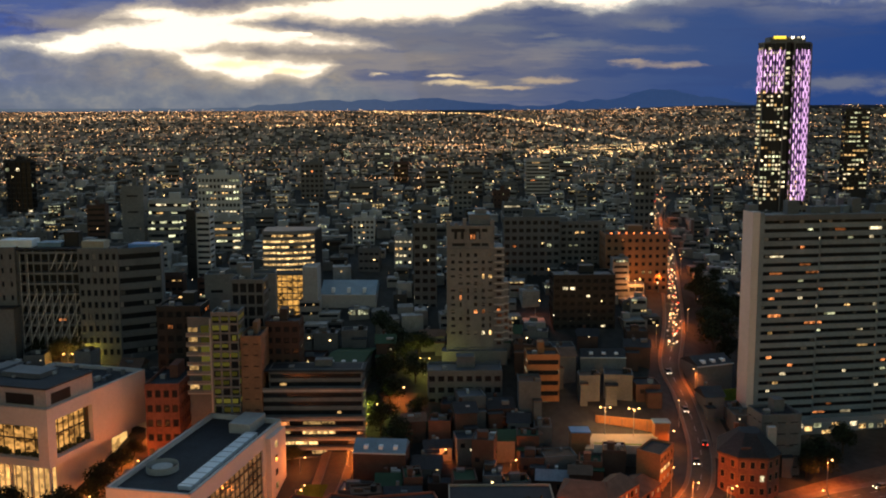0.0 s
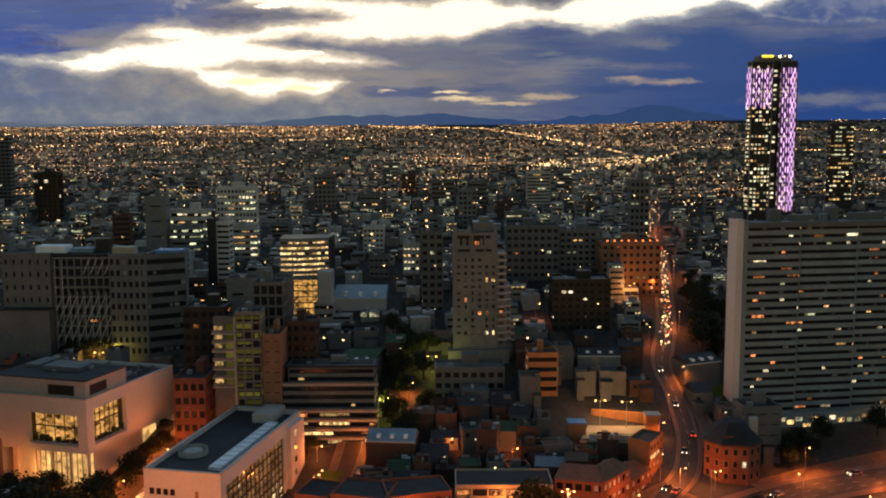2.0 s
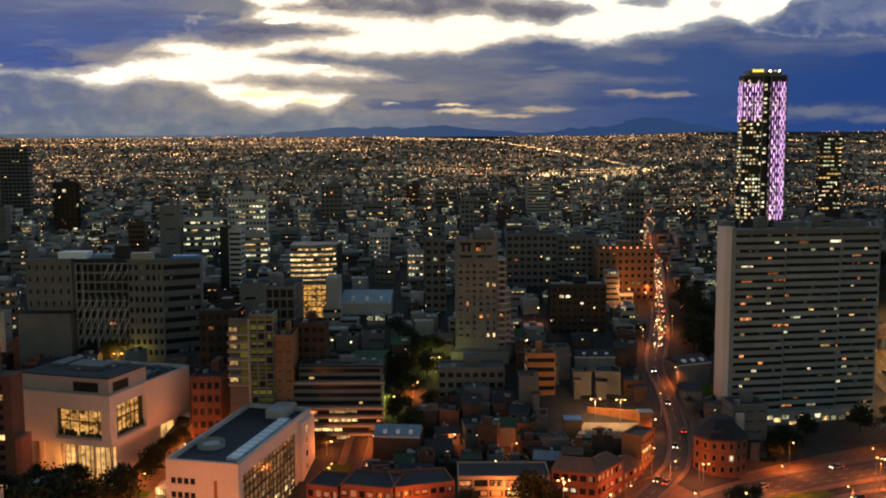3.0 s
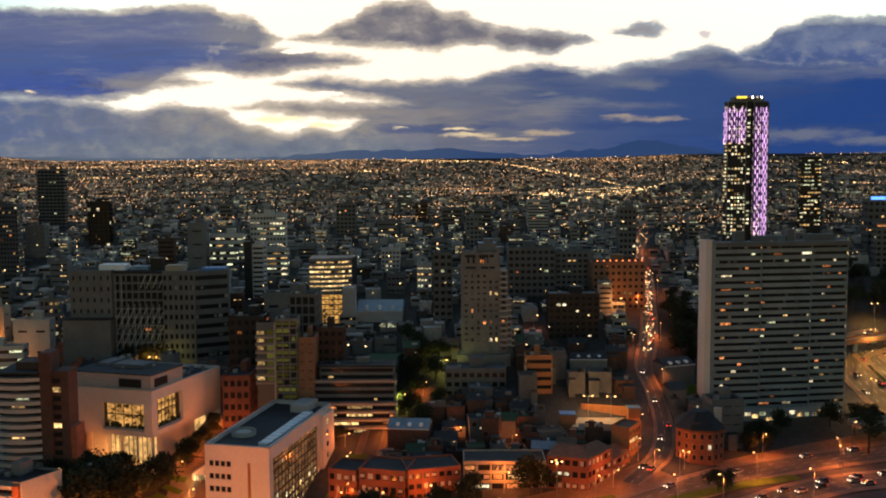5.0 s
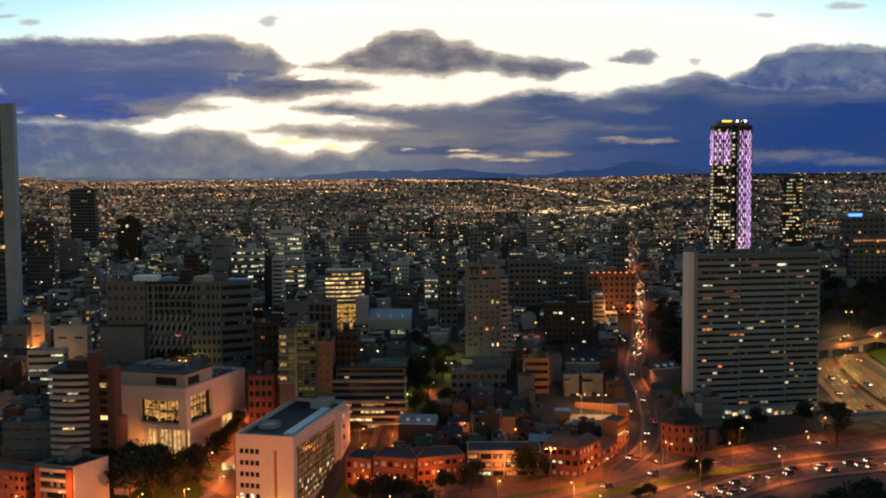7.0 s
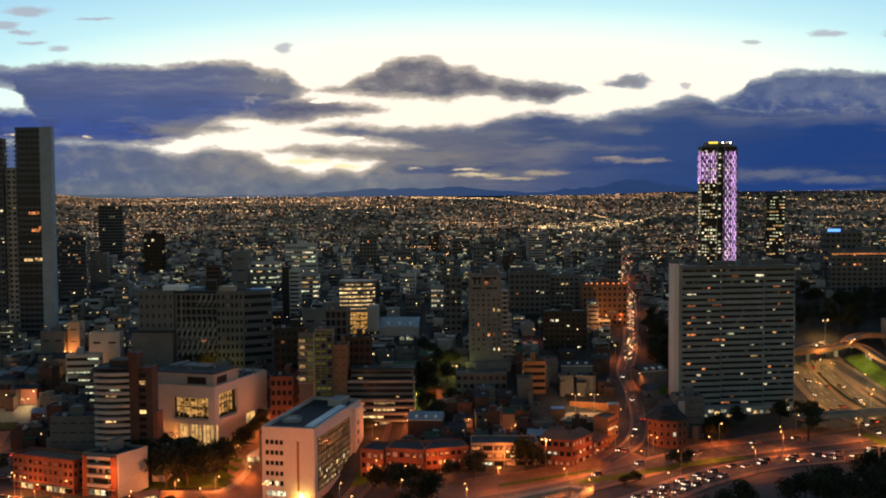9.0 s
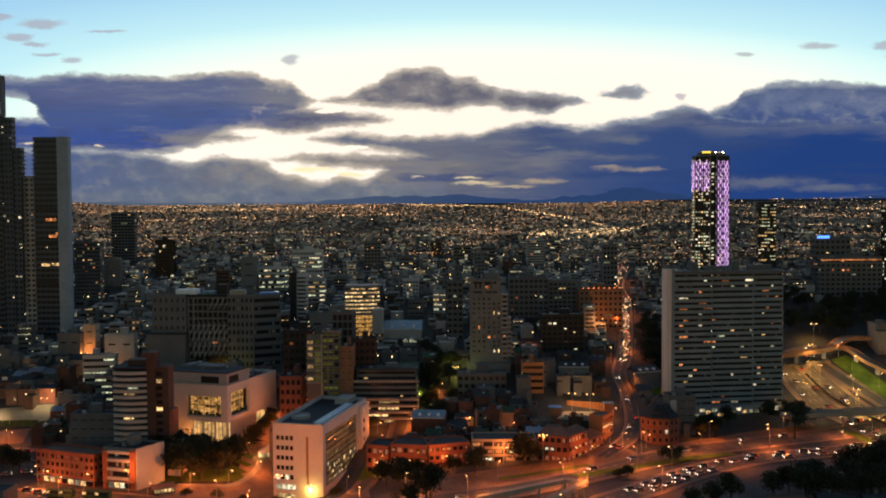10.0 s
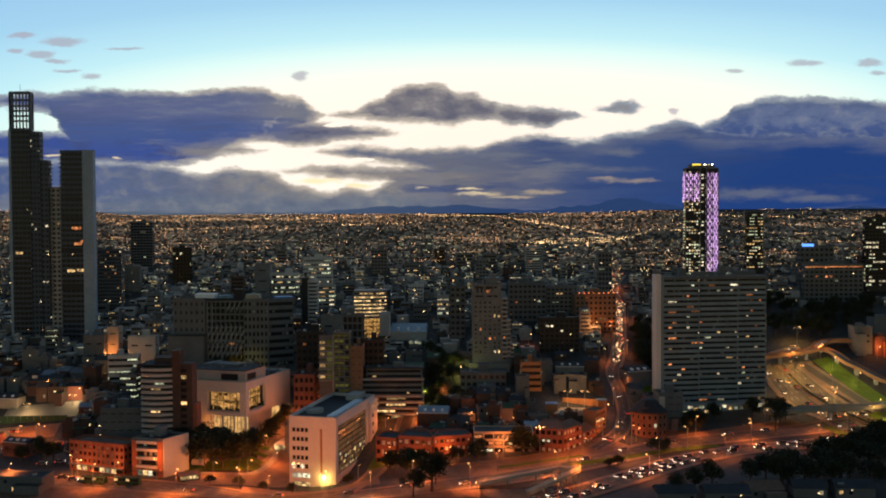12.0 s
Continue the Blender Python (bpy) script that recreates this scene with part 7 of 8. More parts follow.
for x, y, w, h, rf in ((74, 156, 14, 3.6, M_ROOF), (92, 154, 16, 4.0, M_ROOF), (108, 160, 13, 3.4, M_TILE), (124, 160, 12, 3.6, M_ROOF), (140, 158, 14, 4, M_ROOF)):
    house(x, y, w, 9, h, rnd.uniform(-8, 8), M_CONCD, rf, "gable", int(x))
house(-186, 184, 24, 10, 6, -4, M_CONCD, M_ROOF, "flat", 3)
for x, y, w, h, wl in ((226, 358, 10, 13, M_CONCM), (237, 356, 11, 8, M_BRICK), (249, 352, 11, 9, M_BRICK), (262, 342, 14, 10, M_BRICK), (243, 368, 14, 12, M_CONCD), (272, 330, 14, 9, M_BRICK), (270, 372, 14, 12, M_CREAM)):
    house(x, y, w, 10, h, 0, wl, M_ROOF, "flat", int(x))

hr = random.Random(33)
gy = 236.0
while gy < 336:
    gx = -275.0
    while gx < 100:
        w, d = hr.uniform(5, 9.5), hr.uniform(6, 9.5)
        x, y = gx + w / 2, gy + hr.uniform(-1.5, 1.5)
        gx += w + hr.uniform(0.2, 1.6)
        if -136 < x < -88 and y < 262 or -244 < x < -201 and 254 < y < 297:
            continue
        if -52 < x < -27 and y < 264:
            continue
        if not is_free(x, y, 2.7) or hr.random() < 0.06:
            continue
        h = hr.uniform(3.0, 6.8) + (hr.uniform(2, 6) if hr.random() < (0.10 if x > -40 else 0.25) else 0)
        house(x, y, w, d, h, hr.uniform(-9, 9), hr.choice(WALLS), hr.choice(TOPS), "gable" if hr.random() < 0.4 else "flat", int(gx * 3 + gy * 7))
    gy += 9.2

# mid-rise blocks further up
for k in range(105):
    y = hr.uniform(338, 470)
    f = (546 - y) / 216.0
    x = hr.uniform(-330, 330)
    w, d = hr.uniform(8, 17) * (0.4 + 0.6 * f), hr.uniform(6, 9) * (0.4 + 0.6 * f)
    if not is_free(x, y + d / 2, w / 2 + 1) or (130 < x < 262 and y < 408):
        continue
    h = hr.uniform(7, 19) * (0.35 + 0.65 * f)
    if abs(x - 85) < 70 and y < 374:
        continue
    g = gz(x, y)
    fl_ = max(3, int(h / (1.3 + 1.4 * f)))
    KEEP.append((x - w / 2, x + w / 2, y, y + d))
    building("midrise_block", hr.choice(["grey mid-rise block among the houses", "dark mid-rise flats with few lit windows", "pale office block with lit floors"]), rect(x, y, w, d, hr.uniform(-6, 6)), g, g + h, fl_, 2.4 * (0.5 + 0.5 * f),
             hr.choice([M_CONCM, M_CONCD, M_CONCD, M_CONCM, M_CONCD, M_BRICKD, M_CONCD]), lit=hr.choice((0.03, 0.06, 0.09, 0.18, 0.35)), colours=[G_WHITE, G_COOL, G_WARM], sides=(0,), plant=hr.random() < 0.5, group="mid-rise blocks", fine=False, roof=hr.choice([M_ROOF, M_ROOF, M_ROOFL]), ribbon=hr.random() < 0.5, sill=hr.uniform(0.45, 0.75), pier=hr.uniform(0.2, 0.65))


# ---- street lamps with real light ----
def lamp_post(x, y, h, heads, power, label, light=True, bare=False, col=(1.0, 0.235, 0.048), turn=0.0):
    t = thing("street_lamp", label, "street lamp", "street lamps")
    t.location = (x, y, gz(x, y))
    t.rotation_euler = (0, 0, turn)
    b = bmesh.new()
    bmesh.ops.create_cone(b, cap_ends=True, segments=8, radius1=0.12, radius2=0.07, depth=h, matrix=pose(0, 0, h / 2))
    part("pole", b, M_METAL, t)
    for k in range(heads):
        a = 6.283 * k / heads
        dx, dy = math.cos(a) * 1.5, math.sin(a) * 1.5
        ab = bmesh.new()
        obox(ab, (0, 0), (math.cos(a), math.sin(a)), (-math.sin(a), math.cos(a)), 0, 1.6, -0.05, 0.05, h - 0.1, h)
        arm = part("arm", ab, M_METAL, t)
        hd = bmesh.new()
        bmesh.ops.create_icosphere(hd, subdivisions=2, radius=0.28, matrix=Matrix.Translation((dx, dy, h - 0.1)) @ Matrix.Diagonal((1, 0.7, 0.5, 1)))
        part("lamp_head", hd, G_SODIUM, arm, "glowing sodium lamp head")
    if light:
        lt = bpy.data.lights.new("sodium_light", 'POINT' if bare else 'SPOT')
        lt.energy, lt.color, lt.shadow_soft_size = power, col, 0.5
        if not bare:
            lt.spot_size, lt.spot_blend = radians(165), 1.0
        lo = new("sodium_light", lt)
        lo.parent = t
        lo.location = (0, 0, h - 1.0)
    return t


def along(line, start, gap, off, count, fn):
    d, k, want = 0.0, 0, start
    for a, b in zip(line, line[1:]):
        seg = (b - a).length
        while d + seg >= want and k < count:
            q = a.lerp(b, (want - d) / seg)
            dr = (b - a).normalized()
            s = Vector((dr.y, -dr.x))
            fn(q + s * off * (1 if k % 2 else -1), math.atan2(dr.y, dr.x), k)
            k += 1
            want += gap
        d += seg


POW = 25000
along(AVENUE, 50, 19, 8.2, 22, lambda q, a, k: lamp_post(q.x, q.y, 10, 1, POW * (0.35 if k % 4 == 0 else 1.0) * (0.62 if q.x < -120 else 0.95 if q.x < -50 else 0.7 if q.x < 45 else 0.58 if q.x < 100 else 0.45), "tall sodium street lamp beside the avenue", bare=q.x < 45 and k % 4 == 0, turn=a + (1.57 if k % 2 else -1.57)))
along(QUEUE, 50, 26, 7.0, 9, lambda q, a, k: lamp_post(q.x, q.y, 10, 1, POW * 0.35, "sodium street lamp beside the car queue", turn=a + 1.57))
along(STREET, 18, 20, 5.0, 12, lambda q, a, k: lamp_post(q.x, q.y, 8, 1, POW * (0.05 if q.y < 290 else 0.16), "sodium street lamp on the climbing street", turn=a, light=k < 10, col=(1.0, 0.22, 0.04)))
along(HIGHWAY, 24, 15, 8.2, 9, lambda q, a, k: lamp_post(q.x, q.y, 12, 2, POW * 0.37, "double street lamp on the highway", turn=a, light=abs(q.y - 282) > 8, col=(1.0, 0.52, 0.13)))
along(SLIP, 16, 18, 6, 6, lambda q, a, k: lamp_post(q.x, q.y, 10, 1, POW * 0.31, "street lamp on the slip road", turn=a, col=(1.0, 0.52, 0.13)))
along(ALLEY, 22, 24, 3.6, 3, lambda q, a, k: lamp_post(q.x, q.y, 7, 1, POW * 0.14, "short lamp on the side street", turn=a))
along(WESTST, 12, 30, 4.5, 3, lambda q, a, k: lamp_post(q.x, q.y, 8, 1, POW * 0.2, "street lamp among the low houses", turn=a))
# seen lamps, plus posts added only to brighten dark walls and ground
for x, y, h, hd, pw in ((28, 207, 17, 4, 1.4), (-74, 189, 13, 3, 1.9), (-112, 205, 6, 1, 1.2), (-100, 218, 6, 1, 1.0), (-92, 236, 6, 1, 0.9), (-100.5, 253, 5, 1, 0.14), (-92, 264, 5, 1, 0.3), (-92, 269.5, 5, 1, 0.3), (2, 250, 5, 1, 0.22), (18, 262, 5, 1, 0.22), (-2, 268, 5, 1, 0.2), (31, 256, 5, 1, 0.22), (45, 263, 5, 1, 0.25), (17, 283, 5, 1, 0.07), (66, 275, 5, 1, 0.08), (-77.5, 269, 5, 1, 0.55), (-92, 283, 5, 1, 0.07), (-152, 198.5, 7, 1, 0.5), (-170, 204, 7, 1, 0.45), (-139, 248, 5, 1, 0.55), (-112, 238, 6, 1, 0.2), (-86, 258, 6, 1, 0.15), (-76, 284, 6, 1, 0.22), (-75, 271, 7, 1, 0.2), (13, 227, 7, 1, 0.65), (-12, 220, 6, 1, 0.5), (-27, 217, 6, 1, 0.28), (-41, 224, 6, 1, 0.16), (49, 230, 6, 1, 0.4), (66, 247, 6, 1, 0.6), (76, 246, 6, 1, 0.3), (33, 341, 8, 1, 0.05), (-214, 262, 6, 1, 0.3), (72, 354, 9, 1, 0.13), (-20, 268, 6, 1, 0.3), (-42, 252, 6, 1, 0.3), (-43, 268, 5, 1, 0.26), (-29, 269, 5, 1, 0.32), (-53, 267, 5, 1, 0.2), (-15, 297, 6, 1, 0.3), (-77, 293, 5, 1, 0.3), (-222, 260, 6, 1, 1.0), (-14, 246, 6, 1, 0.4)):
    lamp_post(x, y, h, hd, POW * pw * (0.24 if y < 270 else 1), "tall mast with several sodium lamps" if h > 12 else "small sodium lamp beside the buildings", bare=y < 270 or y > 350, col=(1.0, 0.36, 0.10) if y > 350 else (1.0, 0.235, 0.048))
for x, y, c_ in ((-207.6, 291, (1.0, 0.74, 0.42)), (-228, 283, (1.0, 0.7, 0.36)), (-236, 262, (1.0, 0.72, 0.40)), (-186, 270, (1.0, 0.66, 0.34)), (-204, 333, (1.0, 0.30, 0.07)), (-166, 290, (1.0, 0.6, 0.3)), (-190, 318, (1.0, 0.40, 0.12)), (-7, 312, (0.85, 0.80, 0.15)), (-122.6, 320.2, (0.85, 0.72, 0.10)), (-128.5, 318.5, (1.0, 0.46, 0.12)), (-226, 308, (1.0, 0.42, 0.10)), (-23, 289, (0.75, 0.85, 0.15)), (200, 350, (1.0, 0.35, 0.09)), (209, 321, (1.0, 0.74, 0.28)), (202, 337, (1.0, 0.74, 0.28)), (217, 303, (1.0, 0.74, 0.28)), (231, 347, (1.0, 0.30, 0.07))):
    lamp_post(x, y, 8 if x > 100 else 6, 1 if x > 100 else 2, POW * (0.065 if x > 220 else 0.15 if x > 100 else 0.13 if x < -150 else 0.085 if x < -100 else 0.09), "yard lamp on a plain post", bare=True, col=c_)
for x, y in ((48, 280.5), (56.3, 278.7)):
    lamp_post(x, y, 19.3 - gz(x, y), 2, POW * 0.125, "floodlight mast over the sports court", bare=True, col=(1.0, 0.50, 0.17))
wl = thing("wall_lamp", "bright yellow floodlight on the white building's corner", "wall lamp")
b = bmesh.new()
bmesh.ops.create_icosphere(b, subdivisions=2, radius=0.7, matrix=Matrix.Translation((-65.6, 212.6, -4.6)))
part("lamp_head", b, glow("yellow_flood", (1.0, 0.75, 0.2), 14.0), wl)
lt = bpy.data.lights.new("flood_light", 'POINT')
lt.energy, lt.color, lt.shadow_soft_size = 1500, (1.0, 0.66, 0.15), 0.4
lo = new("flood_light", lt)
lo.parent = wl
lo.location = (-65.8, 211.4, -5.4)
# unseen fill with no lamp body, for the orange glow on the library's base
lt = bpy.data.lights.new("base_fill", 'POINT')
lt.energy, lt.color, lt.shadow_soft_size = 1000, (1.0, 0.42, 0.11), 1.0
lo = new("entrance_lamp_light", lt)
lo.parent = wl
lo.location = (-128, 252, 8)


# ---- vehicles ----
def car_proto(paint):
    t = thing("car", "small car with its headlights on in the road", "car", "cars on the roads")
    b = bmesh.new()
    obox(b, (0, 0), (1, 0), (0, 1), -2.1, 2.1, -0.85, 0.85, 0.3, 0.95)
    bmesh.ops.bevel(b, geom=b.edges[:], offset=0.14, segments=2, affect='EDGES')
    part("body", b, paint, t)
    c = bmesh.new()
    lo = [c.verts.new(v) for v in ((-1.7, -0.78, 0.92), (1.1, -0.78, 0.92), (1.1, 0.78, 0.92), (-1.7, 0.78, 0.92))]
    hi = [c.verts.new(v) for v in ((-1.25, -0.62, 1.5), (0.4, -0.62, 1.5), (0.4, 0.62, 1.5), (-1.25, 0.62, 1.5))]
    c.faces.new(hi)
    c.faces.new(lo)
    for i in range(4):
        c.faces.new((lo[i], lo[(i + 1) % 4], hi[(i + 1) % 4], hi[i]))
    part("cabin_glass", c, M_GLASS, t)
    rf = bmesh.new()
    obox(rf, (0, 0), (1, 0), (0, 1), -1.25, 0.4, -0.63, 0.63, 1.48, 1.55)
    part("roof_panel", rf, paint, t)
    for x in (-1.35, 1.35):
        for y in (-0.82, 0.82):
            w = bmesh.new()
            bmesh.ops.create_cone(w, cap_ends=True, segments=14, radius1=0.33, radius2=0.33, depth=0.22, matrix=pose(x, y, 0.33, 90))
            part("wheel", w, M_TYRE, t)
    for y in (-0.6, 0.6):
        hl = bmesh.new()
        bmesh.ops.create_icosphere(hl, subdivisions=1, radius=0.2, matrix=Matrix.Translation((2.1, y, 0.7)) @ Matrix.Diagonal((0.5, 1, 0.7, 1)))
        part("headlight", hl, G_HEAD, t, "glowing headlight")
        tl = bmesh.new()
        obox(tl, (0, 0), (1, 0), (0, 1), -2.16, -2.05, y - 0.2, y + 0.2, 0.62, 0.85)
        part("tail_light", tl, G_TAIL, t, "red tail light")
    return t


first = car_proto(M_CAR)
used = [False]


def car(x, y, a):
    m = Matrix.LocRotScale((x, y, gz(x, y) + 0.2), Euler((0, 0, a)), None)
    if not used[0]:
        used[0] = True
        first.matrix_basis = m
        return
    copy_thing(first, m)


cr = random.Random(9)
for lane in (-3.4, 0.0, 3.4):
    d = 40 + cr.uniform(0, 6)
    tot = 0.0
    for a, b2 in zip(QUEUE, QUEUE[1:]):
        seg = (b2 - a).length
        while tot + seg >= d:
            q = a.lerp(b2, (d - tot) / seg)
            dr = (b2 - a).normalized()
            s = Vector((dr.y, -dr.x))
            if cr.random() < 0.52:
                car(*(q + s * lane), math.atan2(-dr.y, -dr.x) + cr.uniform(-0.03, 0.03))
            d += cr.uniform(6.2, 11)
        tot += seg
for line, gap, n_, lanes, flip in ((AVENUE, 27, 16, (-4.5, -1.6, 2.0), 1), (HIGHWAY, 11, 15, (-5, -1.7), 1), (HIGHWAY, 13, 10, (1.7, 5), -1), (SLIP, 20, 6, (-2, 2), 1), (STREET, 30, 4, (-1.5,), 1), (STREET, 37, 2, (1.5,), -1), (WESTST, 17, 4, (-1.5, 1.5), 1)):
    tot, d, k = 0.0, 14.0, 0
    for a, b2 in zip(line, line[1:]):
        seg = (b2 - a).length
        while tot + seg >= d and k < n_:
            q = a.lerp(b2, (d - tot) / seg)
            dr = (b2 - a).normalized() * (-flip)
            s = Vector((dr.y, -dr.x))
            car(*(q - s * cr.choice(lanes) * flip), math.atan2(dr.y, dr.x))
            k += 1
            d += gap * cr.uniform(0.6, 1.5)
        tot += seg


for x, y, a in ((-169, 196.5, 0.1), (-160.4, 192, 0.05), (-158, 198, 3.2), (-186.7, 225, 0.3), (-193.7, 222, 0.35), (-175, 200, 0.1)):
    car(x, y, a)
car(-227, 266, 1.4)
car(-224, 266, 1.45)


def bus(x, y, a):
    t = thing("bus", "city bus waiting at the avenue kerb", "bus")
    b = bmesh.new()
    obox(b, (0, 0), (1, 0), (0, 1), -5.5, 5.5, -1.25, 1.25, 0.4, 3.1)
    bmesh.ops.bevel(b, geom=b.edges[:], offset=0.2, segments=2, affect='EDGES')
    part("body", b, M_GREENROOF, t)
    for y0 in (-1.27, 1.27):
        for k in range(6):
            pane("bus_window", M_GLASS if k % 3 else G_WARM, t, Vector((-4.6, y0)), Vector((1, 0)), k * 1.75, 0, 2.2, 1.5, 0.9, Vector((0, -1)), 0.06)
    for x0 in (-3.6, 3.4):
        for y0 in (-1.15, 1.15):
            w = bmesh.new()
            bmesh.ops.create_cone(w, cap_ends=True, segments=16, radius1=0.5, radius2=0.5, depth=0.3, matrix=pose(x0, y0, 0.5, 90))
            part("wheel", w, M_TYRE, t)
    t.matrix_basis = Matrix.LocRotScale((x, y, gz(x, y) + 0.2), Euler((0, 0, a)), None)


bus(-158, 191, -0.15)
bus(-143, 188.5, -0.18)


# ---- footbridge over the lower carriageway ----
fb = thing("footbridge", "ochre concrete footbridge with two ramps and railings", "footbridge")
for (xa, ya, za), (xb, yb, zb2) in (((1.3, 177, 1.8), (34, 183.5, 6.5)), ((34, 183.5, 6.5), (41, 180, 6.5)), ((41, 180, 6.5), (20, 163, 2.2))):
    a, b2 = Vector((xa, ya, za)), Vector((xb, yb, zb2))
    d = b2 - a
    flat_d = Vector((d.x, d.y, 0)).normalized()
    s = Vector((flat_d.y, -flat_d.x, 0))
    dk = bmesh.new()
    vs = []
    for q in (a, b2):
        for w, z in ((-1.4, 0), (1.4, 0), (1.4, -1.3), (-1.4, -1.3)):
            vs.append(dk.verts.new(q + s * w + Vector((0, 0, z))))
    for f in ((0, 1, 2, 3), (4, 5, 6, 7), (0, 1, 5, 4), (1, 2, 6, 5), (2, 3, 7, 6), (3, 0, 4, 7)):
        dk.faces.new([vs[i] for i in f])
    part("deck", dk, M_CREAM, fb)
    n_ = int(d.length / 2.2)
    for side in (-1.3, 1.3):
        rl = bmesh.new()
        vs = []
        for q in (a, b2):
            for w, z in ((-0.06, 1.0), (0.06, 1.0), (0.06, 1.15), (-0.06, 1.15)):
                vs.append(rl.verts.new(q + s * (side + w) + Vector((0, 0, z))))
        for f in ((0, 1, 2, 3), (4, 5, 6, 7), (0, 1, 5, 4), (1, 2, 6, 5), (2, 3, 7, 6), (3, 0, 4, 7)):
            rl.faces.new([vs[i] for i in f])
        part("handrail", rl, M_CREAM, fb)
        for k in range(n_ + 1):
            q = a + d * (k / n_) + s * side
            bar("baluster", M_CREAM, fb, (q.x, q.y), (1, 0), (0, 1), -0.07, 0.07, -0.07, 0.07, q.z, q.z + 1.0)
    for k in (0.35, 0.7, 1.0):
        q = a + d * k
        bar("column", M_CREAM, fb, (q.x, q.y), (1, 0), (0, 1), -0.4, 0.4, -0.4, 0.4, -1, q.z - 0.5)


# ---- overpasses of the interchange ----
def overpass(label, pts, width, z_of, piers):
    line = spline(pts, 4)
    t = thing("overpass", label, "bridge")
    z = z_of(0, 0)
    solid_ribbon("deck", line, t, M_CONCM, 0, width, z - 1.2, z)
    for side in (-1, 1):
        solid_ribbon("parapet", line, t, M_CREAM, side * (width / 2 + 0.2), 0.4, z - 1.0, z + 1.0)
    for k in piers:
        q = line[int(k * (len(line) - 1))]
        bar("pier", M_CONC, t, (q.x, q.y), (1, 0), (0, 1), -0.9, 0.9, -0.9, 0.9, gz(q.x, q.y) - 1, z_of(q.x, q.y) - 1)


def viaduct(label, pts, width, piers):
    """A sloping bridge deck with parapets along a line in space."""
    line = spline(pts, 4)
    t = thing("viaduct", label, "bridge")

    def beam(name, material, off, w, lo, hi):
        bm = bmesh.new()
        rows = []
        for i, p in enumerate(line):
            d = line[min(i + 1, len(line) - 1)] - line[max(i - 1, 0)]
            sd = Vector((d.y, -d.x, 0)).normalized()
            rows.append([bm.verts.new(p + sd * o + Vector((0, 0, z))) for o, z in ((off - w / 2, lo), (off + w / 2, lo), (off + w / 2, hi), (off - w / 2, hi))])
        for r0, r1 in zip(rows, rows[1:]):
            for k in range(4):
                bm.faces.new((r0[k], r0[(k + 1) % 4], r1[(k + 1) % 4], r1[k]))
        bm.faces.new(rows[0])
        bm.faces.new(rows[-1])
        part(name, bm, material, t)

    beam("deck", M_CONCD, 0, width, -1.3, 0.0)
    # red lamplight on the parapets is put into their terracotta colour
    for side in (-1, 1):
        beam("parapet", M_TERRA, side * (width / 2 + 0.2), 0.4, -1.1, 0.9)
    for k in piers:
        q = line[int(k * (len(line) - 1))]
        bar("pier", M_CONC, t, (q.x, q.y), (1, 0), (0, 1), -0.9, 0.9, -0.9, 0.9, gz(q.x, q.y) - 1, q.z - 1.2)


viaduct("curved concrete viaduct under orange lamps", [(156, 341, 25), (166, 343.6, 25.3), (175.6, 345.6, 26.1), (185.8, 347.6, 26.9), (196.7, 351, 28.5), (203, 357, 31), (211, 361, 32.2), (222, 361, 32)], 5.5, (0.3, 0.55, 0.75))
viaduct("sloping concrete slip viaduct above the lawn", [(197, 354.5, 29), (205.5, 348.8, 27), (210.8, 338.2, 22.3), (216.9, 330.3, 19), (220.4, 324, 16.5), (226, 317, 14), (240, 306, 10.5)], 5, (0.2, 0.42, 0.64))
overpass("yellow-lit straight overpass across the highway", [(146, 275), (156, 278), (171, 282), (189, 285), (213, 294), (250, 310)], 6, lambda x, y: 7.2, (0.3, 0.62))
bb = thing("roadside_panels", "row of pale lit hoarding panels on the overpass", "hoarding")
for k in range(4):
    bar("panel", M_CREAM, bb, (174 + 4.2 * k, 279.4 + 0.7 * k), (1, 0.16), (-0.16, 1), 0, 3.9, 0, 0.3, 8.0, 10.2)
PARK = [(130, 262, 330, 408)]


def boxes_mesh(name, boxes, material, label, category):
    n = len(boxes)
    b = np.array(boxes, float)
    vs = np.zeros((n, 8, 3))
    c, s = np.cos(b[:, 6]), np.sin(b[:, 6])
    sx = np.array([-1, 1, 1, -1, -1, 1, 1, -1])
    sy = np.array([-1, -1, 1, 1, -1, -1, 1, 1])
    for k in range(8):
        lx, ly = sx[k] * b[:, 2] / 2, sy[k] * b[:, 3] / 2
        vs[:, k, 0] = b[:, 0] + lx * c - ly * s
        vs[:, k, 1] = b[:, 1] + lx * s + ly * c
        vs[:, k, 2] = b[:, 4] if k < 4 else b[:, 5]
    quads = np.array([(4, 5, 6, 7), (0, 1, 5, 4), (1, 2, 6, 5), (2, 3, 7, 6), (3, 0, 4, 7)])
    fs = (quads[None] + 8 * np.arange(n)[:, None, None]).reshape(-1, 4)
    me = bpy.data.meshes.new(name)
    me.from_pydata(vs.reshape(-1, 3).tolist(), [], fs.tolist())
    me.materials.append(material)
    return tagged(new(name, me), label, category, kind="stuff")


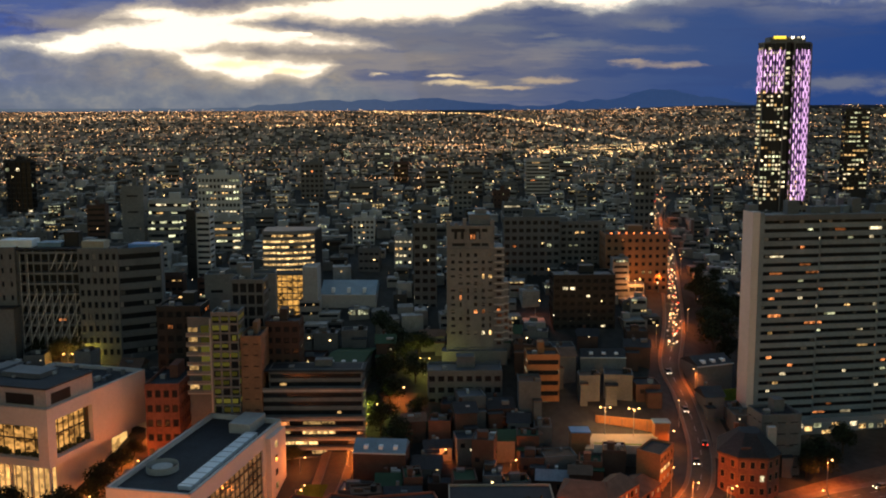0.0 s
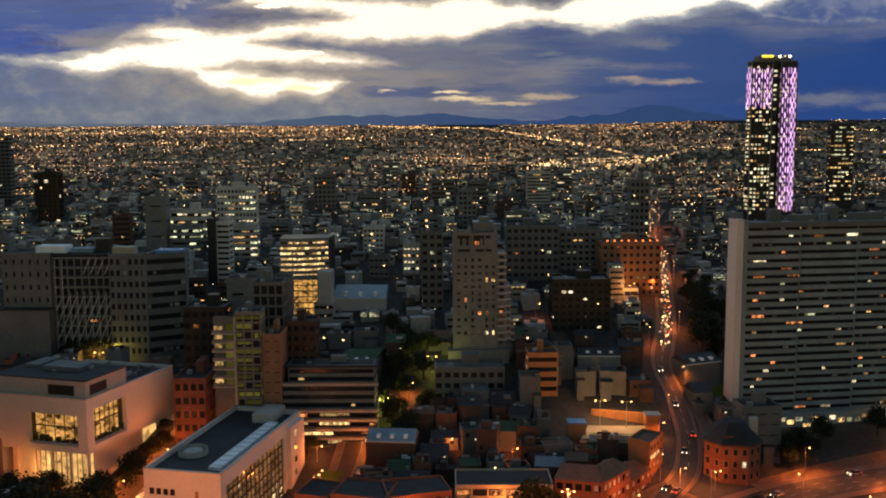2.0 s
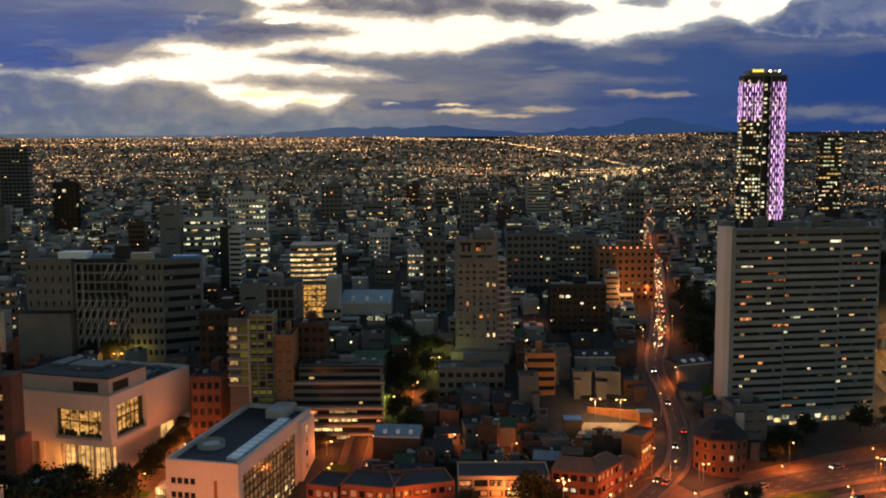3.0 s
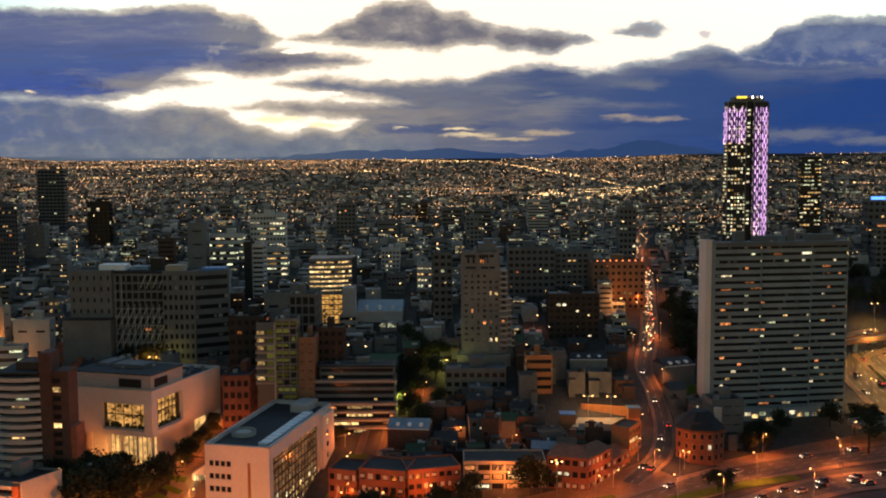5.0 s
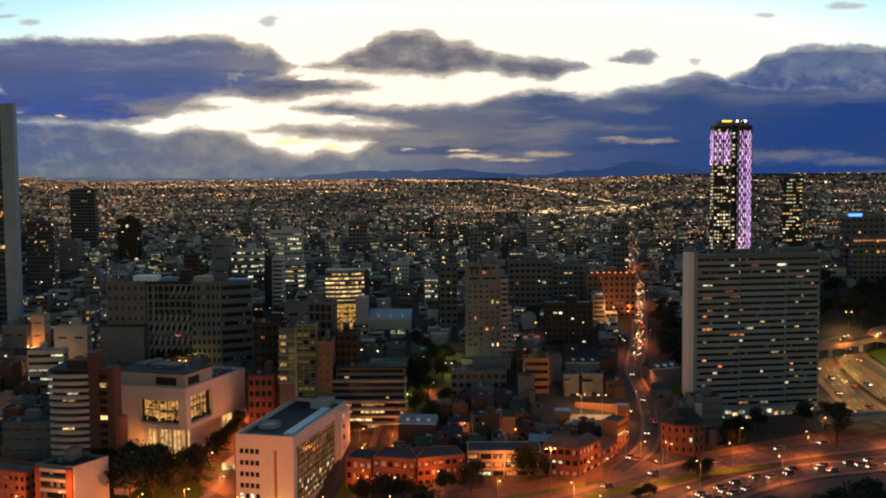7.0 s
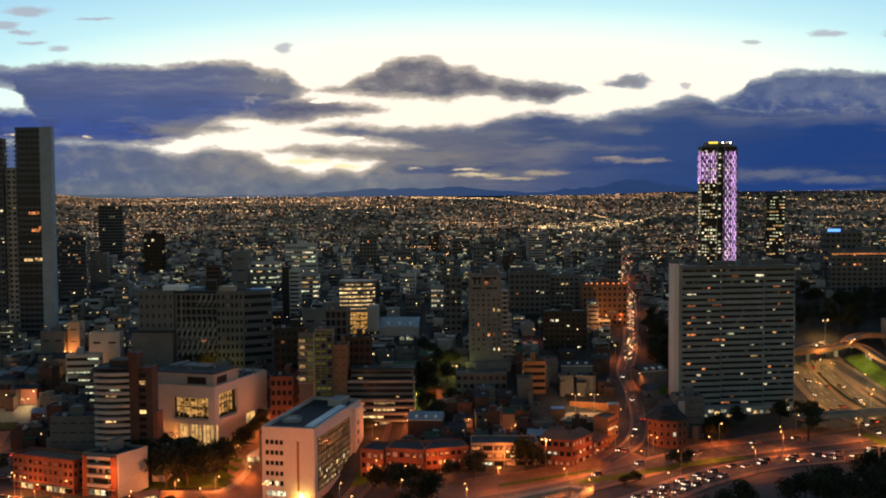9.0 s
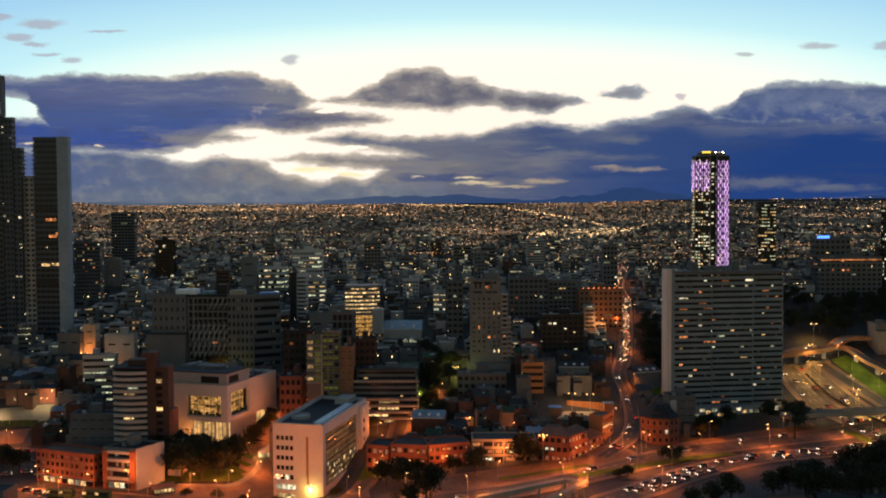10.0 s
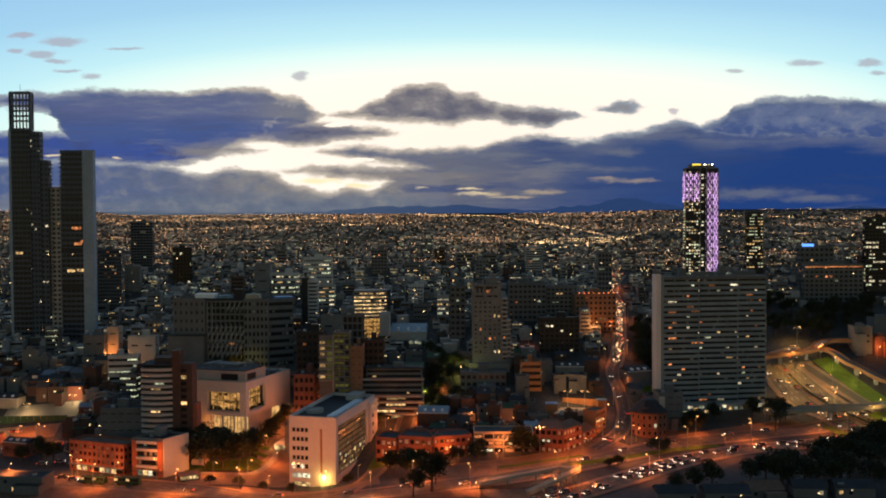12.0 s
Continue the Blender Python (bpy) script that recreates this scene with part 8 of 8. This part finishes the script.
r = random.Random(21)
far, wins, cool, roofs, huts, bands = [], [], [], [], [], []
y = 338.0
while y < 541:
    f = (546 - y) / 216.0
    cell = 2.0 + 7.0 * f
    x = -420.0
    while x < 420:
        cx, cy = x + r.uniform(-0.2, 0.2) * cell, y + r.uniform(-0.25, 0.25) * cell
        x += cell * r.uniform(0.75, 1.2)
        if r.random() < 0.05 or not is_free(cx, cy, cell * 0.3):
            continue
        if any(a < cx < b and c < cy < d for a, b, c, d in PARK):
            continue
        w, d = cell * r.uniform(0.55, 1.0), cell * r.uniform(0.6, 1.0)
        h = (0.3 + 4.0 * f) * r.uniform(0.4, 1.3)
        tall = r.random() < 0.09 and y < 490
        if tall:
            h *= r.uniform(1.6, 3.0)
        g = gz(cx, cy)
        turn = r.uniform(-0.12, 0.12)
        far.append((cx, cy, w, d, g - 3, g + h, turn))
        if y > 500:
            continue
        # a pale or rusty sheet over some roofs, huts and tanks on others
        if r.random() < 0.30:
            roofs.append((cx + r.uniform(-0.1, 0.1) * w, cy + r.uniform(-0.1, 0.1) * d, w * r.uniform(0.5, 1.04), d * r.uniform(0.5, 1.04), g + h, g + h + 0.1 + 0.25 * f, turn))
        for k in range(r.choice((0, 1, 1, 2))):
            hw = w * r.uniform(0.12, 0.4)
            huts.append((cx + r.uniform(-0.3, 0.3) * w, cy + r.uniform(-0.3, 0.3) * d, hw, hw, g + h, g + h + (0.3 + 1.6 * f) * r.uniform(0.4, 1.1), turn))
        rows = max(1, int(h / (1.0 + 1.4 * f)))
        fh = h / rows
        if tall or r.random() < 0.4:
            for k in range(rows):
                bands.append((cx, cy - 0.03, w * r.uniform(0.8, 0.96), d, g + (k + 0.35) * fh, g + (k + 0.75) * fh, turn))
        for k in range(r.choice((0, 0, 0, 0, 1, 1)) + (2 if tall else 0)):
            ww = r.uniform(0.25, 0.6) * (0.45 + f)
            wz = g + (r.randrange(rows) + 0.55) * fh
            (wins if r.random() < 0.65 else cool).append((cx + r.uniform(-0.38, 0.38) * w, cy - d / 2 - 0.25, ww, 0.2, wz - 0.15 - 0.2 * f, wz + 0.1 + 0.2 * f, 0.0))
        if r.random() < (0.5 if tall else 0.07):
            # a lit office floor: a row of small windows
            n_, dest = r.randrange(3, 9), r.choice((wins, cool, cool))
            for fl_ in range(r.choice((1, 1, 2, 3))):
                wz = g + h * (0.93 - 0.24 * fl_)
                for k in range(n_):
                    if r.random() < 0.75:
                        dest.append((cx + (k / n_ - 0.45) * w, cy - d / 2 - 0.25, w / n_ * 0.6, 0.2, wz - 0.12 - 0.25 * f, wz + 0.08, 0.0))
    y += cell * 0.9
boxes_mesh("far_roofs", roofs, M_FARROOF, "pale sheet roofs of the distant city", "roofs")
boxes_mesh("far_roof_huts", huts, M_FAR, "roof huts and tanks on distant houses", "roof huts")
boxes_mesh("far_window_bands", bands, M_GLASS, "dark window bands of distant blocks", "windows")
boxes_mesh("far_houses", far, M_FAR, "countless low dark houses of the distant city", "houses")
boxes_mesh("far_windows", wins, G_FARWIN, "small lit windows of distant houses", "windows")
boxes_mesh("far_windows", cool, G_FARCOOL, "rows of pale lit office windows far off", "windows")


def dots(name, pts, material, label):
    base = np.array([(1, 0, 0), (-1, 0, 0), (0, 1, 0), (0, -1, 0), (0, 0, 1), (0, 0, -1)], float)
    tri = np.array([(0, 2, 4), (2, 1, 4), (1, 3, 4), (3, 0, 4), (2, 0, 5), (1, 2, 5), (3, 1, 5), (0, 3, 5)])
    p = np.array(pts, float)
    vs = (p[:, None, :3] + base[None] * p[:, 3][:, None, None]).reshape(-1, 3)
    fs = (tri[None] + 6 * np.arange(len(p))[:, None, None]).reshape(-1, 3)
    me = bpy.data.meshes.new(name)
    me.from_pydata(vs.tolist(), [], fs.tolist())
    me.materials.append(material)
    return tagged(new(name, me), label, "street lamps", kind="stuff")


def lively(x, y):
    """Where the plain is built up and lit: long uneven bands."""
    return 1.25 * noise.noise((x * 0.010, y * 0.06, 1.5)) + 0.8 * noise.noise((x * 0.035, y * 0.16, 7.0)) - 0.42 * smooth01((x - 70) / 90)


warm, white, street_big, tails = [], [], [], []
for k in range(10500):
    y = 542 - 150 * r.random() ** 2.3
    x = r.uniform(-430, 430)
    f = (546 - y) / 150
    if lively(x, y) < r.uniform(-0.55, 0.25) or r.random() < f * 0.9 - 0.15:
        continue
    if y < 505 and r.random() < 0.45:
        continue
    size = (r.uniform(0.10, 0.22) if r.random() < 0.9 else r.uniform(0.24, 0.38)) * (0.85 + 0.25 * f) * (0.62 + 0.38 * smooth01((543 - y) / 14))
    (warm if r.random() < min(0.82, max(0.4, 0.64 - 0.0012 * x)) else white).append((x, y, gz(x, y) + 0.6 + 4 * f + r.uniform(0, 2) * f, size))
# faint suburb lights, added in number to stand in for the horizon's haze glow
for k in range(24000):
    y = 543.9 - 66 * r.random() ** 2.1
    x = r.uniform(-430, 430)
    if lively(x, y) > r.uniform(-0.9, 0.2):
        (warm if r.random() < 0.78 else white).append((x, y, gz(x, y) + 0.5, r.uniform(0.06, 0.14)))
# lamps in rows along the streets of the plain
for k in range(520):
    y = 541 - 95 * r.random() ** 1.4
    x0 = r.uniform(-420, 390)
    f = (546 - y) / 150
    ln, slope = r.uniform(12, 80), r.uniform(-0.03, 0.05)
    m = int(ln / r.uniform(1.6, 3.2))
    dest = warm if r.random() < 0.88 else white
    if lively(x0, y) < -0.25:
        continue
    for i in range(m):
        x, yy = x0 + ln * i / m + r.uniform(-0.4, 0.4), y + slope * ln * i / m
        if yy < 544.5:
            dest.append((x, yy, gz(x, yy) + 1.0 + 4 * f, r.uniform(0.12, 0.28) * (0.8 + 0.5 * f)))
# lamps between the houses of the middle distance
for k in range(900):
    x, y = r.uniform(-320, 320), r.uniform(325, 480)
    if is_free(x, y, 0.5) and not any(a < x < b and c < y < d for a, b, c, d in PARK):
        f = (546 - y) / 216
        (warm if r.random() < 0.6 else white).append((x, y, gz(x, y) + 3 + 4 * f, r.uniform(0.07, 0.22)))
# lamps and traffic up the long street
for q in [p for p in STREET if p.y > 328]:
    for k in range(7 if q.y < 395 else 6):
        x, yy = q.x + r.gauss(0, 1.2), q.y + r.uniform(-2, 2)
        r.choice((warm, warm, warm, white, street_big, street_big, tails)).append((x, yy, gz(x, yy) + r.choice((1.0, 1.2, 6.0)), r.uniform(0.14, 0.36) * (0.8 if q.y > 395 else 1.0)))
# bright knots: squares, malls, a lit arcade and the road beside it
big = list(street_big)
for k in range(30):
    cx, cy = r.uniform(-380, 380), 544 - 85 * r.random() ** 1.5
    for i in range(r.randrange(10, 34)):
        x, yy = cx + r.gauss(0, 14), cy + r.gauss(0, 1.6)
        if yy < 544:
            (big if r.random() < 0.3 else warm).append((x, yy, gz(x, yy) + 1.5, r.uniform(0.10, 0.24)))
for row in range(3):
    for i in range(26):
        k = i / 25
        x, yy = 73 + 31 * k, 488 + 8 * k
        big.append((x, yy, gz(x, yy) + 0.5 + 1.5 * row, r.uniform(0.14, 0.26)))
for i in range(110):
    k = r.random()
    x, yy = 52 + 80 * k + r.gauss(0, 0.8), 466 + 41 * k ** 0.8 + r.gauss(0, 0.8)
    big.append((x, yy, gz(x, yy) + 1.5, r.uniform(0.12, 0.28)))
# long avenues that run slantwise over the plain
for xa, ya, xb, yb, m, wide in ((-45, 541, 22, 537, 120, 0.6), (22, 537, 76, 514, 130, 0.8), (76, 514, 112, 499, 70, 0.8), (-300, 530, -60, 536, 170, 0.9), (-250, 512, -40, 524, 150, 0.9), (150, 536, 330, 524, 140, 0.9), (120, 512, 300, 500, 110, 0.9), (-49, 424, -6, 450, 46, 0.7), (-34, 404, -26, 418, 18, 0.8)):
    for i in range(m):
        k = r.random()
        x, yy = xa + (xb - xa) * k + r.gauss(0, wide), ya + (yb - ya) * k + r.gauss(0, wide * 0.5)
        (big if r.random() < 0.45 else warm).append((x, yy, gz(x, yy) + 1.2, r.uniform(0.12, 0.30)))
for i in range(60):
    x, yy = r.gauss(55, 5), r.gauss(484, 1.5)
    big.append((x, yy, gz(x, yy) + 2, r.uniform(0.12, 0.3)))
for i in range(460):
    yy = 544 - 130 * r.random() ** 2.0
    x = r.uniform(-420, 420)
    big.append((x, yy, gz(x, yy) + 1 + (546 - yy) * 0.03, r.uniform(0.10, 0.26)))
dots("bright_distant_lamps", big, G_BRIGHT, "brightest lamps of the distant squares and avenues")
dots("distant_tail_lights", tails, G_TAIL, "red tail lights of traffic up the long street")
dots("distant_street_lamps", warm, G_DOT, "orange street lamps and added haze-glow specks across the distant plain")
dots("distant_white_lamps", white, G_DOTW, "white and pale lamps and added haze-glow specks across the distant plain")


# ---- the lay of the land: the near town falls gently to the west, the far plain lies level ----
FALL = math.tan(radians(-LEAN))


def lay_of(y):
    return FALL * (1 - smooth01((y - 330) / 170))


PARTS = {}
for ob in scene.collection.objects:
    PARTS.setdefault(ob.parent, []).append(ob)


def reach(ob, m, out):
    """Collects the corners of a thing and its parts."""
    if ob.type == 'MESH':
        out.extend(m @ Vector(c) for c in ob.bound_box)
    for ch in PARTS.get(ob, ()):
        reach(ch, m @ ch.matrix_basis, out)


for ob in [o for o in scene.collection.objects if o.parent is None and o.type in ('MESH', 'EMPTY')]:
    kind = ob["kind"] if "kind" in ob else ""
    if ob.name.startswith("backdrop"):
        continue
    if ob.type == 'MESH' and kind in ("structure", "stuff") and len(ob.data.vertices) > 8:
        n_ = len(ob.data.vertices)
        co = np.empty(n_ * 3)
        ob.data.vertices.foreach_get("co", co)
        co = co.reshape(-1, 3)
        near = FALL * (1 - np.clip((co[:, 1] - 330) / 170, 0, 1) ** 2 * (3 - 2 * np.clip((co[:, 1] - 330) / 170, 0, 1)))
        x, z = co[:, 0].copy(), co[:, 2].copy()
        co[:, 2] = z + near * x
        co[:, 0] = x - FALL * (z - EYE)
        ob.data.vertices.foreach_set("co", co.ravel())
        ob.data.update()
        continue
    box = []
    reach(ob, ob.matrix_basis, box)
    if not box:
        continue
    mid = [(min(c[i] for c in box) + max(c[i] for c in box)) / 2 for i in range(3)]
    own = lay_of(mid[1]) if "group" in ob and ob["group"] == "mid-rise blocks" else FALL
    ob.location += Vector((-FALL * (mid[2] - EYE), 0, own * mid[0]))
